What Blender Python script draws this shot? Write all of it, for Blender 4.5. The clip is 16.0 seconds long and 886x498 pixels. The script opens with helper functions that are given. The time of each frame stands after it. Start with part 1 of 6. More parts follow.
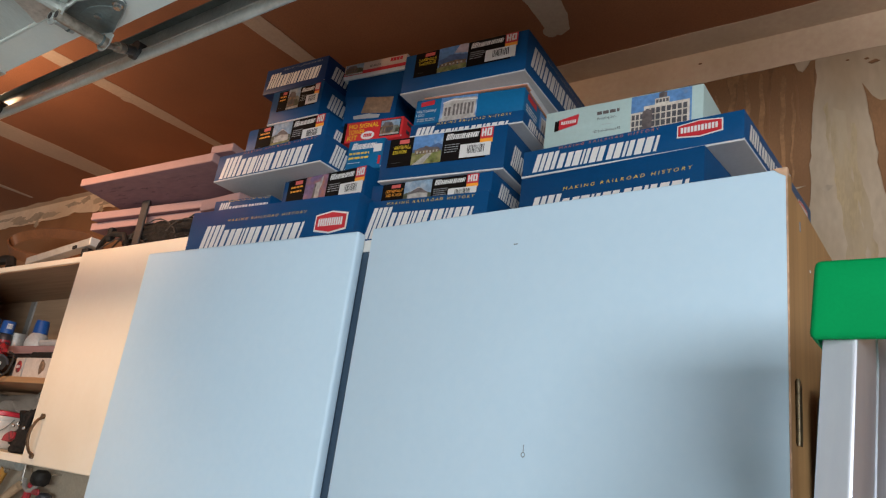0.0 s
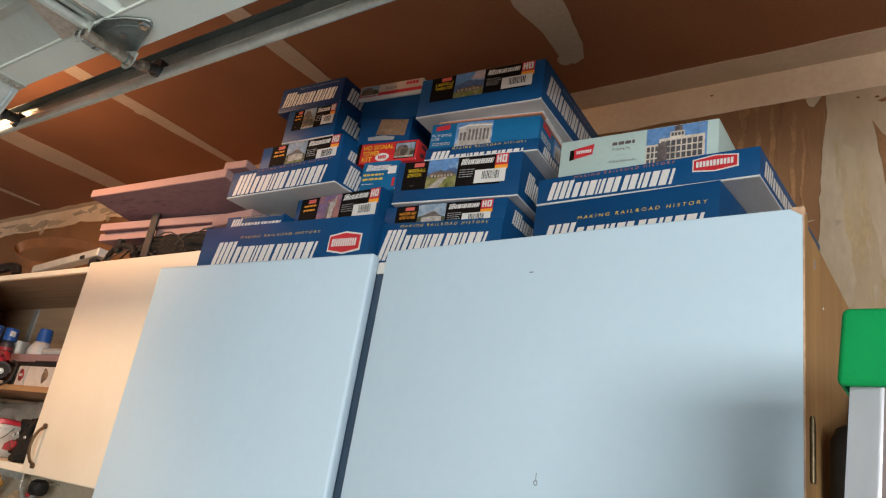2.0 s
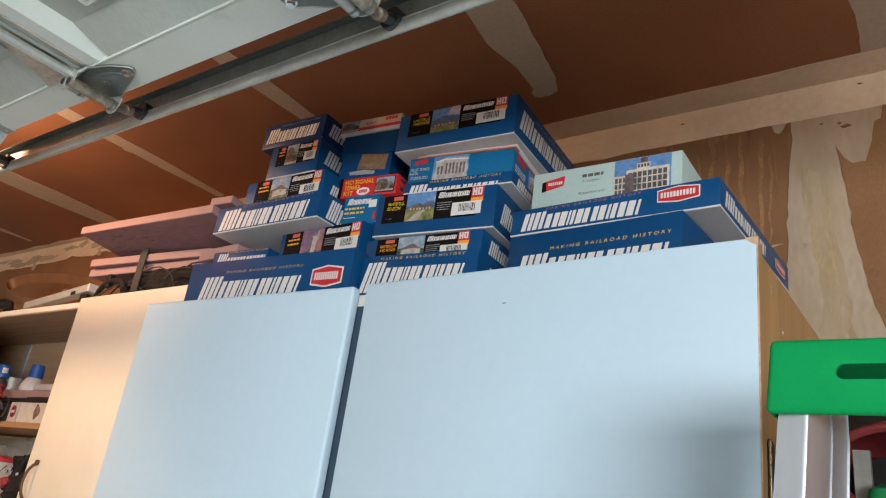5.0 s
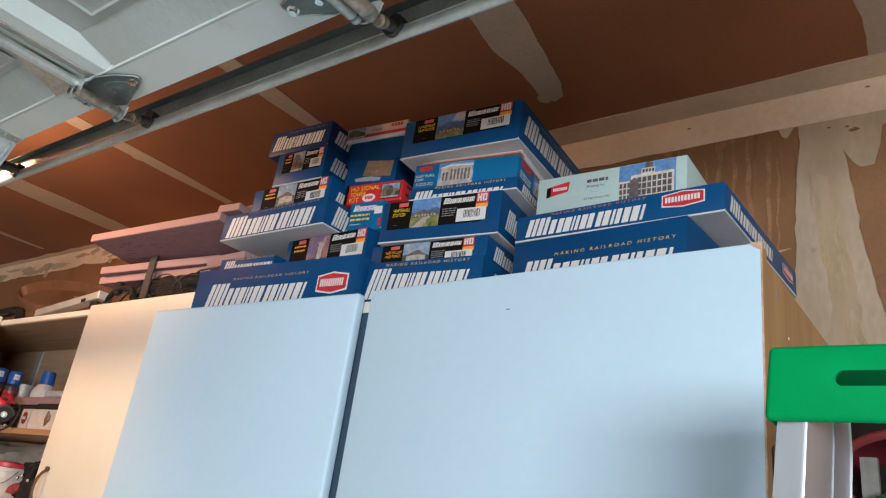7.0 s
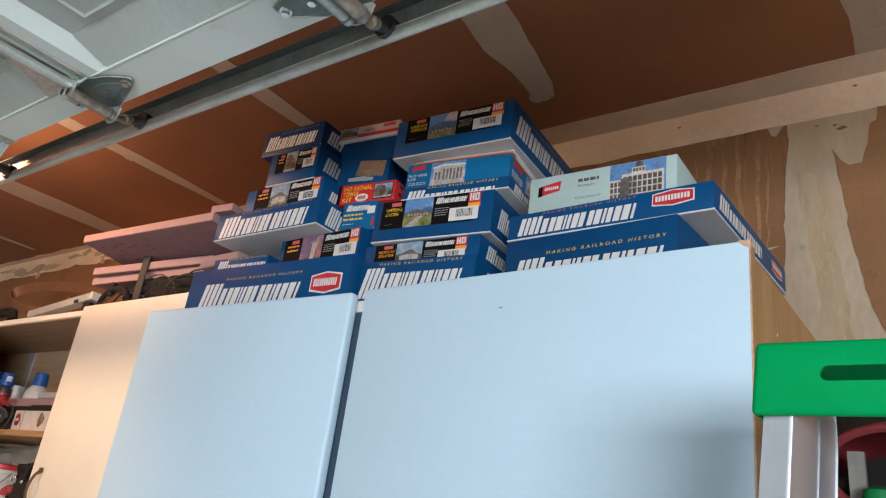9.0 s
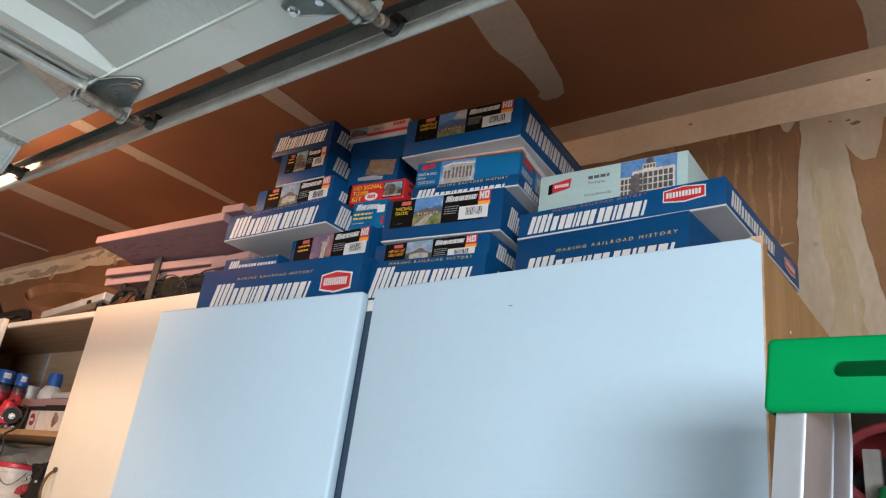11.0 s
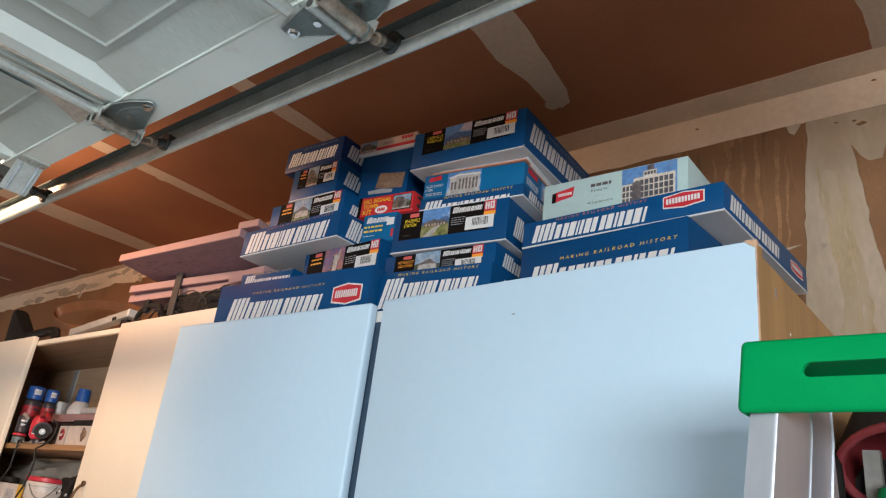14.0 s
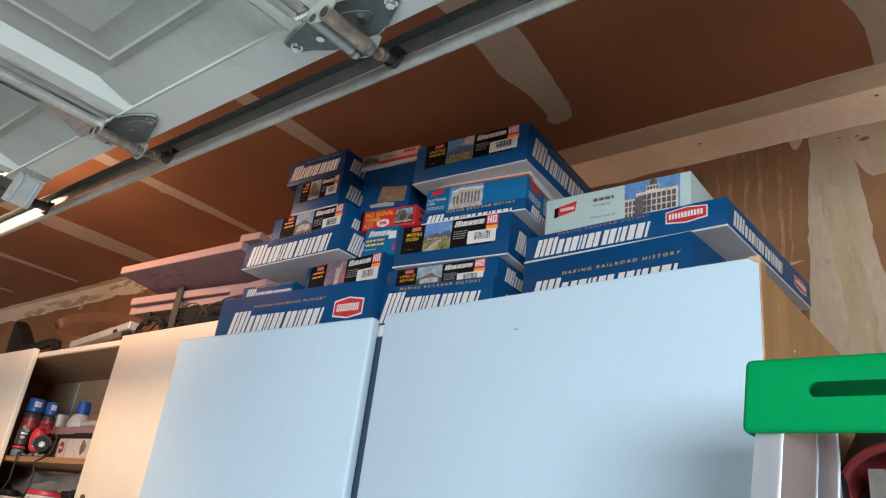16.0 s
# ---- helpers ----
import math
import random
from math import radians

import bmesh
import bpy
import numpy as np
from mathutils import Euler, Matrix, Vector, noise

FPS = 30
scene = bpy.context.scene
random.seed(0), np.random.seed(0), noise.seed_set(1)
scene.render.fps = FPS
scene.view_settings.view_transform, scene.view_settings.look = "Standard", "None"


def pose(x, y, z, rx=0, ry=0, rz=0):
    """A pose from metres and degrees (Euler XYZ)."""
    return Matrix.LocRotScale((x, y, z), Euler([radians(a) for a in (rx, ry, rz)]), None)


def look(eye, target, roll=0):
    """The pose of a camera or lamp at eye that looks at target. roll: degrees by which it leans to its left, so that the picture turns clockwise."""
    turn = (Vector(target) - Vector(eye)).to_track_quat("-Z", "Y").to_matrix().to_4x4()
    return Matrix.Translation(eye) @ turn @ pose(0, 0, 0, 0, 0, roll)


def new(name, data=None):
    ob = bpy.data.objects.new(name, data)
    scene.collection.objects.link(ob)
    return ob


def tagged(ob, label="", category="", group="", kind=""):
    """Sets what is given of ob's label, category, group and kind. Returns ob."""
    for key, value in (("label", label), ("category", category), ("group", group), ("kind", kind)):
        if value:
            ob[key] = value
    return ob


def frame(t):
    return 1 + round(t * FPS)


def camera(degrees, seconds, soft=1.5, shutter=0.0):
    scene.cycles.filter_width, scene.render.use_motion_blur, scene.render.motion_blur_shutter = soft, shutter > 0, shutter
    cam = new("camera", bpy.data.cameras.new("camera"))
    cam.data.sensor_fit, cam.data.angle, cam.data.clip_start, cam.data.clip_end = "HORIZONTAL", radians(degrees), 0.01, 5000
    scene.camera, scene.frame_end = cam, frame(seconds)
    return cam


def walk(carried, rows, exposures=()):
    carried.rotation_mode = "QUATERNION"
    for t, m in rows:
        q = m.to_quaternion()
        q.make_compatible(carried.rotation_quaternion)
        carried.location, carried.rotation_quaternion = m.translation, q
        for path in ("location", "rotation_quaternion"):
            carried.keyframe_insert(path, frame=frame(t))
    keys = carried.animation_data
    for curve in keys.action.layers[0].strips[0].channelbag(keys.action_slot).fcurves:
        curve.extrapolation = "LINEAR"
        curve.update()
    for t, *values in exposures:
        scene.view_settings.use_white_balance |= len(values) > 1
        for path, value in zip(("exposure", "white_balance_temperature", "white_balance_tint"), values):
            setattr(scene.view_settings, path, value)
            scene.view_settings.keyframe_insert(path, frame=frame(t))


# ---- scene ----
cam = camera(62.1, 16.0, soft=1.22)
PATH = [
    (0, (0.46, 0.502, 1.478), (-0.711, 2.001, 2.096), 7.9),
    (0.1, (0.459, 0.501, 1.4762), (-0.7095, 2.0091, 2.0766), 7.88),
    (0.2, (0.458, 0.5, 1.4744), (-0.709, 2.0123, 2.067), 7.95),
    (0.3, (0.457, 0.499, 1.4726), (-0.7066, 2.0119, 2.0703), 7.95),
    (0.4, (0.456, 0.498, 1.4708), (-0.7208, 2.0019, 2.0653), 8.21),
    (0.5, (0.455, 0.497, 1.469), (-0.736, 1.989, 2.065), 8.4),
    (0.6, (0.4526, 0.495, 1.471), (-0.7296, 1.9916, 2.0731), 8.49),
    (0.7, (0.4502, 0.493, 1.473), (-0.7253, 1.9887, 2.0903), 8.47),
    (0.8, (0.4478, 0.491, 1.475), (-0.7227, 1.9868, 2.1015), 8.7),
    (0.9, (0.4454, 0.489, 1.477), (-0.7193, 1.9896, 2.1028), 8.81),
    (1, (0.443, 0.487, 1.479), (-0.718, 1.99, 2.107), 8.9),
    (1.1, (0.4426, 0.485, 1.4796), (-0.72, 1.9858, 2.1087), 9.08),
    (1.2, (0.4422, 0.483, 1.4802), (-0.7192, 1.9852, 2.1083), 9.08),
    (1.3, (0.4418, 0.481, 1.4808), (-0.7161, 1.9833, 2.1151), 9.28),
    (1.4, (0.4414, 0.479, 1.4814), (-0.7179, 1.9782, 2.1205), 9.49),
    (1.5, (0.441, 0.477, 1.482), (-0.706, 1.981, 2.132), 9.4),
    (1.6, (0.4416, 0.4754, 1.4826), (-0.7071, 1.9792, 2.1301), 9.3),
    (1.7, (0.4422, 0.4738, 1.4832), (-0.714, 1.9749, 2.1234), 9.18),
    (1.8, (0.4428, 0.4722, 1.4838), (-0.7171, 1.97, 2.125), 9.14),
    (1.9, (0.4434, 0.4706, 1.4844), (-0.7198, 1.963, 2.1324), 9.21),
    (2, (0.444, 0.469, 1.485), (-0.718, 1.957, 2.143), 9.5),
    (2.5, (0.45, 0.466, 1.484), (-0.713, 1.949, 2.154), 9.5),
    (3, (0.451, 0.464, 1.486), (-0.702, 1.945, 2.177), 9.5),
    (3.5, (0.453, 0.461, 1.489), (-0.695, 1.944, 2.185), 9.2),
    (4, (0.461, 0.457, 1.494), (-0.672, 1.949, 2.194), 8.8),
    (4.5, (0.483, 0.456, 1.498), (-0.66, 1.932, 2.214), 8.6),
    (4.7, (0.491, 0.451, 1.493), (-0.652, 1.928, 2.208), 8.3),
    (6.8, (0.51, 0.461, 1.494), (-0.665, 1.905, 2.224), 8.3),
    (7, (0.508, 0.46, 1.496), (-0.663, 1.909, 2.223), 8.3),
    (7.5, (0.509, 0.458, 1.494), (-0.656, 1.917, 2.212), 7.8),
    (8, (0.518, 0.453, 1.494), (-0.643, 1.913, 2.218), 7.4),
    (8.5, (0.522, 0.451, 1.493), (-0.638, 1.911, 2.216), 7.5),
    (9, (0.514, 0.453, 1.493), (-0.642, 1.914, 2.22), 7.8),
    (9.5, (0.51, 0.459, 1.491), (-0.652, 1.918, 2.214), 7.8),
    (12, (0.523, 0.457, 1.493), (-0.665, 1.891, 2.222), 7.8),
    (12.5, (0.53, 0.457, 1.493), (-0.659, 1.887, 2.228), 7.7),
    (13, (0.539, 0.454, 1.492), (-0.666, 1.873, 2.223), 7.7),
    (13.5, (0.552, 0.458, 1.491), (-0.664, 1.865, 2.228), 7.4),
    (14, (0.56, 0.464, 1.49), (-0.673, 1.855, 2.228), 7.3),
    (14.1, (0.5612, 0.464, 1.4906), (-0.6792, 1.8485, 2.2284), 7.48),
    (14.2, (0.5624, 0.464, 1.4912), (-0.6818, 1.842, 2.2351), 7.56),
    (14.3, (0.5636, 0.464, 1.4918), (-0.6822, 1.8374, 2.2413), 7.55),
    (14.4, (0.5648, 0.464, 1.4924), (-0.6898, 1.8299, 2.2409), 7.82),
    (14.5, (0.566, 0.464, 1.493), (-0.697, 1.823, 2.241), 7.9),
    (14.6, (0.5672, 0.4652, 1.4932), (-0.6976, 1.8207, 2.2434), 7.86),
    (14.7, (0.5684, 0.4664, 1.4934), (-0.6961, 1.8196, 2.2485), 7.8),
    (14.8, (0.5696, 0.4676, 1.4936), (-0.694, 1.8227, 2.2467), 7.63),
    (14.9, (0.5708, 0.4688, 1.4938), (-0.6917, 1.8252, 2.2463), 7.52),
    (15, (0.572, 0.47, 1.494), (-0.686, 1.83, 2.246), 7.5),
    (15.1, (0.5712, 0.4708, 1.494), (-0.68, 1.838, 2.2459), 7.29),
    (15.2, (0.5704, 0.4716, 1.494), (-0.6749, 1.8452, 2.2441), 7.35),
    (15.3, (0.5696, 0.4724, 1.494), (-0.6695, 1.8521, 2.2431), 7.18),
    (15.4, (0.5688, 0.4732, 1.494), (-0.6688, 1.8528, 2.2457), 7.15),
    (15.5, (0.568, 0.474, 1.494), (-0.669, 1.852, 2.248), 7.3),
    (15.6, (0.566, 0.4722, 1.4942), (-0.6706, 1.852, 2.2472), 7.35),
    (15.7, (0.564, 0.4704, 1.4944), (-0.6725, 1.8487, 2.2503), 7.43),
    (15.8, (0.562, 0.4686, 1.4946), (-0.6742, 1.8432, 2.2576), 7.47),
    (15.9, (0.56, 0.4668, 1.4948), (-0.677, 1.8403, 2.2586), 7.59),
    (16, (0.558, 0.465, 1.495), (-0.674, 1.841, 2.263), 7.6),
]
walk(cam, [(t, look(eye, target, roll)) for t, eye, target, roll in PATH], [(0, -0.21, 6550, 10), (0.5, -0.25, 6650, 10), (1.0, -0.24, 6950, 10), (1.5, -0.16, 7100, 10), (2.0, -0.10, 7050, 10), (3.0, 0.0, 6950, 10), (4.5, 0.0, 6900, 10), (7.0, 0.0, 6450, 10), (16, 0.0, 6450, 10)])

# ---- light ----
world = bpy.data.worlds.new("sky")
scene.world = world
world.use_nodes = True
wn = world.node_tree.nodes
sky = wn.new("ShaderNodeTexSky")
sky.sky_type, sky.sun_disc = "NISHITA", False
sky.sun_elevation, sky.sun_rotation = radians(38), radians(140)
world.node_tree.links.new(sky.outputs[0], wn["Background"].inputs[0])
wn["Background"].inputs[1].default_value = 0.12

# daylight from the bright drive outside the garage mouth
day = bpy.data.lights.new("daylight_opening", "AREA")
day.shape, day.size, day.size_y, day.energy, day.color = "RECTANGLE", 2.6, 1.0, 285, (0.90, 0.95, 0.98)
day_ob = new("daylight_opening", day)
day_ob.matrix_world = look((3.1, -2.9, 1.42), (-0.3, 1.4, 1.5))
# warm bulb close under the ceiling, hidden above the raised door
bulb = bpy.data.lights.new("ceiling_bulb", "POINT")
bulb.energy, bulb.color, bulb.shadow_soft_size = 44, (1.0, 0.63, 0.38), 0.05
bulb_ob = new("ceiling_bulb", bulb)
bulb_ob.location = (-1.91, 0.85, 2.42)
scene.view_settings.exposure = 0.0


# ---- materials ----
def mat(name, color, rough=0.6, metal=0.0, vary=0.10, size=8.0, bump=0.05, grain=120.0, stretch=(1, 1, 1), stain=None, stain_size=2.0, stain_at=(0.5, 0.7), rand=0.0, coat=0.0, spec=0.5):
    m = bpy.data.materials.new(name)
    m.use_nodes = True
    n, l = m.node_tree.nodes, m.node_tree.links
    b = n["Principled BSDF"]
    b.inputs["Roughness"].default_value, b.inputs["Metallic"].default_value = rough, metal
    b.inputs["Coat Weight"].default_value = coat
    b.inputs["Specular IOR Level"].default_value = spec
    co = n.new("ShaderNodeTexCoord")
    mp = n.new("ShaderNodeMapping")
    mp.inputs["Scale"].default_value = stretch
    l.new(co.outputs["Object"], mp.inputs[0])
    big, fine = n.new("ShaderNodeTexNoise"), n.new("ShaderNodeTexNoise")
    for t, s, d in ((big, size, 6), (fine, grain, 3)):
        t.inputs["Scale"].default_value, t.inputs["Detail"].default_value = s, d
        l.new(mp.outputs[0], t.inputs[0])
    ramp = n.new("ShaderNodeValToRGB")
    c = Vector(color)
    ramp.color_ramp.elements[0].position, ramp.color_ramp.elements[1].position = 0.3, 0.7
    ramp.color_ramp.elements[0].color = (*(c * (1 - vary)), 1)
    ramp.color_ramp.elements[1].color = (*(c * (1 + vary)), 1)
    l.new(big.outputs[0], ramp.inputs[0])
    out = ramp.outputs[0]
    mix = n.new("ShaderNodeMix")
    mix.data_type, mix.blend_type = "RGBA", "OVERLAY"
    mix.inputs[0].default_value = min(1.0, vary * 2)
    l.new(out, mix.inputs[6]), l.new(fine.outputs[0], mix.inputs[7])
    out = mix.outputs[2]
    if stain:
        st, sr, sm = n.new("ShaderNodeTexNoise"), n.new("ShaderNodeMapRange"), n.new("ShaderNodeMix")
        st.inputs["Scale"].default_value, st.inputs["Detail"].default_value = stain_size, 8
        l.new(mp.outputs[0], st.inputs[0])
        sr.inputs[1].default_value, sr.inputs[2].default_value = stain_at
        l.new(st.outputs[0], sr.inputs[0])
        sm.data_type = "RGBA"
        l.new(sr.outputs[0], sm.inputs[0]), l.new(out, sm.inputs[6])
        sm.inputs[7].default_value = (*stain, 1)
        out = sm.outputs[2]
    if rand:
        info, hsv, mr = n.new("ShaderNodeObjectInfo"), n.new("ShaderNodeHueSaturation"), n.new("ShaderNodeMapRange")
        mr.inputs[3].default_value, mr.inputs[4].default_value = 1 - rand, 1 + rand
        l.new(info.outputs["Random"], mr.inputs[0]), l.new(mr.outputs[0], hsv.inputs["Value"])
        l.new(out, hsv.inputs["Color"])
        out = hsv.outputs[0]
    l.new(out, b.inputs["Base Color"])
    rr = n.new("ShaderNodeMapRange")
    rr.inputs[3].default_value, rr.inputs[4].default_value = max(0.03, rough - 0.08), min(1, rough + 0.08)
    l.new(big.outputs[0], rr.inputs[0]), l.new(rr.outputs[0], b.inputs["Roughness"])
    if bump:
        bp = n.new("ShaderNodeBump")
        bp.inputs["Strength"].default_value, bp.inputs["Distance"].default_value = bump, 0.002
        l.new(fine.outputs[0], bp.inputs["Height"]), l.new(bp.outputs[0], b.inputs["Normal"])
    return m


def wood_mat(name, color, dark, axis=2, scale=6.0, rough=0.55, contrast=0.5):
    """Wood with grain along one axis."""
    m = mat(name, color, rough, vary=0.12, size=3, bump=0.08, grain=60, stretch=tuple(0.06 if i == axis else 1 for i in range(3)))
    n, l = m.node_tree.nodes, m.node_tree.links
    mp = next(x for x in n if x.bl_idname == "ShaderNodeMapping")
    w = n.new("ShaderNodeTexNoise")
    w.inputs["Scale"].default_value, w.inputs["Detail"].default_value, w.inputs["Distortion"].default_value = scale * 4, 5, 1.2
    l.new(mp.outputs[0], w.inputs[0])
    r = n.new("ShaderNodeMapRange")
    r.inputs[1].default_value, r.inputs[2].default_value, r.inputs[4].default_value = 0.48, 0.66, contrast
    l.new(w.outputs[0], r.inputs[0])
    x = n.new("ShaderNodeMix")
    x.data_type = "RGBA"
    b = n["Principled BSDF"]
    l.new(b.inputs["Base Color"].links[0].from_socket, x.inputs[6])
    x.inputs[7].default_value = (*dark, 1)
    l.new(r.outputs[0], x.inputs[0]), l.new(x.outputs[2], b.inputs["Base Color"])
    return m


M = {}
M["paper_brown"] = mat("brown_drywall_paper", (0.268, 0.102, 0.044), 0.8, vary=0.16, size=2.6, bump=0.04, grain=300, stain=(0.222, 0.080, 0.033), stain_size=0.9, stain_at=(0.5, 0.8))
M["paper_wall"] = mat("tan_drywall_paper", (0.242, 0.114, 0.047), 0.72, vary=0.12, size=2.0, bump=0.05, grain=200, stretch=(1.6, 1, 0.7), stain=(0.190, 0.086, 0.035), stain_size=2.4, stain_at=(0.50, 0.70))
M["drip"] = mat("dried_water_run", (0.275, 0.136, 0.058), 0.7, vary=0.25, size=14, bump=0.05, stain=(0.228, 0.106, 0.044), stain_size=7, stain_at=(0.45, 0.7))
M["drip_dark"] = mat("dark_water_run", (0.192, 0.089, 0.037), 0.7, vary=0.2, size=12, bump=0.05, stain=(0.235, 0.112, 0.047), stain_size=8, stain_at=(0.4, 0.6))
M["mud"] = mat("joint_compound", (0.41, 0.312, 0.222), 0.8, vary=0.10, size=5, bump=0.16, grain=60, stretch=(1.5, 1, 0.5), stain=(0.345, 0.235, 0.135), stain_size=2.0, stain_at=(0.55, 0.75))
M["mud_grey"] = mat("thin_joint_compound", (0.45, 0.345, 0.265), 0.8, vary=0.07, size=6, bump=0.12, grain=90)
# Brighter copy of the compound: light on the corner seam is painted in.
M["mud_tape"] = mat("lit_corner_tape_compound", (0.66, 0.505, 0.370), 0.8, vary=0.09, size=6, bump=0.14, grain=70, stain=(0.55, 0.40, 0.27), stain_size=2.4, stain_at=(0.5, 0.75))
M["mud_stain"] = mat("yellowed_compound", (0.365, 0.262, 0.145), 0.75, vary=0.16, size=10, bump=0.1, stretch=(3, 1, 0.6), stain=(0.40, 0.30, 0.20), stain_size=7, stain_at=(0.45, 0.65))
M["mud_dirty"] = mat("dirty_compound", (0.36, 0.28, 0.205), 0.85, vary=0.18, size=12, bump=0.14, grain=60)
M["concrete"] = mat("garage_concrete", (0.54, 0.52, 0.49), 0.8, vary=0.15, size=2, bump=0.1)
M["outdoor"] = mat("driveway", (0.44, 0.43, 0.41), 0.85, vary=0.12, size=2, bump=0.1)
M["door_blue"] = mat("pale_blue_paint", (0.50, 0.66, 0.79), 0.55, vary=0.025, size=2.5, bump=0.03, grain=60, spec=0.4)
M["gap_blue"] = mat("shaded_gap_blue", (0.035, 0.065, 0.105), 0.6, vary=0.08, size=6)
M["chip"] = mat("bare_chipped_fibreboard", (0.52, 0.33, 0.215), 0.8, vary=0.2, size=30, bump=0.2)
M["screw_mark"] = mat("dull_pencil_grey", (0.20, 0.23, 0.26), 0.6)
M["ply"] = wood_mat("bare_plywood", (0.41, 0.235, 0.100), (0.31, 0.168, 0.068), axis=2, scale=5)
M["melamine"] = mat("white_melamine", (0.68, 0.67, 0.64), 0.4, vary=0.05, size=5)
M["inside"] = mat("dark_fibreboard", (0.10, 0.075, 0.055), 0.8, vary=0.1)
M["cream"] = mat("cream_paint", (0.80, 0.735, 0.61), 0.45, vary=0.035, size=2.2, bump=0.04, grain=50, stain=(0.74, 0.65, 0.50), stain_size=2.4, stain_at=(0.55, 0.85))
M["shelf_wood"] = wood_mat("shelf_wood", (0.36, 0.20, 0.09), (0.22, 0.11, 0.05), axis=0)
M["inner_wood"] = wood_mat("brown_hardboard", (0.44, 0.285, 0.175), (0.31, 0.19, 0.11), axis=0)
M["brass"] = mat("aged_brass", (0.20, 0.16, 0.10), 0.40, 0.85, vary=0.2, size=40)
M["bronze"] = mat("dark_bronze", (0.16, 0.10, 0.06), 0.4, 0.8, vary=0.2, size=40)
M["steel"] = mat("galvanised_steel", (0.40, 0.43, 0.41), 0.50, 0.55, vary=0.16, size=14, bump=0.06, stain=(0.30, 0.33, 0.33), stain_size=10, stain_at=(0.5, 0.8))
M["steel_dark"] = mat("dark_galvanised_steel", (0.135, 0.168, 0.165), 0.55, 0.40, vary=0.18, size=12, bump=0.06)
M["bolt"] = mat("zinc_bolt", (0.72, 0.72, 0.70), 0.25, 1.0, vary=0.1, size=50)
M["chrome"] = mat("worn_chrome", (0.80, 0.80, 0.78), 0.12, 1.0, vary=0.08, size=30, bump=0.02)
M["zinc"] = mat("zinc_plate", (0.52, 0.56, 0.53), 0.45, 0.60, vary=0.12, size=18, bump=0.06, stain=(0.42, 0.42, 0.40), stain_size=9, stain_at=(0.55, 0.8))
M["axle"] = mat("brown_oiled_steel", (0.36, 0.31, 0.25), 0.45, 0.8, vary=0.25, size=30)
M["roller"] = mat("black_nylon", (0.03, 0.03, 0.03), 0.5, vary=0.2)
M["door_grey"] = mat("grey_white_door_paint", (0.46, 0.535, 0.515), 0.5, vary=0.10, size=5, bump=0.40, grain=260, stretch=(1, 0.14, 1), stain=(0.34, 0.35, 0.31), stain_size=1.8, stain_at=(0.5, 0.8))
M["door_white"] = mat("white_stile_paint", (0.64, 0.71, 0.675), 0.5, vary=0.05, size=5, bump=0.06, stain=(0.50, 0.47, 0.42), stain_size=9, stain_at=(0.62, 0.75))
M["door_wood"] = mat("bare_door_edge", (0.46, 0.41, 0.35), 0.7, vary=0.2, size=12)
M["alu"] = mat("brushed_aluminium", (0.72, 0.75, 0.84), 0.34, 0.80, vary=0.06, size=20, bump=0.05, grain=200, stretch=(1, 1, 0.05))
M["green"] = mat("green_moulded_plastic", (0.0004, 0.27, 0.078), 0.55, vary=0.04, size=30, bump=0.04, grain=400, spec=0.06)
M["blue"] = mat("blue_printed_card", (0.0027, 0.061, 0.180), 0.42, vary=0.06, size=14, bump=0.04, grain=200, rand=0.12, spec=0.22)
M["navy"] = mat("navy_printed_card", (0.008, 0.035, 0.12), 0.42, vary=0.06, size=14, bump=0.04, grain=200, spec=0.2)
M["light_blue"] = mat("bright_blue_card", (0.004, 0.115, 0.270), 0.4, vary=0.05, size=12, bump=0.03, spec=0.25)
M["pale"] = mat("pale_mint_card", (0.40, 0.53, 0.52), 0.5, vary=0.04, size=9, bump=0.03)
M["card_white"] = mat("grey_white_cardboard", (0.58, 0.585, 0.60), 0.6, vary=0.06, size=9, bump=0.05)
M["card_brown"] = mat("plain_brown_cardboard", (0.42, 0.29, 0.18), 0.75, vary=0.1, size=15, bump=0.06)
M["torn_brown"] = mat("torn_dull_cardboard", (0.25, 0.155, 0.095), 0.85, vary=0.22, size=40, bump=0.2)
M["orange"] = mat("orange_edge_glow", (0.58, 0.26, 0.16), 0.6, vary=0.08)
M["white"] = mat("white_print", (0.66, 0.65, 0.64), 0.5, vary=0.02, size=9, bump=0)
M["gold"] = mat("gold_print", (0.72, 0.47, 0.06), 0.5, vary=0.04, bump=0)
M["rust"] = mat("rust_print", (0.48, 0.17, 0.09), 0.5, vary=0.04, bump=0)
M["yellow"] = mat("yellow_print", (0.85, 0.60, 0.03), 0.5, vary=0.04, bump=0)
M["black"] = mat("black_print", (0.009, 0.007, 0.0065), 0.55, vary=0.1, bump=0, spec=0.06)
M["red"] = mat("red_print", (0.52, 0.026, 0.038), 0.4, vary=0.05, bump=0)
M["red_card"] = mat("red_printed_card", (0.56, 0.026, 0.030), 0.35, vary=0.05, size=10)
M["orange_print"] = mat("orange_print", (0.85, 0.33, 0.03), 0.45, vary=0.04, bump=0)
M["grey_print"] = mat("grey_print", (0.35, 0.36, 0.37), 0.5, bump=0)
M["sky_print"] = mat("printed_sky", (0.105, 0.235, 0.47), 0.4, vary=0.18, size=30, bump=0, stain=(0.50, 0.57, 0.66), stain_size=22, stain_at=(0.56, 0.78))
M["dusk_print"] = mat("printed_dusk_sky", (0.15, 0.095, 0.19), 0.4, vary=0.3, size=40, bump=0, stain=(0.42, 0.16, 0.09), stain_size=25, stain_at=(0.45, 0.65))
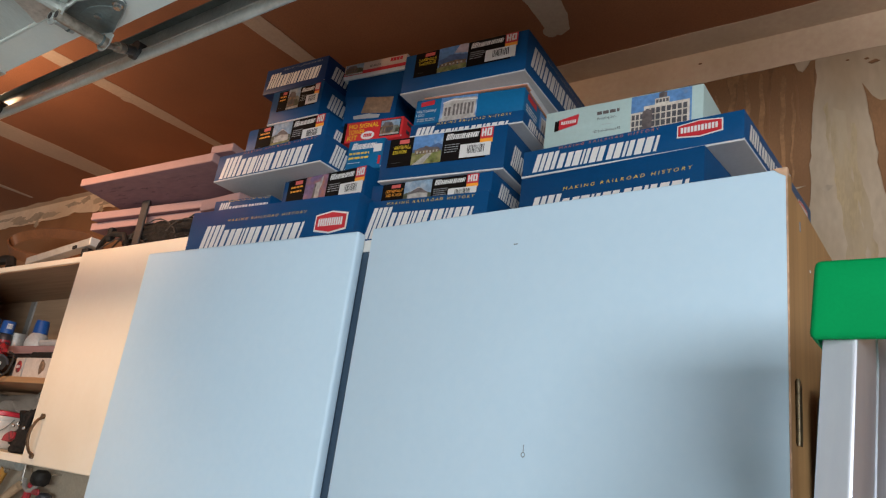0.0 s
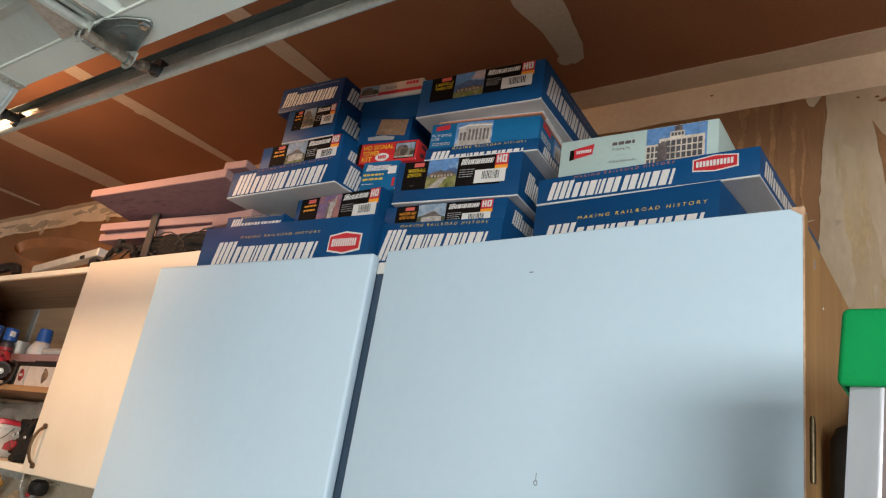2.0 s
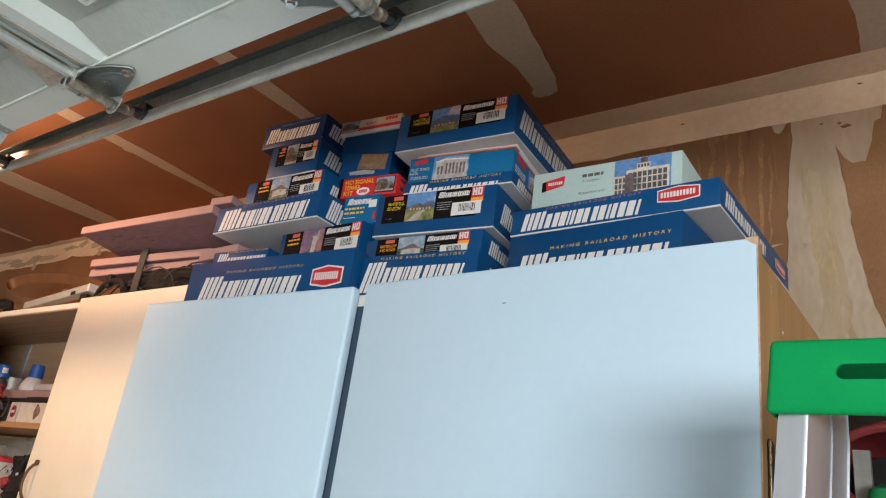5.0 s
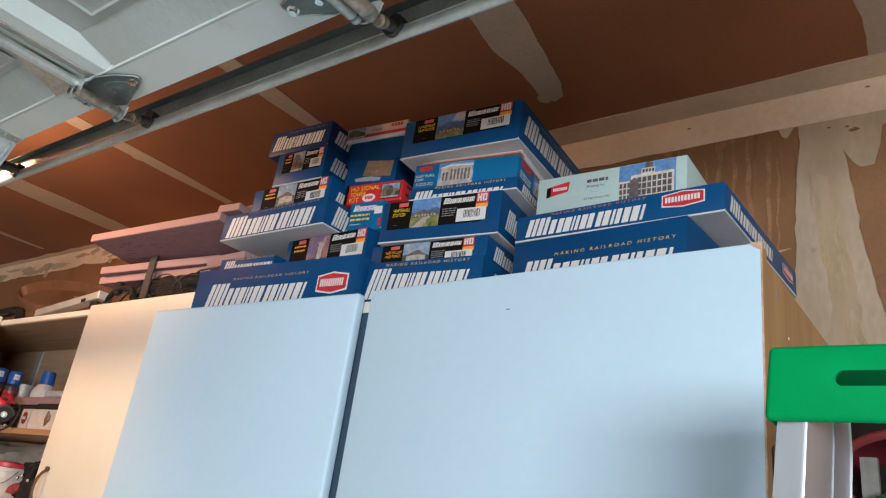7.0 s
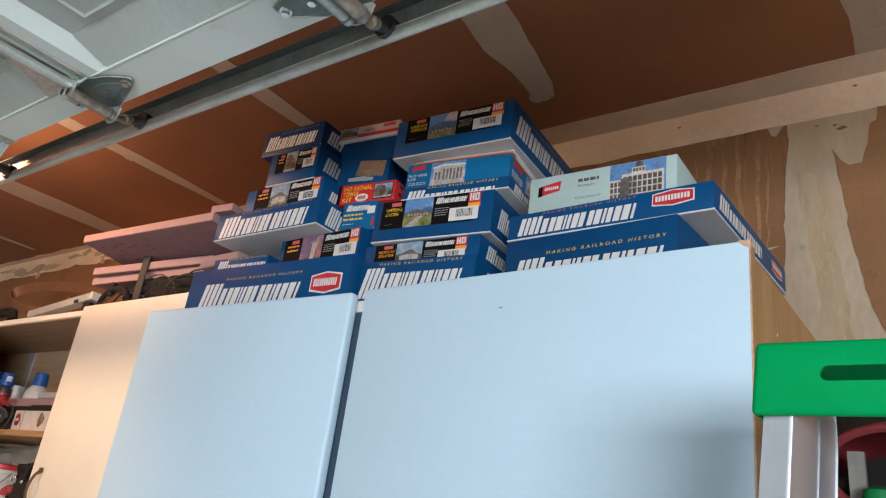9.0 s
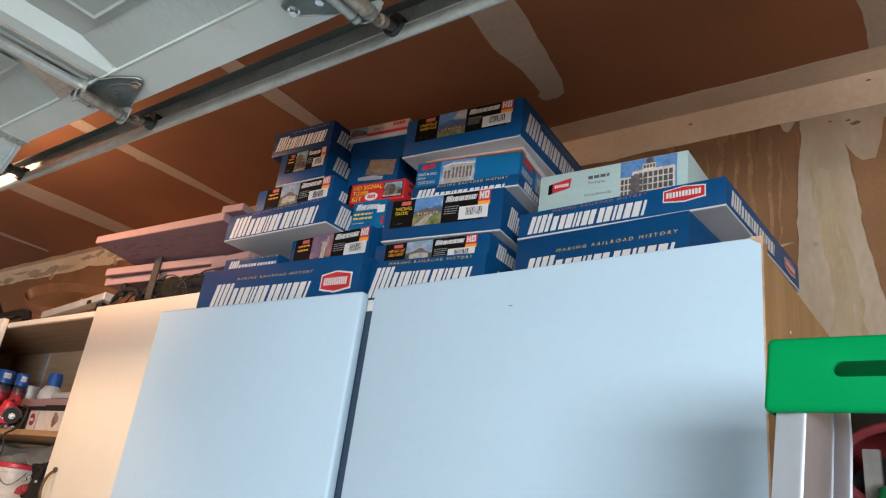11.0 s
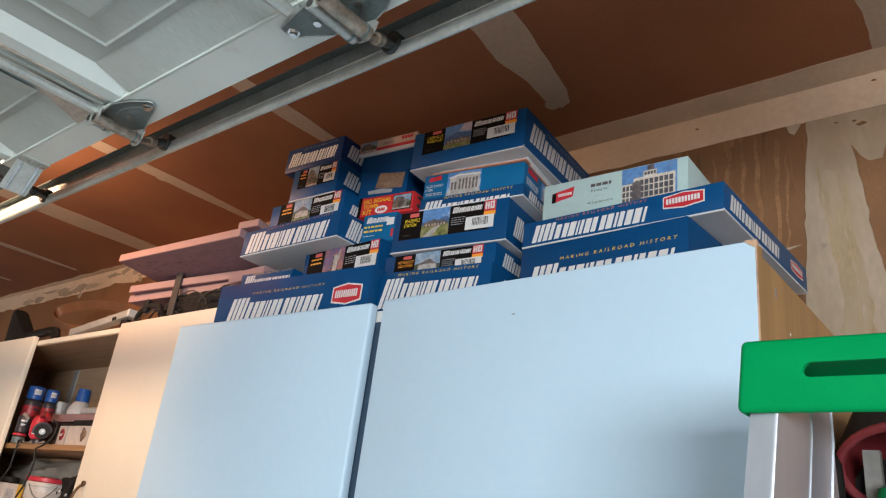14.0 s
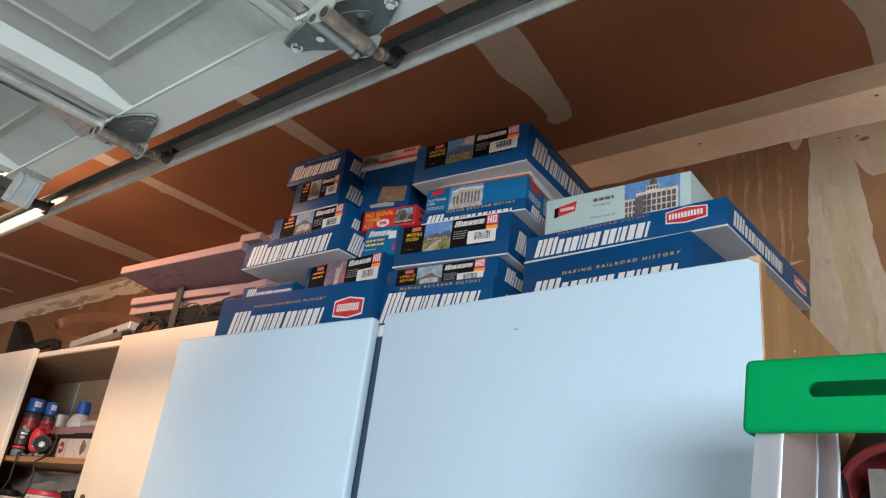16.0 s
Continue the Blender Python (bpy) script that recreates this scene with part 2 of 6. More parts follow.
M["cloud_print"] = mat("printed_cloudy_sky", (0.21, 0.30, 0.40), 0.4, vary=0.25, size=40, bump=0, stain=(0.46, 0.50, 0.55), stain_size=34, stain_at=(0.5, 0.7))
M["grass_print"] = mat("printed_grass", (0.15, 0.165, 0.05), 0.4, vary=0.4, size=60, bump=0, stain=(0.30, 0.26, 0.12), stain_size=40, stain_at=(0.45, 0.65))
M["stone_print"] = mat("printed_building", (0.40, 0.37, 0.34), 0.4, vary=0.2, size=60, bump=0)
M["roof_print"] = mat("printed_roof", (0.12, 0.10, 0.10), 0.4, vary=0.25, size=60, bump=0)
M["pale_stone_print"] = mat("printed_pale_building", (0.56, 0.50, 0.43), 0.4, vary=0.15, size=60, bump=0)
M["peak_print"] = mat("printed_blue_hills", (0.06, 0.11, 0.23), 0.4, vary=0.2, size=50, bump=0)
M["blush_print"] = mat("printed_pink_cloud", (0.46, 0.38, 0.42), 0.4, vary=0.15, size=40, bump=0)
M["leaf_print"] = mat("printed_trees", (0.055, 0.065, 0.035), 0.4, vary=0.4, size=80, bump=0, stain=(0.20, 0.20, 0.17), stain_size=60, stain_at=(0.5, 0.65))
M["beige"] = mat("beige_print", (0.52, 0.40, 0.33), 0.5, vary=0.04, bump=0)
M["window_print"] = mat("printed_windows", (0.07, 0.07, 0.08), 0.4, vary=0.2, bump=0)
M["tan_print"] = mat("printed_scene", (0.20, 0.125, 0.075), 0.4, vary=0.4, size=60, bump=0, stain=(0.07, 0.055, 0.04), stain_size=50, stain_at=(0.45, 0.6))
M["pink"] = mat("pink_foam_board", (0.345, 0.207, 0.200), 0.8, vary=0.06, size=10, bump=0.1, grain=200)
M["black_matt"] = mat("black_plastic", (0.014, 0.0125, 0.0115), 0.6, vary=0.3, size=14, bump=0.2, grain=60, spec=0.25)
M["black_cloth"] = mat("black_netting_cloth", (0.022, 0.019, 0.017), 0.95, vary=0.4, size=30, bump=0.5, grain=160, spec=0.1)
M["net_grey"] = mat("dusty_dark_cord", (0.060, 0.050, 0.044), 0.85, vary=0.3, size=40, spec=0.2)
M["leather"] = mat("brown_bent_wood", (0.155, 0.066, 0.026), 0.6, vary=0.2, size=12)
M["grey_plastic"] = mat("grey_plastic", (0.32, 0.31, 0.29), 0.5, vary=0.1, size=20)
M["canvas"] = mat("grey_canvas", (0.42, 0.36, 0.30), 0.9, vary=0.2, size=8, bump=0.3, grain=300)
M["cap_blue"] = mat("blue_plastic_cap", (0.012, 0.085, 0.33), 0.4, vary=0.06)
M["can_red"] = mat("red_can_paint", (0.33, 0.022, 0.030), 0.4, vary=0.3, size=45, stain=(0.10, 0.02, 0.02), stain_size=60, stain_at=(0.52, 0.62))
M["can_dark"] = mat("dark_label", (0.04, 0.04, 0.05), 0.4, vary=0.2)
M["white_plastic"] = mat("white_plastic", (0.56, 0.54, 0.51), 0.45, vary=0.10, size=16, stain=(0.40, 0.36, 0.31), stain_size=12, stain_at=(0.55, 0.8))
M["carton_white"] = mat("dusty_white_carton", (0.53, 0.48, 0.44), 0.6, vary=0.10, size=20, bump=0.05)
M["board_beige"] = mat("dull_beige_hardboard", (0.36, 0.315, 0.245), 0.75, vary=0.10, size=4, bump=0.06, stain=(0.27, 0.23, 0.17), stain_size=3, stain_at=(0.5, 0.8))
M["handle_tan"] = mat("varnished_tan_wood", (0.47, 0.235, 0.050), 0.4, vary=0.12, size=14, stretch=(1, 1, 0.2))
M["yellow_plastic"] = mat("yellow_plastic", (0.58, 0.34, 0.04), 0.45)
M["red_plastic"] = mat("red_plastic", (0.52, 0.03, 0.05), 0.4, vary=0.06)
M["cable"] = mat("black_rubber", (0.015, 0.014, 0.013), 0.6)
M["alu_dull"] = mat("dull_aluminium", (0.42, 0.41, 0.385), 0.55, 0.4, vary=0.12, size=16, bump=0.06)
M["wall_white"] = mat("white_bounce_wall", (0.72, 0.71, 0.68), 0.7, vary=0.04, size=2, bump=0.04)
M["green_knob"] = mat("green_knob_plastic", (0.004, 0.22, 0.07), 0.45, vary=0.06, size=20)
M["foam_face"] = mat("foam_board_face", (0.22, 0.115, 0.132), 0.7, vary=0.14, size=7, bump=0.1, grain=90, stretch=(0.3, 1, 1), stain=(0.20, 0.10, 0.115), stain_size=6, stain_at=(0.5, 0.72))
M["hood_red"] = mat("dusty_red_plastic", (0.22, 0.026, 0.032), 0.55, vary=0.12, size=14, bump=0.08)
M["clamp_grey"] = mat("dusty_brown_steel", (0.052, 0.042, 0.038), 0.7, 0.2, vary=0.2, size=20)
M["scuff"] = mat("dark_scuffed_foam", (0.16, 0.085, 0.095), 0.85, vary=0.3, size=40, bump=0.1)
M["badge_red"] = mat("faded_red_print", (0.62, 0.11, 0.10), 0.5, vary=0.05, bump=0)


# ---- helpers ----
WORLD = {}


def thing(name, loc=(0, 0, 0), label="", category="", group="", kind="", m=None):
    ob = new(name)
    ob.empty_display_size = 0.05
    ob.matrix_basis = m if m else pose(*loc)
    WORLD[ob.name] = ob.matrix_basis.copy()
    return tagged(ob, label, category, group, kind)


def part(name, bm, material, parent=None, label="", local=False, smooth=False, kind="", category=""):
    """Links a bmesh (in the world's metres, or in the parent's own) as one mesh object."""
    me = bpy.data.meshes.new(name)
    bmesh.ops.recalc_face_normals(bm, faces=bm.faces) if not local else None
    bm.to_mesh(me)
    bm.free()
    for x in material if isinstance(material, (list, tuple)) else [material]:
        me.materials.append(M[x])
    if smooth:
        me.polygons.foreach_set("use_smooth", [True] * len(me.polygons))
        me.set_sharp_from_angle(angle=radians(40))
    ob = new(name, me)
    if parent:
        ob.parent = parent
        w = WORLD[parent.name]
        WORLD[ob.name] = w
        if not local:
            me.transform(w.inverted())
    else:
        WORLD[ob.name] = Matrix.Identity(4)
    return tagged(ob, label, category, "", kind)


def cuboid(x0, x1, y0, y1, z0, z1, bevel=0.0, seg=1, bm=None, m=None):
    bm = bm or bmesh.new()
    vs = bmesh.ops.create_cube(bm, size=1, matrix=Matrix.Translation(((x0 + x1) / 2, (y0 + y1) / 2, (z0 + z1) / 2)) @ Matrix.Diagonal((x1 - x0, y1 - y0, z1 - z0, 1)))["verts"]
    if bevel:
        es = list({e for v in vs for e in v.link_edges})
        r = bmesh.ops.bevel(bm, geom=es, offset=bevel, segments=seg, affect="EDGES", profile=0.5)
        vs = list({v for f in r["faces"] for v in f.verts} | {v for v in vs if v.is_valid})
    if m:
        bmesh.ops.transform(bm, matrix=m, verts=vs)
    return bm


def rod(a, b, r, bm=None, n=12, r2=None):
    bm = bm or bmesh.new()
    a, b = Vector(a), Vector(b)
    d = b - a
    m = Matrix.Translation((a + b) / 2) @ d.to_track_quat("Z", "Y").to_matrix().to_4x4()
    bmesh.ops.create_cone(bm, cap_ends=True, segments=n, radius1=r, radius2=r if r2 is None else r2, depth=d.length, matrix=m)
    return bm


def lathe(profile, at, n=20, bm=None):
    """Turned body: profile rows of (radius, height)."""
    bm = bm or bmesh.new()
    rings = [[bm.verts.new((at[0] + r * math.cos(i * math.tau / n), at[1] + r * math.sin(i * math.tau / n), at[2] + h)) for i in range(n)] for r, h in profile]
    for a, b in zip(rings, rings[1:]):
        for i in range(n):
            bm.faces.new((a[i], a[(i + 1) % n], b[(i + 1) % n], b[i]))
    bm.faces.new(rings[0][::-1]), bm.faces.new(rings[-1])
    return bm


def tube(points, r, bm=None, n=8):
    """A round bar along points."""
    bm = bm or bmesh.new()
    pts = [Vector(p) for p in points]
    rings = []
    for i, p in enumerate(pts):
        d = (pts[min(i + 1, len(pts) - 1)] - pts[max(i - 1, 0)]).normalized()
        u = d.orthogonal().normalized() if not rings else (u - d * u.dot(d)).normalized()
        v = d.cross(u)
        rings.append([bm.verts.new(p + r * (math.cos(k * math.tau / n) * u + math.sin(k * math.tau / n) * v)) for k in range(n)])
    for a, b in zip(rings, rings[1:]):
        for k in range(n):
            bm.faces.new((a[k], a[(k + 1) % n], b[(k + 1) % n], b[k]))
    bm.faces.new(rings[0][::-1]), bm.faces.new(rings[-1])
    return bm


def prism(outline, axis, a, b, bm=None):
    """An outline in the plane across an axis, drawn out along it from a to b. Axis y: (x, z); axis x: (y, z); axis z: (x, y)."""
    bm = bm or bmesh.new()
    def at(p, d):
        return {"x": (d, p[0], p[1]), "y": (p[0], d, p[1]), "z": (p[0], p[1], d)}[axis]
    lo, hi = [bm.verts.new(at(p, a)) for p in outline], [bm.verts.new(at(p, b)) for p in outline]
    bm.faces.new(lo), bm.faces.new(hi[::-1])
    for i in range(len(lo)):
        j = (i + 1) % len(lo)
        bm.faces.new((lo[i], hi[i], hi[j], lo[j]))
    return bm


def ragged(x0, x1, y0, y1, z, thick, seed, wobble=0.012, ends=0.02, steps=24):
    """A trowelled strip of compound with uneven edges, under the height z, long along y."""
    rng = random.Random(seed)
    offs = [rng.uniform(0, 50) for _ in range(2)]
    left, right = [], []
    for i in range(steps + 1):
        s = i / steps
        d = y0 + (y1 - y0) * s
        e = ends * (1 - min(1, 8 * min(s, 1 - s)))
        for side, lst, o, sg in ((x0, left, offs[0], 1), (x1, right, offs[1], -1)):
            w = wobble * (noise.noise((d * 7, o, 0)) + 0.6 * noise.noise((d * 23, o, 3))) + sg * e
            lst.append((side + w, d))
    ring = left + right[::-1]
    return prism(ring, "z", z - thick, z + 0.0005)


# ---- the garage ----
WALL_Y, CEIL, MOUTH_X = 2.04, 2.556, 1.70
part("floor", cuboid(-5.6, MOUTH_X, -4.3, WALL_Y, -0.12, 0.0), "concrete", None, "plain grey concrete garage floor", kind="structure", category="floor")
part("ground", cuboid(MOUTH_X, 60, -40, 40, -0.2, -0.05), "outdoor", None, "pale driveway outside the garage", kind="structure", category="ground")
part("ceiling", cuboid(-5.6, MOUTH_X + 0.1, -4.3, WALL_Y + 0.1, CEIL, CEIL + 0.02), "paper_brown", None, "unpainted brown drywall ceiling with taped seams", kind="structure", category="ceiling")
wall = part("wall_back", cuboid(-5.6, MOUTH_X + 0.1, WALL_Y, WALL_Y + 0.12, 0.0, CEIL), "paper_wall", None, "unpainted tan drywall wall with rough joint compound", kind="structure", category="wall")
# Left and front walls are unseen; their white is chosen to bounce light.
part("wall_left", cuboid(-5.72, -5.6, -4.3, WALL_Y, 0.0, CEIL), "wall_white", None, "plain unseen wall, made white to bounce light", kind="structure", category="wall")
part("wall_front", cuboid(-5.6, MOUTH_X, -4.42, -4.3, 0.0, CEIL), "wall_white", None, "plain unseen wall, made white to bounce light", kind="structure", category="wall")
bm = cuboid(MOUTH_X, MOUTH_X + 0.12, 1.05, WALL_Y, 0.0, CEIL)
cuboid(MOUTH_X, MOUTH_X + 0.12, -4.3, -3.95, 0.0, CEIL, bm=bm)
cuboid(MOUTH_X, MOUTH_X + 0.12, -3.95, 1.05, 2.15, CEIL, bm=bm)
part("wall_mouth", bm, "paper_wall", None, "drywall round the open garage mouth", kind="structure", category="wall")

# compound on the ceiling
def seam(x, w, y0, y1, seed, stuff="mud_grey", thick=0.0008):
    return part("trim", ragged(x - w / 2, x + w / 2, y0, y1, CEIL, thick, seed, wobble=0.010, ends=0.014), stuff, None, "dried joint compound strip on the ceiling", kind="structure", category="compound")


def ceiling_patch(left, right, seed, wob=0.006):
    """Compound on the ceiling between two edges, each a run of (x, y) towards the wall."""
    def fine(run):
        out = []
        for (ax, ay), (bx, by) in zip(run, run[1:]):
            n = max(2, int(abs(by - ay) / 0.025))
            out += [(ax + (bx - ax) * i / n + wob * noise.noise((ay * 9 + (by - ay) * i / n * 9, seed, 0)) + 0.5 * wob * noise.noise(((ay + (by - ay) * i / n) * 40, seed, 4)), ay + (by - ay) * i / n) for i in range(n)]
        return out + [run[-1]]
    return part("trim", prism(fine(left) + fine(right)[::-1], "z", CEIL - 0.0007, CEIL + 0.0005), "mud_grey", None, "dried joint compound strip on the ceiling", kind="structure", category="compound")


ceiling_patch([(-0.300, -1.0), (-0.310, 1.0), (-0.330, 1.46), (-0.345, 1.59), (-0.329, 1.70), (-0.335, 1.815), (-0.318, 1.832)], [(-0.205, -1.0), (-0.208, 1.3), (-0.222, 1.53), (-0.243, 1.66), (-0.262, 1.77), (-0.283, 1.822), (-0.312, 1.836)], 3)
ceiling_patch([(0.325, -1.0), (0.330, 1.5), (0.352, 1.70), (0.367, 1.765), (0.373, 1.825), (0.371, 1.892), (0.366, 1.930), (0.364, 1.957), (0.366, 1.972)], [(0.62, -1.0), (0.62, 1.972)], 9, 0.004)
seam(-1.0, 0.066, -1.0, 1.875, 4)
seam(-1.738, 0.070, -1.0, 1.938, 5)
seam(-2.50, 0.150, -1.0, 2.033, 6)
seam(-3.218, 0.053, -1.0, 1.949, 7)
seam(-3.852, 0.053, -1.0, 1.875, 8)
for i, (x, y) in enumerate(((-0.331, 1.814), (-0.307, 1.622), (-0.307, 1.4), (-1.002, 1.453), (-0.996, 1.685), (-1.762, 1.558))):
    part("trim", prism([(x + (0.017 + 0.003 * noise.noise((k, i, 0))) * math.cos(k * math.tau / 14), y + 0.02 * math.sin(k * math.tau / 14)) for k in range(14)], "z", CEIL - 0.0012, CEIL), "mud_grey", None, "round dab of compound over a nail", kind="structure", category="compound")
part("trim", prism([(x, 1.954 + 0.053 * max(0, min(1, (-0.5 - x) / 2.2)) + 0.004 * noise.noise((x * 5, 1, 0)) + 0.003 * noise.noise((x * 23, 2, 0)) + 0.012 * (x < -1.4) * noise.noise((x * 9, 5, 0))) for x in [-5.5 + 0.06 * i for i in range(119)]] + [(1.6, 2.04), (-5.5, 2.04)], "z", CEIL - 0.0009, CEIL), "mud_tape", None, "taped corner seam along the ceiling", kind="structure", category="compound")
# compound on the wall
part("trim", prism([(x, 2.470 + 0.008 * noise.noise((x * 6, 7, 0)) + 0.004 * noise.noise((x * 31, 8, 0)) + 0.016 * (x < -1.3) * noise.noise((x * 11, 3, 0))) for x in [-5.5 + 0.05 * i for i in range(143)]] + [(1.6, 2.5555), (-5.5, 2.5555)], "y", WALL_Y - 0.0026, WALL_Y), "mud_tape", None, "taped corner seam along the top of the wall", kind="structure", category="compound")


def wall_patch(outline, material, label, thick=0.003, seed=0, wob=0.006):
    """A patch with an uneven edge on the back wall: corners (x, height)."""
    pts = []
    for (ax, az), (bx, bz) in zip(outline, outline[1:] + outline[:1]):
        n = max(2, int(math.hypot(bx - ax, bz - az) / 0.02))
        for i in range(n):
            x, z = ax + (bx - ax) * i / n, az + (bz - az) * i / n
            pts.append((x + wob * noise.noise((x * 30, z * 30, seed)), z + wob * noise.noise((x * 30, z * 30, seed + 9))))
    return part("trim", prism(pts, "y", WALL_Y - thick, WALL_Y), material, None, label, kind="structure", category="compound")


# vertical seam beside the cabinet, with a bare patch left in it
wall_patch([(0.208, 2.54), (0.209, 2.43), (0.198, 2.32), (0.190, 2.10), (0.15, 1.6), (0.12, 1.0), (0.72, 1.0), (0.72, 1.9), (0.72, 2.54)], "mud", "wide trowelled joint compound down the wall", 0.0020, 1)
wall_patch([(0.298, 2.386), (0.312, 2.360), (0.325, 2.345), (0.350, 2.343), (0.366, 2.39), (0.373, 2.434), (0.386, 2.437), (0.388, 2.470), (0.60, 2.475), (0.60, 1.90), (0.39, 1.90), (0.345, 2.02), (0.325, 2.14), (0.310, 2.27)], "paper_wall", "bare drywall patch left in the compound", 0.0034, 2)
wall_patch([(0.236, 2.34), (0.262, 2.33), (0.268, 2.20), (0.285, 2.05), (0.30, 1.85), (0.255, 1.85), (0.248, 2.08), (0.236, 2.22)], "mud_stain", "yellowed run in the compound", 0.0023, 3, 0.012)
wall_patch([(0.268, 2.30), (0.280, 2.30), (0.288, 2.18), (0.306, 2.03), (0.316, 1.85), (0.304, 1.85), (0.288, 2.05), (0.274, 2.18)], "mud_stain", "yellowed run in the compound", 0.0022, 43, 0.010)
wall_patch([(0.214, 2.16), (0.224, 2.17), (0.236, 2.165), (0.226, 2.155)], "mud_dirty", "dull scrape in the compound", 0.0025, 44, 0.004)
wall_patch([(0.222, 2.345), (0.231, 2.36), (0.234, 2.30), (0.228, 2.24)], "mud_stain", "yellowed run in the compound", 0.0024, 4, 0.006)
for i, (x, w, z0, z1) in enumerate(((-0.094, 0.012, 2.22, 2.47), (-0.052, 0.004, 2.27, 2.47), (-0.036, 0.009, 2.14, 2.455), (-0.006, 0.004, 2.20, 2.43), (0.022, 0.010, 2.13, 2.47), (0.046, 0.004, 2.05, 2.44), (0.068, 0.005, 2.24, 2.47), (0.098, 0.009, 2.02, 2.462), (0.121, 0.004, 2.30, 2.47), (0.143, 0.008, 2.10, 2.45), (0.163, 0.004, 2.05, 2.40), (0.178, 0.004, 2.30, 2.47), (0.408, 0.005, 2.16, 2.42), (0.428, 0.010, 2.02, 2.47), (0.465, 0.007, 2.08, 2.47))):
    y = WALL_Y - (0.0034 if x > 0.4 else 0)
    run = []
    for k in range(41):
        u = k / 40
        z = z0 + u * (z1 - z0)
        drift = 0.026 * noise.noise((z * 3.0, i * 7.3, 0)) + 0.007 * noise.noise((z * 17, i * 1.7, 3))
        wide = w * (0.45 + 0.9 * abs(noise.noise((z * 11, i * 5.1, 1)))) * min(1.0, (u * 14 + 0.04) ** 0.5)
        if z1 < 2.469:
            wide *= min(1.0, ((1 - u) * 14 + 0.04) ** 0.5)
        else:
            wide *= 1 + 0.9 * max(0.0, (u - 0.85) / 0.15) ** 2
        run.append((x + drift, z, wide))
    layers = [(0.0, 0.0007 + 0.00006 * i, "drip" if i % 3 != 2 else "drip_dark", "dried water run on the drywall")]
    if i % 2 == 0:
        layers.insert(0, (0.0012, 0.0003 + 0.00002 * i, "drip_dark", "dark edge of a dried water run"))
    for grow, deep, stuff, label in layers:
        part("trim", prism([(a - b - grow, c - grow) for a, c, b in run] + [(a + b + grow * 0.3, c - grow) for a, c, b in run[::-1]], "y", y - deep, y), stuff, None, label, kind="structure", category="water mark")
wall_patch([(0.165, 2.475), (0.172, 2.452), (0.182, 2.446), (0.190, 2.455), (0.203, 2.475)], "mud", "tongue of compound below the seam", 0.0024, 21, 0.004)
wall_patch([(0.196, 2.452), (0.204, 2.440), (0.206, 2.400), (0.202, 2.340), (0.1995, 2.345), (0.200, 2.41)], "drip_dark", "dark gouge along the compound edge", 0.0026, 22, 0.003)
for i, (x, z, r) in enumerate(((0.43, 2.24, 0.016), (0.45, 2.17, 0.020), (0.415, 2.12, 0.014), (0.352, 2.09, 0.010), (0.362, 2.03, 0.012))):
    wall_patch([(x + r * math.cos(k * math.tau / 9), z + 0.7 * r * math.sin(k * math.tau / 9)) for k in range(9)], "drip_dark", "dark water stain on the drywall", 0.0040 + 0.0001 * i, 30 + i, 0.014)
wall_patch([(0.112, 2.155), (0.128, 2.168), (0.150, 2.170), (0.185, 2.172), (0.150, 2.163), (0.132, 2.150)], "mud", "pale scrape on the drywall", 0.0016, 15, 0.003)
for x, z, r in ((0.318, 2.436, 0.009), (0.306, 2.446, 0.004), (-0.042, 2.522, 0.004), (0.350, 2.535, 0.004), (0.271, 2.452, 0.003)):
    wall_patch([(x - r, z), (x - r * 0.2, z - r * 0.5), (x + r * 1.3, z - r * 0.2), (x + r * 0.6, z + r * 0.4)], "drip_dark", "dark chip in the compound", 0.0052, 5, 0.004)
rng = random.Random(31)
for i in range(16):
    x, z, w, h = -3.9 + 0.125 * i + rng.uniform(-0.05, 0.05), rng.uniform(2.485, 2.535), rng.uniform(0.04, 0.15), rng.uniform(0.006, 0.020)
    wall_patch([(x - w, z), (x - 0.4 * w, z - h), (x + 0.5 * w, z - 0.7 * h), (x + w, z + 0.2 * h), (x + 0.3 * w, z + h), (x - 0.6 * w, z + 0.8 * h)], "mud_dirty" if i % 3 else "mud", "dirty trowel smear in the compound", 0.0030 + 0.0001 * i, 80 + i, 0.014)
for i, (x, z, s) in enumerate(((-2.90, 2.285, 0.028), (-3.30, 2.462, 0.022), (-2.70, 2.47, 0.018))):
    wall_patch([(x - s, z - s * 0.5), (x, z - s), (x + s, z - s * 0.3), (x + s * 0.6, z + s), (x - s * 0.6, z + s * 0.8)], "mud", "splash of compound on the wall", 0.005, 60 + i, 0.012)


# ---- tall blue cabinet ----
CAB_L, CAB_R, CAB_TOP = -1.145, 0.268, 1.915
cab = thing("tall_cabinet", (-0.44, 1.75, 0), "tall plywood cabinet with pale blue painted doors, against the wall", "cabinet")
part("side_panel", cuboid(CAB_R - 0.020, CAB_R, 1.4535, 2.036, 0.0, CAB_TOP, 0.001), "ply", cab, "bare plywood side")
part("side_panel", cuboid(CAB_L, CAB_L + 0.020, 1.478, 2.036, 0.0, CAB_TOP, 0.001), "ply", cab, "bare plywood side")
part("top_panel", cuboid(CAB_L + 0.0205, CAB_R - 0.0205, 1.480, 2.036, CAB_TOP - 0.024, CAB_TOP, 0.001), "melamine", cab, "white top board")
part("back_panel", cuboid(CAB_L + 0.0205, CAB_R - 0.0205, 2.028, 2.036, 0.03, CAB_TOP - 0.025), "inside", cab)
part("bottom_panel", cuboid(CAB_L + 0.0205, CAB_R - 0.0205, 1.480, 2.027, 0.06, 0.08), "inside", cab)
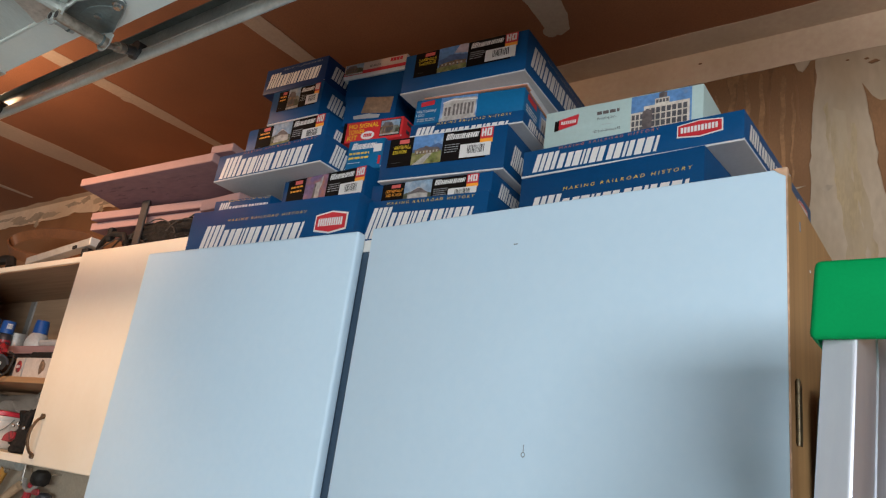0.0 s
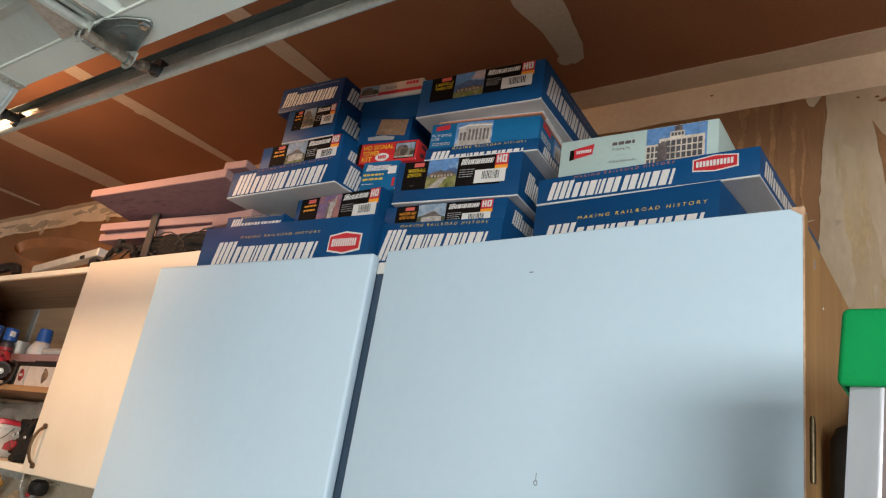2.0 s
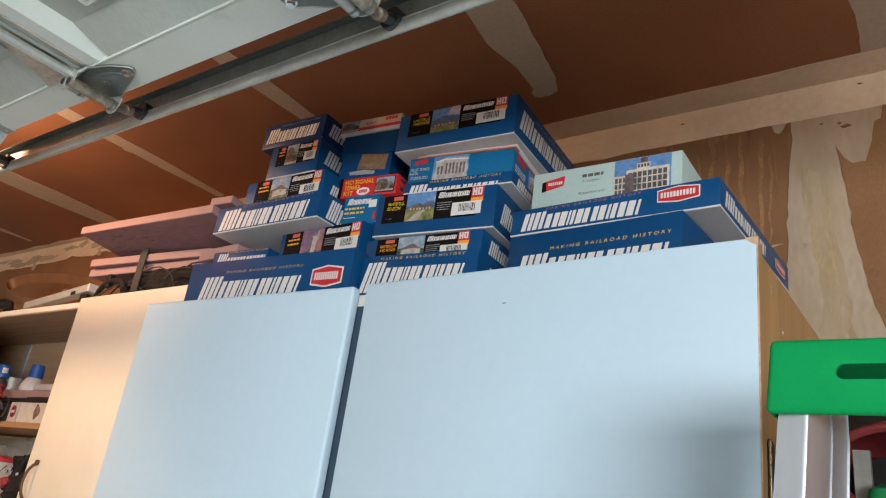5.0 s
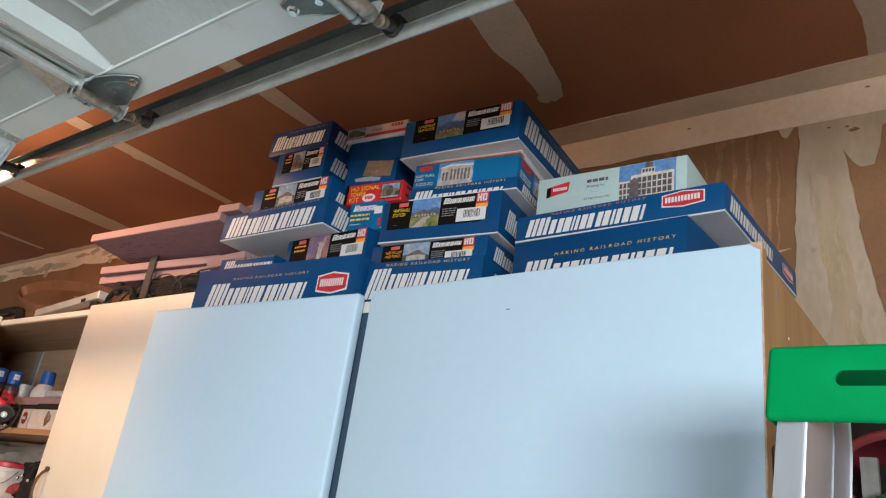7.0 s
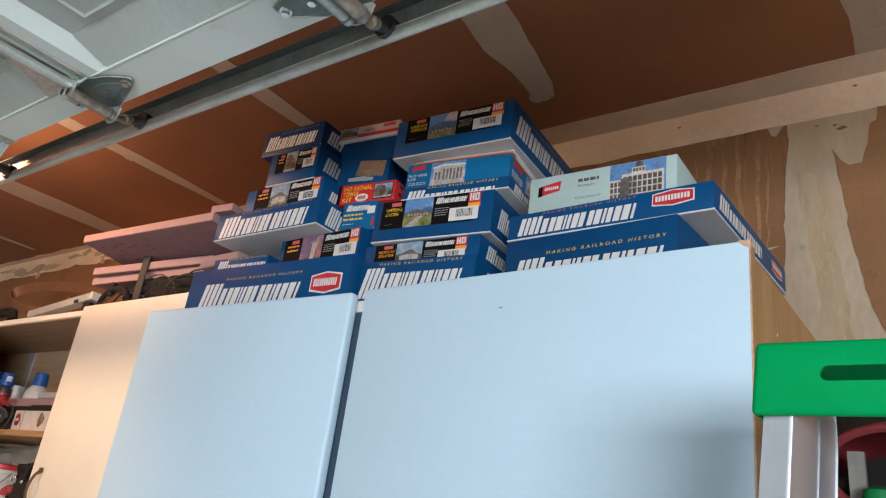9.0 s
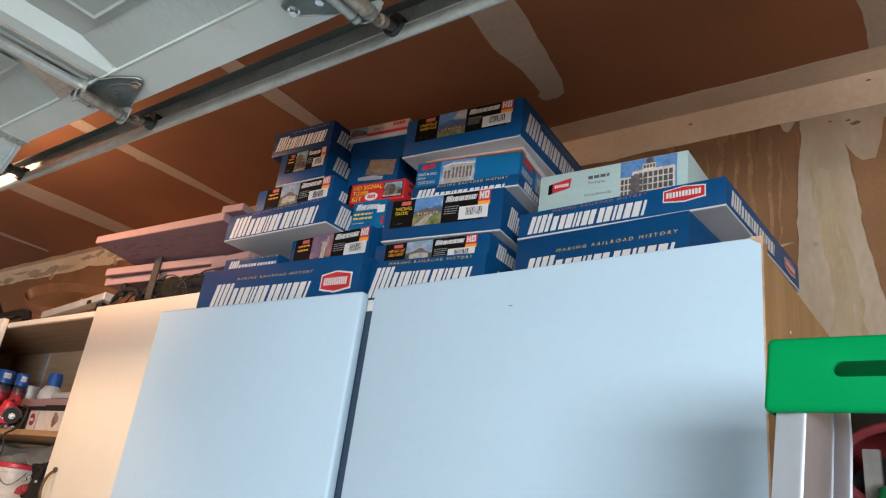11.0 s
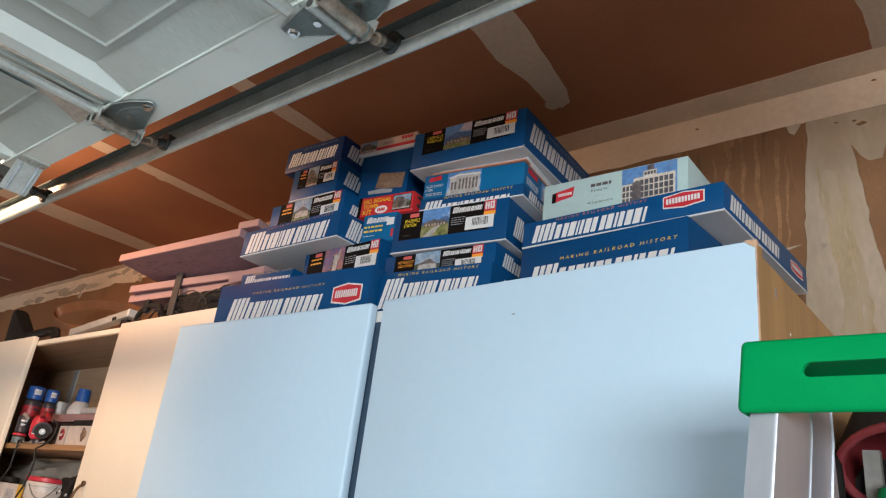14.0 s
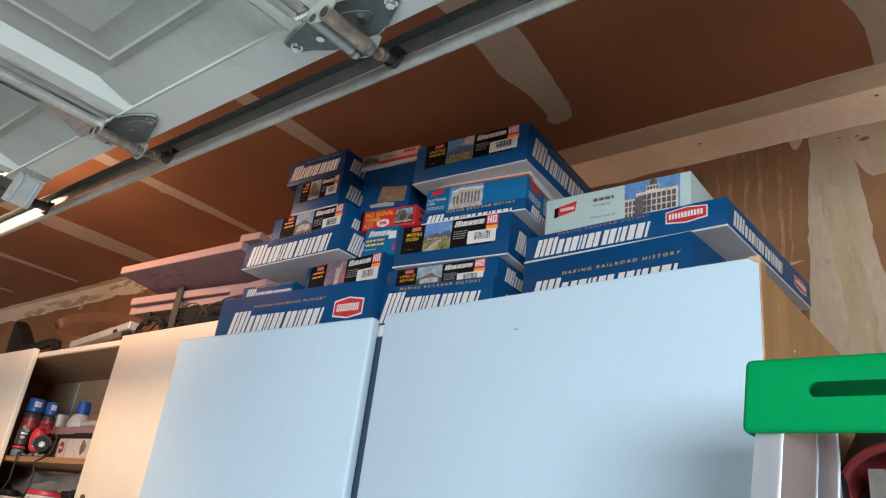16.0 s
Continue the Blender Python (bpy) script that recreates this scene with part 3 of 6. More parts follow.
# The post's dark blue paints in the shade between the doors.
part("divider", cuboid(-0.500, -0.440, 1.4785, 2.027, 0.081, CAB_TOP - 0.025), "gap_blue", cab, "middle post, dark for the shade in the gap")


def cabinet_door(xa, ya, xb, yb, z0, z1, thick, material, parent, label, bevel=0.004):
    """A door slab whose face runs from (xa, ya) to (xb, yb)."""
    d = Vector((xb - xa, yb - ya, 0))
    m = Matrix.Translation((xa, ya, 0)) @ Matrix.Rotation(math.atan2(d.y, d.x), 4, "Z")
    return part("door", cuboid(0, d.length, 0, thick, z0, z1, bevel, 3, m=m), material, parent, label, smooth=True), m


dl, ml = cabinet_door(-1.157, 1.4285, -0.4895, 1.452, 0.09, 1.925, 0.024, "door_blue", cab, "pale blue painted door, rounded edges", 0.006)
dr, mr = cabinet_door(-0.4545, 1.4515, 0.2715, 1.4285, 0.09, 1.925, 0.024, "door_blue", cab, "pale blue painted door with chipped edge", 0.003)
# chipped edge of the right door and small marks on its face
n = 160
zs = [0.12 + 1.80 * i / n for i in range(n + 1)]
bm = prism([(1.4283, z) for z in zs] + [(1.4312 + 0.0016 * noise.noise((z * 40, 0, 0)), z) for z in zs[::-1]], "x", 0.2704, 0.27235)
part("chipped_edge", bm, "chip", dr, "bare brown chipped door edge")
part("door_edge", cuboid(0.2690, 0.2722, 1.4318, 1.4528, 0.095, 1.921), "ply", dr, "bare wooden door edge")
part("chipped_corner", prism([(0.255, 1.9255), (0.262, 1.919), (0.270, 1.914), (0.2728, 1.917), (0.2725, 1.9257)], "y", 1.4278, 1.436), "chip", dr, "bare corner")
p = mr @ Vector((0.325, 0, 0))
part("scratch", cuboid(p.x - 0.0036, p.x + 0.0036, p.y - 0.0008, p.y + 0.001, 1.8603, 1.8620, 0.0003), "screw_mark", dr, "small grey mark")
p = mr @ Vector((0.3745, 0, 0))
part("scratch", tube([(p.x + 0.0028 * math.cos(a), p.y - 0.0002, 1.5400 + 0.0032 * math.sin(a)) for a in [math.tau * k / 14 for k in range(15)]], 0.0007, n=6), "screw_mark", dr, "small grey ring mark")
part("scratch", cuboid(p.x - 0.0004, p.x + 0.0004, p.y - 0.0008, p.y + 0.001, 1.5430, 1.5535), "screw_mark", dr, "fine drip line")


def butt_hinge(z0, z1, x, y):
    """Knuckle barrel with five joints, and its two leaves."""
    bm, n = bmesh.new(), 5
    h = (z1 - z0) / n
    for i in range(n):
        rod((x, y, z0 + i * h + 0.0006), (x, y, z0 + (i + 1) * h - 0.0006), 0.0034, bm)
    rod((x, y, z0 - 0.002), (x, y, z1 + 0.002), 0.0022, bm)
    cuboid(x - 0.003, x - 0.001, y, y + 0.03, z0, z1, 0.0004, bm=bm)
    return bm


for z0, z1 in ((1.583, 1.657), (0.25, 0.324)):
    part("hinge", butt_hinge(z0, z1, 0.2745, 1.4575), "brass", dr, "aged brass butt hinge", smooth=True)
part("knot", cuboid(0.2675, 0.2686, 1.520, 1.524, 1.872, 1.886, 0.0003), "screw_mark", cab, "dark knot in the plywood")
part("screw_mark", rod((0.2676, 1.585, 1.835), (0.2688, 1.585, 1.835), 0.0022), "white", cab, "pale screw head")


# ---- printed cartons ----
TEXTS = {}


def text_polys(words):
    """The outlines of words in the built-in font, as a mesh set to unit width and height."""
    if words not in TEXTS:
        cu = bpy.data.curves.new("words", "FONT")
        cu.body, cu.resolution_u = words, 3
        ob = new("words", cu)
        me = bpy.data.meshes.new_from_object(ob.evaluated_get(bpy.context.evaluated_depsgraph_get()))
        bpy.data.objects.remove(ob)
        co = [v.co.copy() for v in me.vertices]
        lo = [min(c[i] for c in co) for i in (0, 1)]
        hi = [max(c[i] for c in co) for i in (0, 1)]
        TEXTS[words] = ([((c.x - lo[0]) / (hi[0] - lo[0]), (c.y - lo[1]) / (hi[1] - lo[1])) for c in co], [tuple(p.vertices) for p in me.polygons])
        bpy.data.meshes.remove(me)
    return TEXTS[words]


class Face:
    """One printed face of a carton, in metres across (u) and up (v)."""
    def __init__(self, side, w, h, d):
        self.side, self.w, self.h, self.d = side, w, h, d
        self.wide = w if side == "front" else d

    def at(self, u, v, lift):
        return (u, -lift, v) if self.side == "front" else (self.w + lift, u, v)

    def polys(self, rings, lift):
        bm = bmesh.new()
        for k, ring in enumerate(rings):
            vs = [bm.verts.new(self.at(u, v, lift)) for u, v in ring]
            bm.faces.new(vs)
        bm.normal_update()
        out = Vector((0, -1, 0)) if self.side == "front" else Vector((1, 0, 0))
        for f in bm.faces:
            if f.normal.dot(out) < 0:
                f.normal_flip()
        return bm

    def rect(self, u0, u1, v0, v1, lift):
        return self.polys([[(u0, v0), (u1, v0), (u1, v1), (u0, v1)]], lift)

    def words(self, words, u0, u1, v0, v1, lift, slant=0.0):
        co, fs = text_polys(words)
        bm = bmesh.new()
        vs = [bm.verts.new(self.at(u0 + (u1 - u0) * a + slant * (b - 0.5) * (v1 - v0), v0 + (v1 - v0) * b, lift)) for a, b in co]
        for f in fs:
            bm.faces.new([vs[i] for i in f])
        bm.normal_update()
        out = Vector((0, -1, 0)) if self.side == "front" else Vector((1, 0, 0))
        for f in bm.faces:
            if f.normal.dot(out) < 0:
                f.normal_flip()
        return bm


def clip_low(ring, v):
    """The part of a ring above the height v."""
    out = []
    for (a, b), (c, d) in zip(ring, ring[1:] + ring[:1]):
        if b >= v:
            out.append((a, b))
        if (b >= v) != (d >= v):
            out.append((a + (c - a) * (v - b) / (d - b), v))
    return out


def brand_rings(u0, u1, v0, v1, cut=-1.0, lean=0.24):
    """A maker's mark as a row of plain leaning bars, thick and thin by turns, the first four tall."""
    groups = ((1.75, 1.0, (0.02, 0.22), (0.28, 0.44), (0.50, 0.70), (0.76, 0.92)), (1.05, 0.8, (0.02, 0.40), (0.56, 0.92)), (0.80, 0.8, (0.02, 0.60), (0.74, 0.92)), (0.88, 0.8, (0.04, 0.30), (0.44, 0.92)),
              (1.06, 0.8, (0.02, 0.36), (0.58, 0.92)), (0.84, 0.8, (0.02, 0.52), (0.68, 0.90)), (1.00, 0.8, (0.02, 0.34), (0.48, 0.92)), (0.90, 0.8, (0.04, 0.56), (0.72, 0.92)))
    x, rings, h = u0, [], v1 - v0
    k = (u1 - u0 - lean * h) / sum(g[0] for g in groups)
    for w, tall, *runs in groups:
        for a, b in runs:
            ring = clip_low([(x + p * w * k + lean * q * tall * h, v0 + q * tall * h) for p, q in ((a, 0), (b, 0), (b, 1), (a, 1))], cut)
            if len(ring) > 2:
                rings.append(ring)
        x += w * k
    return rings


def bars(u0, u1, v0, v1, rows, seed, gap=0.45):
    """Lines of writing too small to read, as plain bars."""
    rng, rings = random.Random(seed), []
    step = (v1 - v0) / rows
    for r in range(rows):
        a, top = u0, v1 - r * step
        while a < u1 - 0.002:
            b = min(u1, a + rng.uniform(0.10, 0.30) * (u1 - u0))
            rings.append([(a, top - step * (1 - gap)), (b, top - step * (1 - gap)), (b, top), (a, top)])
            a = b + 0.05 * (u1 - u0)
        u1 -= rng.uniform(0, 0.12) * (u1 - u0) * (r % 2)
    return rings


def lozenge(face, u0, u1, v0, v1, parent, lift=0.0008):
    """The red six-sided badge with a white rim and a white bar for its lettering."""
    m, e = (u0 + u1) / 2, 0.14 * (v1 - v0)
    def hexa(k):
        a, b, c, d = u0 + k, u1 - k, v0 + k, v1 - k
        return [(a, c + e), (m, c), (b, c + e), (b, d - e), (m, d), (a, d - e)]
    badge = part("badge", face.polys([hexa(0)], lift), "white", parent, "white-rimmed red six-sided badge", local=True)
    k = 0.07 * (v1 - v0)
    part("field", face.polys([hexa(k)], lift + 0.0006), "red", badge, local=True)
    n, rings = 11, []
    a, b, c, d = u0 + 3 * k, u1 - 3 * k, v0 + 0.34 * (v1 - v0), v0 + 0.68 * (v1 - v0)
    for i in range(n):
        x0, x1 = a + (b - a) * i / n, a + (b - a) * (i + 0.72) / n
        rings.append([(x0, c), (x1, c), (x1, d), (x0, d)])
    part("badge_mark", face.polys(rings, lift + 0.0012), "white", badge, local=True, kind="stuff")


def picture(face, u0, u1, v0, v1, kind, parent, lift):
    """A small printed scene: sky, ground and one building."""
    w, h = u1 - u0, v1 - v0
    skies = {"dusk": "dusk_print", "cloud": "cloud_print", "street": "cloud_print"}
    pic = part("picture", face.rect(u0, u1, v0, v1, lift), skies.get(kind, "sky_print"), parent, "small printed picture of a model building", local=True)
    step = [lift + 0.0002]

    def lay(name, stuff, *shapes, kind=""):
        """One printed layer over the last: shapes as corners in fractions of the picture."""
        step[0] += 0.0002
        part(name, face.polys([[(u0 + p * w, v0 + q * h) for p, q in pts] for pts in shapes], step[0]), stuff, pic, local=True, kind=kind)

    def box(a, b, c, d):
        return ((a, c), (b, c), (b, d), (a, d))

    if kind == "station":
        lay("printed_hill", "peak_print", ((0, 0.40), (1, 0.40), (1, 0.58), (0.86, 0.68), (0.72, 0.62), (0.52, 0.56), (0.30, 0.60), (0.12, 0.52), (0, 0.54)))
        lay("printed_ground", "grass_print", box(0, 1, 0, 0.42))
        lay("printed_road", "stone_print", ((0.05, 0), (0.42, 0), (0.62, 0.26), (0.70, 0.36), (0.52, 0.36), (0.34, 0.22)))
        lay("printed_building", "tan_print", ((0.10, 0.34), (0.92, 0.36), (0.92, 0.46), (0.10, 0.48)))
        lay("printed_roof", "roof_print", ((0.05, 0.47), (0.97, 0.45), (0.84, 0.54), (0.60, 0.55), (0.46, 0.62), (0.34, 0.56), (0.18, 0.55)))
        lay("printed_facade", "stone_print", *[box(0.16 + 0.11 * i, 0.21 + 0.11 * i, 0.37, 0.44) for i in range(7)], kind="stuff")
    elif kind == "street":
        lay("printed_trees", "leaf_print", ((0, 0), (1, 0), (1, 0.5), (0.8, 0.62), (0.55, 0.55), (0.25, 0.66), (0, 0.58)))
        lay("printed_building", "tan_print", ((0.06, 0.10), (0.66, 0.14), (0.66, 0.62), (0.50, 0.80), (0.24, 0.82), (0.06, 0.66)))
        lay("printed_roof", "roof_print", ((0.02, 0.62), (0.70, 0.60), (0.56, 0.84), (0.22, 0.88)))
        lay("printed_facade", "window_print", *[box(0.14 + 0.14 * i, 0.21 + 0.14 * i, 0.24, 0.48) for i in range(4)], kind="stuff")
        lay("printed_ground", "stone_print", ((0, 0), (1, 0), (1, 0.12), (0, 0.10)))
    elif kind == "warehouse":
        lay("printed_cloud", "blush_print", ((0.55, 0.70), (1, 0.62), (1, 1), (0.72, 1), (0.62, 0.86)))
        lay("printed_hill", "peak_print", ((0, 0.30), (1, 0.30), (1, 0.56), (0.80, 0.60), (0.42, 0.66), (0.22, 0.56), (0, 0.50)))
        lay("printed_ground", "grass_print", box(0, 1, 0, 0.20))
        lay("printed_building", "tan_print", ((0.06, 0.20), (0.98, 0.20), (0.98, 0.34), (0.60, 0.40), (0.20, 0.34), (0.06, 0.30)))
        lay("printed_facade", "stone_print", *[box(0.14 + 0.13 * i, 0.20 + 0.13 * i, 0.24, 0.31) for i in range(6)], kind="stuff")
    elif kind == "bank":
        lay("printed_ground", "stone_print", box(0, 1, 0, 0.14))
        lay("printed_building", "stone_print", ((0.08, 0.12), (0.97, 0.12), (0.97, 0.88), (0.34, 0.92), (0.08, 0.78)))
        lay("printed_facade", "roof_print", *[box(0.36 + 0.10 * i, 0.415 + 0.10 * i, 0.22, 0.68) for i in range(6)], box(0.13, 0.19, 0.22, 0.56), box(0.23, 0.29, 0.22, 0.58), kind="stuff")
        lay("printed_cornice", "white", ((0.06, 0.74), (0.33, 0.82), (1.0, 0.78), (1.0, 0.82), (0.33, 0.87), (0.06, 0.78)), kind="stuff")
    elif kind == "factory":
        lay("printed_trees", "leaf_print", box(0, 1, 0, 0.16))
        lay("printed_building", "pale_stone_print", box(0.0, 0.5, 0.1, 0.60), box(0.22, 0.97, 0.02, 0.72), box(0.40, 0.64, 0.72, 0.86))
        lay("printed_facade", "window_print", *[box(0.25 + 0.088 * i, 0.315 + 0.088 * i, 0.06 + 0.155 * j, 0.185 + 0.155 * j) for i in range(8) for j in range(4)], *[box(0.02 + 0.07 * i, 0.07 + 0.07 * i, 0.13 + 0.15 * j, 0.25 + 0.15 * j) for i in range(3) for j in range(3)], *[box(0.42 + 0.055 * i, 0.46 + 0.055 * i, 0.75, 0.83) for i in range(4)], kind="stuff")
        lay("printed_shade", "roof_print", box(0.20, 0.36, 0.02, 0.62))
        lay("printed_tank", "roof_print", box(0.47, 0.60, 0.86, 0.98), ((0.46, 0.96), (0.61, 0.96), (0.535, 1.0)))
    elif kind == "dusk":
        lay("printed_ground", "leaf_print", ((0, 0), (1, 0), (1, 0.14), (0.5, 0.20), (0, 0.12)))
        lay("printed_building", "stone_print", ((0.40, 0.05), (0.72, 0.05), (0.70, 0.45), (0.78, 0.62), (0.80, 0.92), (0.74, 0.92), (0.68, 0.75), (0.45, 0.72), (0.42, 0.4)))
        lay("printed_shade", "roof_print", ((0.40, 0.05), (0.50, 0.05), (0.52, 0.70), (0.45, 0.70), (0.42, 0.4)))
    else:
        lay("printed_trees", "leaf_print", ((0, 0.18), (1, 0.18), (1, 0.44), (0.78, 0.52), (0.5, 0.46), (0.22, 0.56), (0, 0.50)))
        lay("printed_building", "stone_print", ((0.15, 0.22), (0.9, 0.22), (0.88, 0.46), (0.66, 0.66), (0.52, 0.74), (0.3, 0.60), (0.15, 0.46)))
        lay("printed_roof", "roof_print", ((0.12, 0.44), (0.52, 0.50), (0.92, 0.44), (0.66, 0.64), (0.52, 0.70), (0.3, 0.58)))
        lay("printed_ground", "grass_print", box(0, 1, 0, 0.20))
    return pic


def kit_label(face, u0, u1, v0, v1, parent, title, kind, seed, lift=0.0008, ink="yellow"):
    """The end label: black title panel, picture, black maker's panel, bar code and the scale's red tab."""
    w, h = u1 - u0, v1 - v0
    base = part("end_label", face.rect(u0, u1 - 0.055 * w, v0, v1, lift), "black", parent, "black end label with a picture and a bar code", local=True)
    part("maker_badge", face.rect(u0 + 0.10 * w, u0 + 0.20 * w, v0 + 0.80 * h, v0 + 0.94 * h, lift + 0.0006), "badge_red", base, local=True)
    if title:
        for i, line in enumerate(title):
            t = v0 + (0.74 - 0.165 * i) * h
            part("title", face.words(line, u0 + 0.045 * w, u0 + (0.045 + min(0.185, 0.0195 * len(line))) * w, t - 0.125 * h, t, lift + 0.0006), ink, base, local=True, kind="stuff")
    else:
        part("title", face.polys(bars(u0 + 0.05 * w, u0 + 0.21 * w, v0 + 0.42 * h, v0 + 0.74 * h, 2, seed, 0.6), lift + 0.0006), ink, base, local=True, kind="stuff")
    part("small_print", face.polys(bars(u0 + 0.05 * w, u0 + 0.13 * w, v0 + 0.10 * h, v0 + 0.15 * h, 1, seed + 1, 0.9), lift + 0.0006), "grey_print", base, local=True, kind="stuff")
    picture(face, u0 + 0.245 * w, u0 + 0.535 * w, v0, v1, kind, base, lift + 0.0006)
    for i, ring in enumerate(brand_rings(u0 + 0.56 * w, u0 + 0.875 * w, v0 + 0.72 * h, v0 + 0.93 * h)):
        part("mark_block", face.polys([ring], lift + 0.0006), "white", base, local=True)
    part("small_print", face.polys(bars(u0 + 0.56 * w, u0 + 0.70 * w, v0 + 0.24 * h, v0 + 0.56 * h, 4, seed + 2, 0.72), lift + 0.0006), "grey_print", base, local=True, kind="stuff")
    part("scale_tab", face.rect(u0 + 0.885 * w, u1, v0 + 0.62 * h, v1, lift + 0.0008), "red", base, "red scale tab", local=True)
    a, b, c, d = u0 + 0.897 * w, u1 - 0.012 * w, v0 + 0.69 * h, v0 + 0.95 * h
    k, m = (b - a) * 0.17, (b - a) * 0.46
    rows = [(a, a + k, c, d), (a + m - k, a + m, c, d), (a + k, a + m - k, (c + d) / 2 - 0.03 * h, (c + d) / 2 + 0.03 * h)]
    rows += [(b - m, b - m + k, c, d), (b - k, b, c, d), (b - m + k, b - k, c, c + 0.055 * h), (b - m + k, b - k, d - 0.055 * h, d)]
    part("scale_letters", face.polys([[(p, r), (q, r), (q, t), (p, t)] for p, q, r, t in rows], lift + 0.0016), "white", base, "bold white letters of the scale", local=True, kind="stuff")
    part("orange_tab", face.rect(u0 + 0.885 * w, u1, v0 + 0.47 * h, v0 + 0.62 * h, lift + 0.0008), "orange_print", base, local=True)
    code = part("bar_code", face.rect(u0 + 0.71 * w, u1 - 0.01 * w, v0 + 0.05 * h, v0 + 0.50 * h, lift + 0.0012), "white", base, "white bar code sticker", local=True)
    rng, x, rings = random.Random(seed), u0 + 0.78 * w, []
    while x < u0 + 0.93 * w:
        b = rng.uniform(0.003, 0.009) * w
        rings.append([(x, v0 + 0.17 * h), (x + b, v0 + 0.17 * h), (x + b, v0 + 0.44 * h), (x, v0 + 0.44 * h)])
        x += b + rng.uniform(0.004, 0.008) * w
    part("code_pattern", face.polys(rings, lift + 0.0018), "black", code, local=True, kind="stuff")


def carton(fl, fr, z0, z1, depth, color, label, tray=True, name="kit_box", group="stacked model kit boxes"):
    """A flat carton whose front runs from fl to fr: (box, front face, right face)."""
    d = Vector((fr[0] - fl[0], fr[1] - fl[1], 0))
    w, h = d.length, z1 - z0
    m = Matrix.Translation((fl[0], fl[1], z0)) @ Matrix.Rotation(math.atan2(d.y, d.x), 4, "Z")
    box = thing(name, label=label, category="box", group=group, m=m)
    lid = bmesh.new()
    vs = cuboid(0, w, 0, depth, 0.0020 if tray else 0, h, 0.0016, 2, bm=lid)
    body = part("lid", lid, color, box, local=True, smooth=True)
    if tray:
        part("tray", cuboid(-0.0003, w + 0.0003, -0.0003, depth + 0.0003, 0, 0.0036, 0.0006), "card_white", box, "grey-white cardboard underside", local=True)
    # one rubbed corner: a small pale nick at the lower front edge
    rng = random.Random(int(1000 * (fl[0] + z0)))
    n = rng.uniform(0.0008, 0.0016)
    part("worn_nick", cuboid(w - n, w + 0.0003, -0.0003, n * 0.8, 0.0022, 0.0022 + n * 1.8, 0.0002), "card_white", box, "rubbed pale nick", local=True)
    return box, Face("front", w, h, depth), Face("right", w, h, depth)


def mark(face, u, v, parent, slogan=None, tone="gold", cut=-1.0, su=None):
    """White maker's mark within fractions u, v of a face, with the small slogan over it."""
    w, h = face.wide, face.h
    first, *rest = brand_rings(u[0] * w, u[1] * w, v[0] * h, v[1] * h, cut * h)
    whole = part("maker_mark", face.polys([first], 0.0008), "white", parent, "white maker's mark in leaning bars", local=True)
    for ring in rest:
        part("bar", face.polys([ring], 0.0008), "white", whole, local=True)
    if slogan:
        su = su or (u[0] + 0.2 * (u[1] - u[0]), u[1])
        part("slogan", face.words("M A K I N G   R A I L R O A D   H I S T O R Y", su[0] * w, su[1] * w, slogan[0] * h, slogan[1] * h, 0.0008, 0.2), tone, parent, "small printed slogan", local=True)


TOPB = CAB_TOP + 0.0005
BLUE = "blue"
# right-hand pile
low, f, r = carton((-0.211, 1.566), (0.130, 1.547), TOPB, 2.0405, 0.36, BLUE, "blue model kit box under a wider box")
mark(f, (0.06, 0.95), (0.22, 0.655), low, (0.695, 0.745), "gold", su=(0.27, 0.945))
mark(r, (0.15, 0.9), (0.25, 0.7), low)
corn, f, r = carton((-0.212, 1.567), (0.187, 1.555), 2.042, 2.096, 0.435, BLUE, "wide flat blue model kit box with a red badge")
mark(f, (0.055, 0.675), (0.14, 0.80), corn, (0.85, 0.94), "rust", su=(0.19, 0.66))
lozenge(f, 0.735 * f.w, 0.920 * f.w, 0.36 * f.h, 0.93 * f.h, corn)
mark(r, (0.05, 0.62), (0.2, 0.78), corn)
lozenge(r, 0.76 * r.d, 0.93 * r.d, 0.25 * r.h, 0.75 * r.h, corn)
geo, f, r = carton((-0.186, 1.591), (0.110, 1.598), 2.0965, 2.185, 0.26, "pale", "pale mint model kit box with a factory picture", tray=False)
picture(f, 0.575 * f.w, 0.935 * f.w, 0.04 * f.h, 0.98 * f.h, "factory", geo, 0.0008)
bd = part("maker_badge", f.polys([[(0.085 * f.w, 0.52 * f.h), (0.225 * f.w, 0.60 * f.h), (0.235 * f.w, 0.84 * f.h), (0.085 * f.w, 0.76 * f.h)]], 0.0008), "red", geo, "red leaning badge", local=True)
part("badge_end", f.polys([[(0.07 * f.w, 0.50 * f.h), (0.10 * f.w, 0.52 * f.h), (0.10 * f.w, 0.76 * f.h), (0.07 * f.w, 0.74 * f.h)]], 0.0014), "black", bd, local=True)
part("badge_mark", f.polys([[(u * f.w, 0.64 * f.h), ((u + 0.011) * f.w, 0.645 * f.h), ((u + 0.012) * f.w, 0.72 * f.h), ((u + 0.001) * f.w, 0.715 * f.h)] for u in (0.115, 0.13, 0.145, 0.16, 0.175, 0.19, 0.205)], 0.0014), "white", bd, local=True, kind="stuff")
part("name_line", f.polys(bars(0.355 * f.w, 0.50 * f.w, 0.70 * f.h, 0.80 * f.h, 1, 5, 0.25), 0.0008), "roof_print", geo, local=True, kind="stuff")
part("subtitle", f.words("Printing Inc.", 0.36 * f.w, 0.48 * f.w, 0.585 * f.h, 0.665 * f.h, 0.0008), "roof_print", geo, local=True)
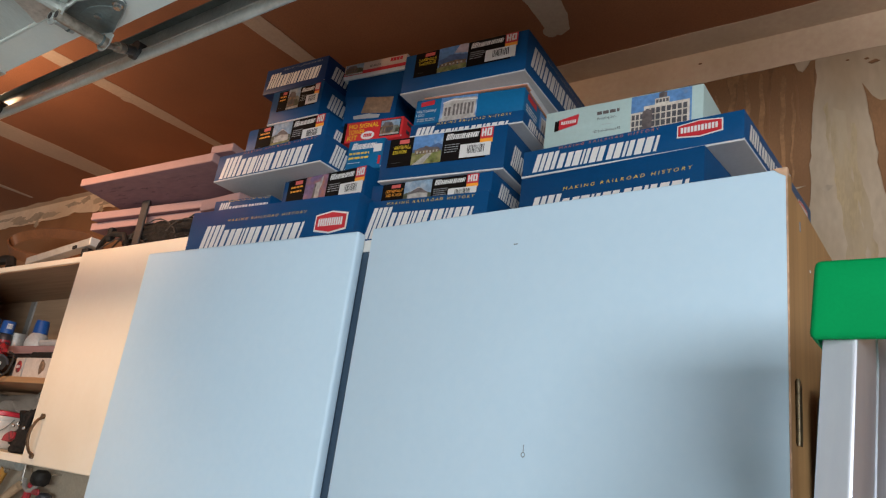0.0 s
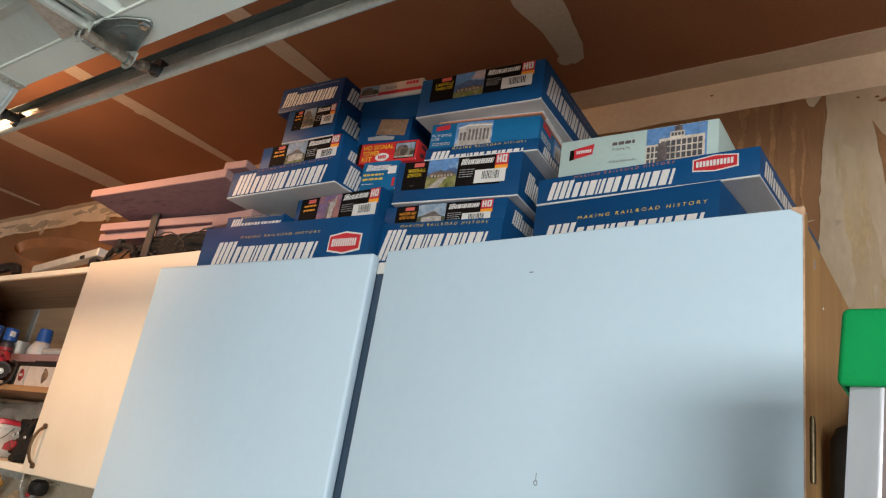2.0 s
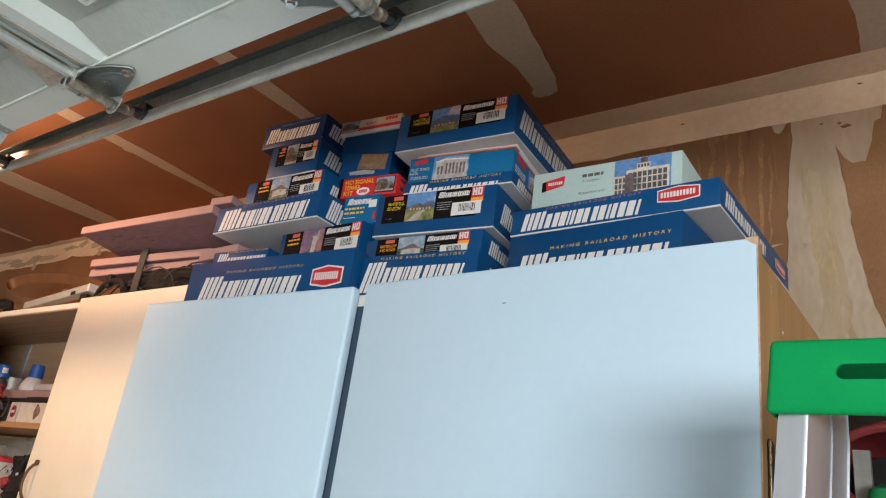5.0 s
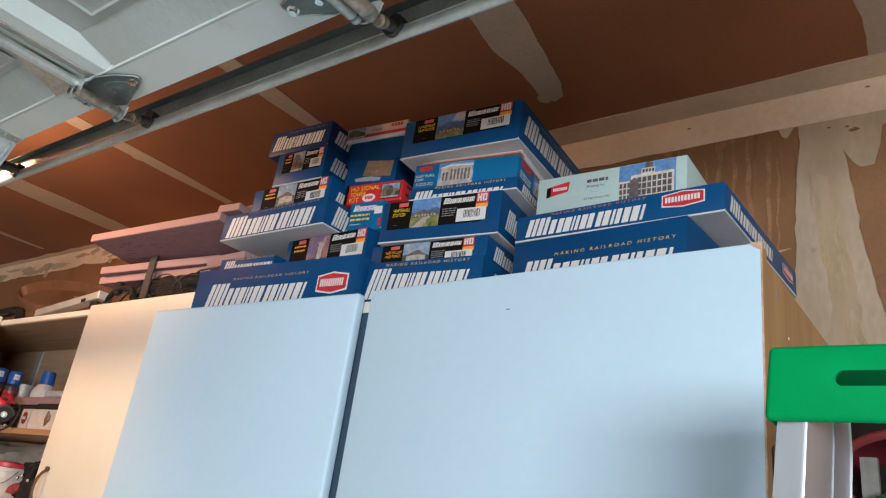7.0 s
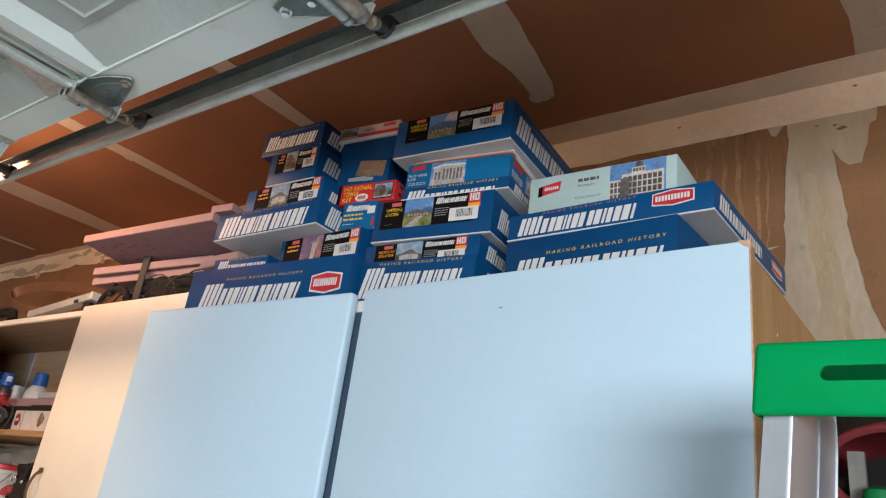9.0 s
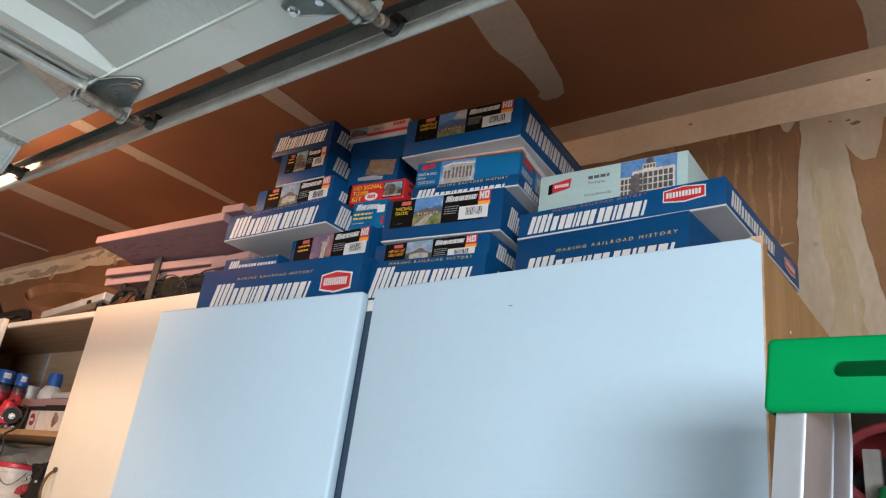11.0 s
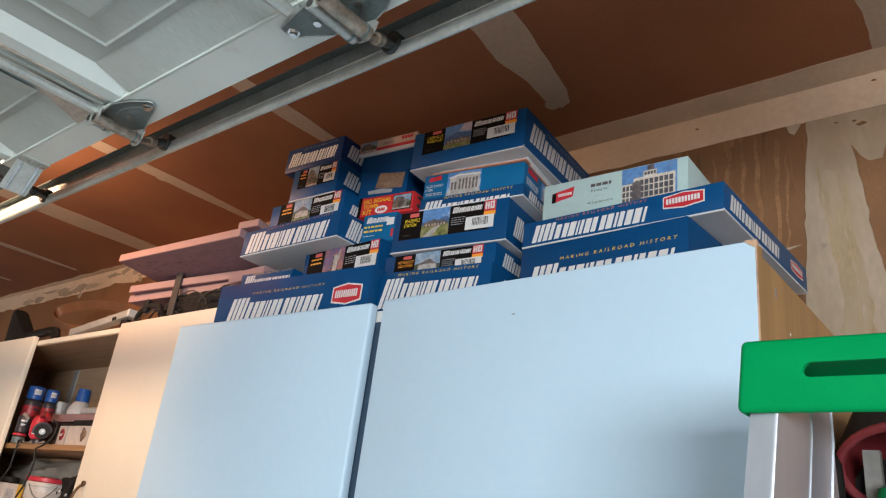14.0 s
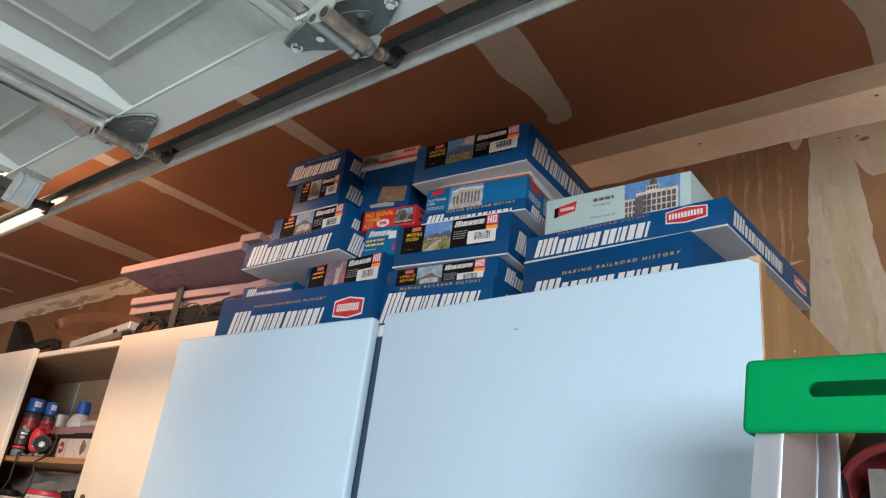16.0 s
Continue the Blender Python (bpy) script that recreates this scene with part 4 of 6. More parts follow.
part("small_print", f.polys(bars(0.39 * f.w, 0.46 * f.w, 0.44 * f.h, 0.49 * f.h, 1, 6, 0.8), 0.0008), "grey_print", geo, local=True, kind="stuff")
part("subtitle", f.words("HO Scale Structure Kit", 0.335 * f.w, 0.515 * f.w, 0.32 * f.h, 0.38 * f.h, 0.0008), "roof_print", geo, local=True)
part("side_print", r.polys(bars(0.35 * r.d, 0.6 * r.d, 0.3 * r.h, 0.5 * r.h, 1, 9, 0.8), 0.0008), "roof_print", geo, local=True, kind="stuff")

# middle pile
b9, f, r = carton((-0.551, 1.527), (-0.273, 1.556), TOPB, 2.022, 0.30, BLUE, "blue model kit box at the foot of the pile")
mark(f, (0.005, 0.92), (0.22, 0.85), b9, (0.895, 0.95), "gold", su=(0.17, 0.89))
mark(r, (0.12, 0.9), (0.2, 0.8), b9)
b8, f, r = carton((-0.582, 1.562), (-0.288, 1.583), 2.0225, 2.0775, 0.24, BLUE, "thin blue model kit box with an end label")
kit_label(f, 0.10 * f.w, 0.90 * f.w, -0.02 * f.h, 0.97 * f.h, b8, ("NORTHERN LIGHT", "AND POWER"), "cloud", 11, ink="orange_print")
mark(r, (0.12, 0.9), (0.2, 0.8), b8)
wh, f, r = carton((-0.561, 1.552), (-0.268, 1.586), 2.079, 2.178, 0.23, BLUE, "blue model kit box with a station picture label")
kit_label(f, 0.06 * f.w, 0.90 * f.w, 0.31 * f.h, 0.985 * f.h, wh, ("WHITEHALL", "STATION"), "station", 12)
mark(r, (0.12, 0.9), (0.22, 0.72), wh)
b6, f, r = carton((-0.500, 1.562), (-0.240, 1.594), 2.1785, 2.208, 0.24, BLUE, "low blue model kit box under a bright blue one")
mark(f, (0.02, 0.90), (-1.2, 0.68), b6, (0.72, 0.90), "gold", cut=0.03, su=(0.25, 0.90))
mark(r, (0.10, 0.9), (0.15, 0.85), b6)
val, f, r = carton((-0.496, 1.564), (-0.250, 1.606), 2.2085, 2.268, 0.22, "light_blue", "bright blue model kit box with a bank picture", tray=False)
picture(f, 0.245 * f.w, 0.585 * f.w, 0.0 * f.h, 0.985 * f.h, "bank", val, 0.0008)
part("maker_badge", f.polys([[(0.05 * f.w, 0.70 * f.h), (0.18 * f.w, 0.76 * f.h), (0.18 * f.w, 0.95 * f.h), (0.05 * f.w, 0.88 * f.h)]], 0.0008), "red", val, local=True)
part("title", f.words("VALLEY SAVINGS", 0.015 * f.w, 0.205 * f.w, 0.46 * f.h, 0.57 * f.h, 0.0008), "white", val, local=True, kind="stuff")
part("title", f.words("& LOAN", 0.015 * f.w, 0.095 * f.w, 0.31 * f.h, 0.42 * f.h, 0.0008), "white", val, local=True, kind="stuff")
part("small_print", f.polys(bars(0.03 * f.w, 0.20 * f.w, 0.08 * f.h, 0.22 * f.h, 2, 3, 0.4), 0.0008), "grey_print", val, local=True, kind="stuff")
picture(r, 0.42 * r.d, 0.95 * r.d, 0.0, 0.95 * r.h, "bank", val, 0.0008)
part("maker_badge", r.rect(0.08 * r.d, 0.32 * r.d, 0.70 * r.h, 0.92 * r.h, 0.0008), "red", val, local=True)
part("small_print", r.polys(bars(0.06 * r.d, 0.36 * r.d, 0.2 * r.h, 0.5 * r.h, 3, 8, 0.5), 0.0008), "white", val, local=True, kind="stuff")
flat, f, r = carton((-0.478, 1.592), (-0.257, 1.626), 2.2685, 2.2915, 0.25, "card_white", "flat grey-white carton with an orange edge", tray=False)
# Orange edge line; its colour also paints the glow reflected under the tray.
part("edge_stripe", f.rect(0, f.w, 0.02 * f.h, 0.30 * f.h, 0.0008), "orange", flat, "orange stripe, partly painted glow", local=True)
part("edge_stripe", r.rect(0, r.d, 0.05 * r.h, 0.17 * r.h, 0.0008), "orange", flat, "orange stripe, partly painted glow", local=True)
part("sheet", cuboid(-0.004, 0.232, -0.0265, -0.0005, 0.0003, 0.0036, 0.0006), "orange", flat, "orange strip sticking out, partly painted glow", local=True)
part("sheet", cuboid(0.2245, 0.2275, -0.0004, 0.20, 0.0003, 0.0036, 0.0006), "orange", flat, "orange edge strip, partly painted glow", local=True)
lake, f, r = carton((-0.546, 1.560), (-0.243, 1.586), 2.292, 2.391, 0.335, BLUE, "blue model kit box with a warehouse picture label")
kit_label(f, 0.095 * f.w, 0.925 * f.w, 0.37 * f.h, 0.985 * f.h, lake, ("LAKEVILLE", "WAREHOUSE"), "warehouse", 13)
mark(r, (0.06, 0.97), (0.26, 0.78), lake, (0.82, 0.88), "grey_print", su=(0.3, 0.97))

# left-hand pile
big, f, r = carton((-1.072, 1.468), (-0.556, 1.501), TOPB, 2.035, 0.32, BLUE, "wide blue model kit box with a red badge")
mark(f, (0.09, 0.745), (0.08, 0.66), big, (0.715, 0.765), "gold", su=(0.255, 0.73))
lozenge(f, 0.790 * f.w, 0.962 * f.w, 0.27 * f.h, 0.70 * f.h, big)
b20, f, r = carton((-1.072, 1.519), (-0.882, 1.535), 2.0355, 2.086, 0.22, BLUE, "blue model kit box lying behind another")
mark(f, (0.05, 1.0), (-0.25, 0.86), b20, (0.88, 0.97), "gold", cut=0.02, su=(0.26, 1.0))
b21, f, r = carton((-0.872, 1.560), (-0.600, 1.556), 2.0355, 2.1285, 0.22, BLUE, "blue model kit box with a dusk picture label")
kit_label(f, 0.06 * f.w, 0.985 * f.w, 0.25 * f.h, 0.985 * f.h, b21, None, "dusk", 14, ink="orange_print")
bb, f, r = carton((-1.070, 1.498), (-0.700, 1.504), 2.129, 2.200, 0.215, BLUE, "blue model kit box with bold white mark, overhanging")
mark(f, (0.05, 0.925), (0.08, 0.85), bb, (0.88, 0.945), "rust", su=(0.26, 0.93))
mark(r, (0.12, 1.0), (0.12, 0.85), bb)
b11, f, r = carton((-1.007, 1.523), (-0.732, 1.531), 2.2005, 2.274, 0.20, BLUE, "blue model kit box with a picture label")
kit_label(f, 0.13 * f.w, 0.965 * f.w, 0.10 * f.h, 0.985 * f.h, b11, None, "cloud", 15, ink="orange_print")
mark(r, (0.12, 1.0), (0.15, 0.6), b11)
b12, f, r = carton((-0.942, 1.522), (-0.772, 1.531), 2.2745, 2.368, 0.19, BLUE, "small blue model kit box with a picture label")
kit_label(f, 0.14 * f.w, 0.95 * f.w, 0.36 * f.h, 0.96 * f.h, b12, None, "street", 16, ink="orange_print")
mark(r, (0.12, 1.3), (0.35, 0.8), b12)
top, f, r = carton((-0.983, 1.518), (-0.7735, 1.531), 2.3685, 2.440, 0.20, "navy", "small navy model kit box on top of the pile", tray=False)
mark(f, (0.05, 0.93), (0.20, 0.78), top, (0.835, 0.895), "grey_print", su=(0.3, 0.92))
mark(r, (0.10, 1.2), (0.25, 0.8), top)

# small boxes between the piles
sc, f, r = carton((-0.680, 1.563), (-0.584, 1.576), 2.129, 2.203, 0.18, "light_blue", "small bright blue scenery box with a price sticker", tray=False)
for ring in brand_rings(0.10 * f.w, 0.80 * f.w, 0.68 * f.h, 0.90 * f.h):
    part("mark_block", f.polys([ring], 0.0008), "white", sc, local=True)
part("small_print", f.polys(bars(0.06 * f.w, 0.62 * f.w, 0.28 * f.h, 0.58 * f.h, 2, 4, 0.55), 0.0008), "gold", sc, local=True, kind="stuff")
part("small_print", f.polys(bars(0.06 * f.w, 0.40 * f.w, 0.14 * f.h, 0.24 * f.h, 1, 5, 0.8), 0.0008), "white", sc, local=True, kind="stuff")
part("price_sticker", f.rect(0.74 * f.w, 0.96 * f.w, 0.54 * f.h, 0.80 * f.h, 0.0014), "white", sc, "white price sticker", local=True)
part("red_tab", f.rect(0.90 * f.w, 0.97 * f.w, 0.12 * f.h, 0.40 * f.h, 0.0014), "red", sc, local=True)
rd, f, r = carton((-0.710, 1.565), (-0.550, 1.5885), 2.2035, 2.256, 0.16, "red_card", "small red kit box with yellow lettering", tray=False)
for i, line in enumerate(("HO SIGNAL", "TOWER", "KIT")):
    part("title", f.words(line, 0.10 * f.w, (0.10 + 0.056 * len(line)) * f.w, (0.66 - 0.28 * i) * f.h, (0.88 - 0.28 * i) * f.h, 0.0008), "yellow", rd, local=True, kind="stuff")
part("spine", f.rect(0.0, 0.055 * f.w, 0.0, f.h, 0.0008), "black", rd, "black printed spine", local=True)
part("maker_badge", f.polys([[((0.44 + 0.115 * math.cos(a)) * f.w, (0.27 + 0.20 * math.sin(a)) * f.h) for a in [k * math.tau / 16 for k in range(16)]]], 0.0008), "white", rd, "white oval badge", local=True)
part("badge_mark", f.polys([[((0.375 + 0.028 * i) * f.w, 0.19 * f.h), ((0.397 + 0.028 * i) * f.w, 0.19 * f.h), ((0.397 + 0.028 * i) * f.w, 0.35 * f.h), ((0.375 + 0.028 * i) * f.w, 0.35 * f.h)] for i in range(5)], 0.0014), "red", rd, local=True, kind="stuff")
part("picture_frame", f.rect(0.64 * f.w, 0.97 * f.w, 0.13 * f.h, 0.90 * f.h, 0.0008), "black", rd, local=True)
picture(f, 0.65 * f.w, 0.96 * f.w, 0.16 * f.h, 0.87 * f.h, "street", rd, 0.0014)
part("side_print", r.polys(bars(0.1 * r.d, 0.9 * r.d, 0.1 * r.h, 0.9 * r.h, 2, 7, 0.6), 0.0008), "can_dark", rd, local=True, kind="stuff")
b16, f, r = carton((-0.730, 1.574), (-0.602, 1.612), 2.2565, 2.336, 0.15, BLUE, "blue box with a bare brown cardboard patch", tray=False)
part("bare_patch", f.polys([[(0.34 * f.w, 0.42 * f.h), (0.90 * f.w, 0.40 * f.h), (0.93 * f.w, 0.93 * f.h), (0.40 * f.w, 0.95 * f.h)]], 0.0008), "torn_brown", b16, "torn brown cardboard patch", local=True)
part("torn_paper", f.polys([[(0.22 * f.w, 0.22 * f.h), (0.70 * f.w, 0.25 * f.h), (0.72 * f.w, 0.36 * f.h), (0.50 * f.w, 0.40 * f.h), (0.20 * f.w, 0.33 * f.h)]], 0.0012), "grey_print", b16, "torn grey paper", local=True)
b15, f, r = carton((-0.757, 1.592), (-0.588, 1.612), 2.3365, 2.3985, 0.17, BLUE, "plain blue box under a red and white one", tray=False)
pk, f, r = carton((-0.769, 1.587), (-0.588, 1.6075), 2.399, 2.4405, 0.16, "card_white", "small white and red kit box on the pile", tray=False)
part("red_band", f.rect(0.0, f.w, 0.22 * f.h, 0.44 * f.h, 0.0008), "red", pk, "red printed band", local=True)
part("cream_band", f.rect(0.0, f.w, 0.44 * f.h, 0.97 * f.h, 0.0008), "beige", pk, "faded beige band", local=True)
picture(f, 0.02 * f.w, 0.31 * f.w, 0.26 * f.h, 0.95 * f.h, "street", pk, 0.0012)
part("maker_mark", f.polys([[((0.74 + 0.05 * i) * f.w, 0.66 * f.h), ((0.782 + 0.05 * i) * f.w, 0.66 * f.h), ((0.79 + 0.05 * i) * f.w, 0.88 * f.h), ((0.748 + 0.05 * i) * f.w, 0.88 * f.h)] for i in range(4)], 0.0020), "red", pk, "red maker's bars", local=True)
part("small_print", f.polys(bars(0.42 * f.w, 0.60 * f.w, 0.52 * f.h, 0.68 * f.h, 2, 2, 0.5), 0.0020), "roof_print", pk, local=True, kind="stuff")


# ---- cream wall cabinet ----
CR_L, CR_R, CR_B, CR_T = -3.42, -1.17, 1.385, 2.072
wc = thing("wall_cabinet", (-2.3, 1.85, CR_B), "cream painted wall cabinet with its middle door missing", "cabinet")
part("top_panel", cuboid(CR_L, CR_R, 1.688, 2.036, CR_T - 0.020, CR_T, 0.001), "cream", wc, "cream top board with worn edge")
part("bottom_panel", cuboid(CR_L, CR_R, 1.688, 2.036, CR_B, CR_B + 0.024, 0.001), "cream", wc, "cream bottom board")
part("lining", cuboid(CR_L + 0.019, -1.986, 1.692, 2.029, CR_T - 0.0235, CR_T - 0.0206), "inner_wood", wc, "brown hardboard lining under the top")
part("back_panel", cuboid(CR_L, CR_R, 2.030, 2.037, CR_B + 0.0245, CR_T - 0.0205), "inner_wood", wc, "brown hardboard back")
for x in (CR_L, -1.985, CR_R - 0.018):
    part("upright", cuboid(x, x + 0.018, 1.689, 2.029, CR_B + 0.0245, CR_T - 0.0205), "inner_wood", wc, "brown upright")
part("shelf", cuboid(CR_L + 0.019, -1.986, 1.700, 2.029, 1.636, 1.656, 0.001), "shelf_wood", wc, "brown wooden shelf")
part("batten", cuboid(-3.052, -3.012, 2.022, 2.0295, 1.70, 2.045), "grey_plastic", wc, "pale metal shelf strip")
cdr, m1 = cabinet_door(-1.972, 1.664, -1.175, 1.664, 1.387, 2.076, 0.022, "cream", wc, "cream painted slab door", 0.004)
cdl, m2 = cabinet_door(-3.40, 1.664, -2.694, 1.664, 1.387, 2.086, 0.022, "cream", wc, "cream painted slab door", 0.004)
pts = [(-1.905, 1.664 - 0.030 * math.sin(math.pi * min(1, max(0, s))) ** 0.5, 1.415 + 0.115 * s) for s in [i / 14 for i in range(15)]]
hd = part("handle", tube(pts, 0.0048), "bronze", cdr, "dark bronze bow handle", smooth=True)
for z in (1.413, 1.532):
    part("foot", rod((-1.905, 1.6645, z), (-1.905, 1.656, z), 0.008), "bronze", hd, smooth=True)


# ---- raised garage door and its track ----
DOOR_Y, DOOR_Z = 1.030, 2.200
gd = thing("garage_door", (-0.2, -1.4, DOOR_Z), "raised sectional garage door, grey-white, with worn paint", "garage door")


def section(x0, x1, far, parent):
    """One section lying flat: skin, stiles and rails round sunk panels with raised fields."""
    sec = part("section", cuboid(x0 + 0.002, x1 - 0.002, -3.90, DOOR_Y - 0.004, DOOR_Z + 0.0226, DOOR_Z + 0.040), "door_grey", parent, "grey-white door section")
    # Extra stile height is added, unseen from below, to shade the boxes.
    part("stile", cuboid(x0 + 0.001, x1 - 0.001, DOOR_Y - 0.072, far, DOOR_Z, DOOR_Z + 0.200, 0.003, 2), "door_white", sec, "white end stile, top raised to block the bulb")
    part("edge_lip", cuboid(x0 + 0.001, x1 - 0.001, DOOR_Y - 0.0755, DOOR_Y - 0.0725, DOOR_Z - 0.001, DOOR_Z + 0.022, 0.0008), "door_white", sec, "worn edge of the stile")
    part("rail", prism([(x0 + 0.0285, DOOR_Z + 0.002), (x0 + 0.064, DOOR_Z + 0.002), (x0 + 0.096, DOOR_Z + 0.0222), (x0 + 0.0285, DOOR_Z + 0.0222)], "y", -3.90, DOOR_Y - 0.076), "door_white", sec, "white rail with a sloping edge")
    part("joint_strip", cuboid(x0 + 0.002, x0 + 0.0205, -3.90, DOOR_Y - 0.078, DOOR_Z + 0.004, DOOR_Z + 0.022, 0.002), "zinc", sec, "grey steel strip along the joint")
    part("cove", prism([(DOOR_Y - 0.0760, DOOR_Z + 0.0035), (DOOR_Y - 0.150, DOOR_Z + 0.0222), (DOOR_Y - 0.0760, DOOR_Z + 0.0222)], "x", x0 + 0.0935, x1 - 0.017), "door_grey", sec, "sloping skin beside the stile")
    bm = bmesh.new()
    for k in range(120):
        yy = DOOR_Y - 0.09 - 0.03 * k
        cuboid(x0 + 0.0207, x0 + 0.0265 + 0.004 * noise.noise((yy * 30, 4, 0)), yy - 0.03, yy, DOOR_Z + 0.0005 + 0.002 * noise.noise((yy * 20, 0, 0)), DOOR_Z + 0.021, bm=bm)
    part("worn_edge", bm, "door_wood", sec, "worn flaking edge", kind="stuff")
    part("rail", cuboid(x1 - 0.016, x1 - 0.002, -3.90, DOOR_Y - 0.076, DOOR_Z + 0.006, DOOR_Z + 0.022, 0.003, 2), "door_white", sec, "white rail")
    for k in range(5):
        y1, y0 = 0.862 - 0.86 * k, 0.862 - 0.86 * k - 0.70
        ring = None
        bm = bmesh.new()
        # sunk groove, then the raised field with sloped sides
        for inset, dz in ((0.0, 0.0225), (0.004, 0.0255), (0.012, 0.0255), (0.050, 0.0225), (0.058, 0.0185), (0.070, 0.0185)):
            a, b, c, d = x0 + 0.172 + inset, x1 - 0.10 - inset, y0 + inset, y1 - inset
            row = [bm.verts.new((x, yy, DOOR_Z + dz - 0.0065)) for x, yy in ((a, c), (b, c), (b, d), (a, d))]
            if ring:
                for i in range(4):
                    bm.faces.new((ring[i], ring[(i + 1) % 4], row[(i + 1) % 4], row[i]))
            ring = row
        bm.faces.new(ring)
        part("panel", bm, "door_grey", sec, "embossed raised panel")
    return sec


JOINTS = (-1.310, -0.800, -0.225, 0.345, 0.850)
for a, b in zip(JOINTS, JOINTS[1:]):
    section(a, b, 1.022 if a < -1.0 else 1.040, gd)
part("strut", tube([(-0.808, DOOR_Y - 0.08, DOOR_Z - 0.012), (-0.808, -3.85, DOOR_Z - 0.012)], 0.009), "zinc", gd, "long steel strut", smooth=True)
part("strut", cuboid(-0.832, -0.818, -3.88, DOOR_Y - 0.085, DOOR_Z - 0.006, DOOR_Z + 0.001, 0.002), "steel", gd, "flat steel strut")
part("strut", tube([(-0.232, DOOR_Y - 0.08, DOOR_Z - 0.014), (-0.232, -3.85, DOOR_Z - 0.014)], 0.010), "zinc", gd, "long steel strut", smooth=True)
part("peeling_skin", prism([(-0.819, 0.955), (-0.819, 0.56), (-0.829, 0.68), (-0.831, 0.762), (-0.834, 0.800), (-0.846, 0.837), (-0.873, 0.885), (-0.894, 0.924), (-0.915, 0.955)], "z", DOOR_Z - 0.004, DOOR_Z + 0.004), "door_wood", gd, "tan peeled strip at the joint")


def roller_hinge(x, parent, plate, bolts, tubes, wheel):
    """Folded plate with ears, pin tubes, bolts, and the roller's stem and wheel. Plate and bolts: (along from x, y)."""
    z = DOOR_Z - 0.001
    h = part("hinge", prism([(x + a, b) for a, b in plate], "z", z - 0.003, z), "steel_dark", parent, "dark grey steel roller hinge")
    cx, cy = sum(p[0] for p in plate) / len(plate), sum(p[1] for p in plate) / len(plate)
    part("tongue", prism([(x + cx + 0.52 * (a - cx), cy + 0.50 * (b - cy)) for a, b in plate], "z", z - 0.0055, z - 0.0032), "steel_dark", h, "raised tongue pressed into the plate")
    rim = [Vector((x + a, b, z - 0.0035)) for a, b in plate]
    part("folded_rim", tube(rim + rim[:1], 0.0012, n=6), "steel", h, "folded rim", smooth=True)
    mid = sum(t[0] for t in tubes) / len(tubes)
    for yy, grow in ((0.9435, 0.80), (1.0365, 0.70)):
        ring = [(x + mid + 0.034 * grow * math.cos(a) * (1.15 if math.sin(a) > 0 else 1.0), z - 0.018 + 0.032 * grow * math.sin(a) * (0.55 if math.sin(a) > 0 else 1)) for a in [math.tau * k / 20 for k in range(20)]]
        part("ear", prism(ring, "y", yy - 0.0015, yy + 0.0015), "zinc", h, "upturned rounded ear")
    for dx, y0, y1, r, dz, stuff in tubes:
        t = part("pin_tube", rod((x + dx, y0, z + dz), (x + dx, y1, z + dz), r, n=18), stuff, h, "oiled steel tube", smooth=True)
        # solid black disc paints the dark of the hollow tube end
        part("bore", rod((x + dx, y0 - 0.0012, z + dz), (x + dx, y0 + 0.002, z + dz), r * 0.66, n=14), "roller", t, "black disc for the bore's dark inside")
        part("flange", rod((x + dx, y1 - 0.012, z + dz), (x + dx, y1 - 0.008, z + dz), r * 1.10, n=18), "steel_dark", t, "dark collar on the tube", smooth=True)
    for dx, y in bolts:
        b = part("bolt", rod((x + dx, y, z - 0.004), (x + dx, y, z - 0.011), 0.0068, n=6), "bolt", h, "zinc bolt head")
        part("washer", rod((x + dx, y, z - 0.0028), (x + dx, y, z - 0.0044), 0.0098, n=16), "bolt", b, smooth=True)
    a, b = Vector((x + mid, 1.030, z - 0.030)), Vector(wheel)
    d = b - a
    part("stem", rod(a, b, 0.0062), "axle", h, "roller stem", smooth=True)
    part("collar", rod(a + 0.42 * d, a + 0.58 * d, 0.0105, n=14), "axle", h, "tan collar", smooth=True)
    part("hub", rod(a + 0.62 * d, a + 0.86 * d, 0.0095, n=14), "roller", h, "black hub", smooth=True)
    part("wheel", rod(b - Vector((0, 0.009, 0.0)), b + Vector((0, 0.009, 0.0)), 0.0195, n=24), "roller", h, "dark roller wheel", smooth=True)


WINGS = [(-0.133, 0.987), (-0.130, 0.978), (-0.103, 0.971), (-0.057, 0.962), (0.014, 0.957), (0.050, 0.968), (0.090, 0.990), (0.093, 1.003), (0.078, 1.011), (0.046, 1.030), (0.014, 1.040), (-0.066, 1.033), (-0.122, 1.008)]
TWO = [(-0.013, 0.9405, 1.030, 0.0100, -0.034, "steel"), (0.0110, 0.9400, 1.034, 0.0115, -0.034, "axle")]
roller_hinge(-0.155, gd, WINGS, [(-0.120, 0.9947), (0.021, 0.9967), (0.078, 0.9983), (-0.065, 0.996)], TWO, (-0.196, 1.132, 2.2345))
roller_hinge(-0.797, gd, [(-0.046, 0.982), (-0.034, 0.960), (0.030, 0.9525), (0.075, 0.966), (0.108, 0.985), (0.112, 0.9925), (0.105, 1.002), (0.080, 1.013), (0.0, 1.040), (-0.036, 1.030)],
             [(0.091, 0.995), (0.031, 0.993), (-0.040, 0.972)], [(-0.026, 0.9405, 0.985, 0.0095, -0.024, "steel"), (0.0, 0.9400, 1.034, 0.0105, -0.030, "axle")], (-0.879, 1.132, 2.2345))
BX = -1.224
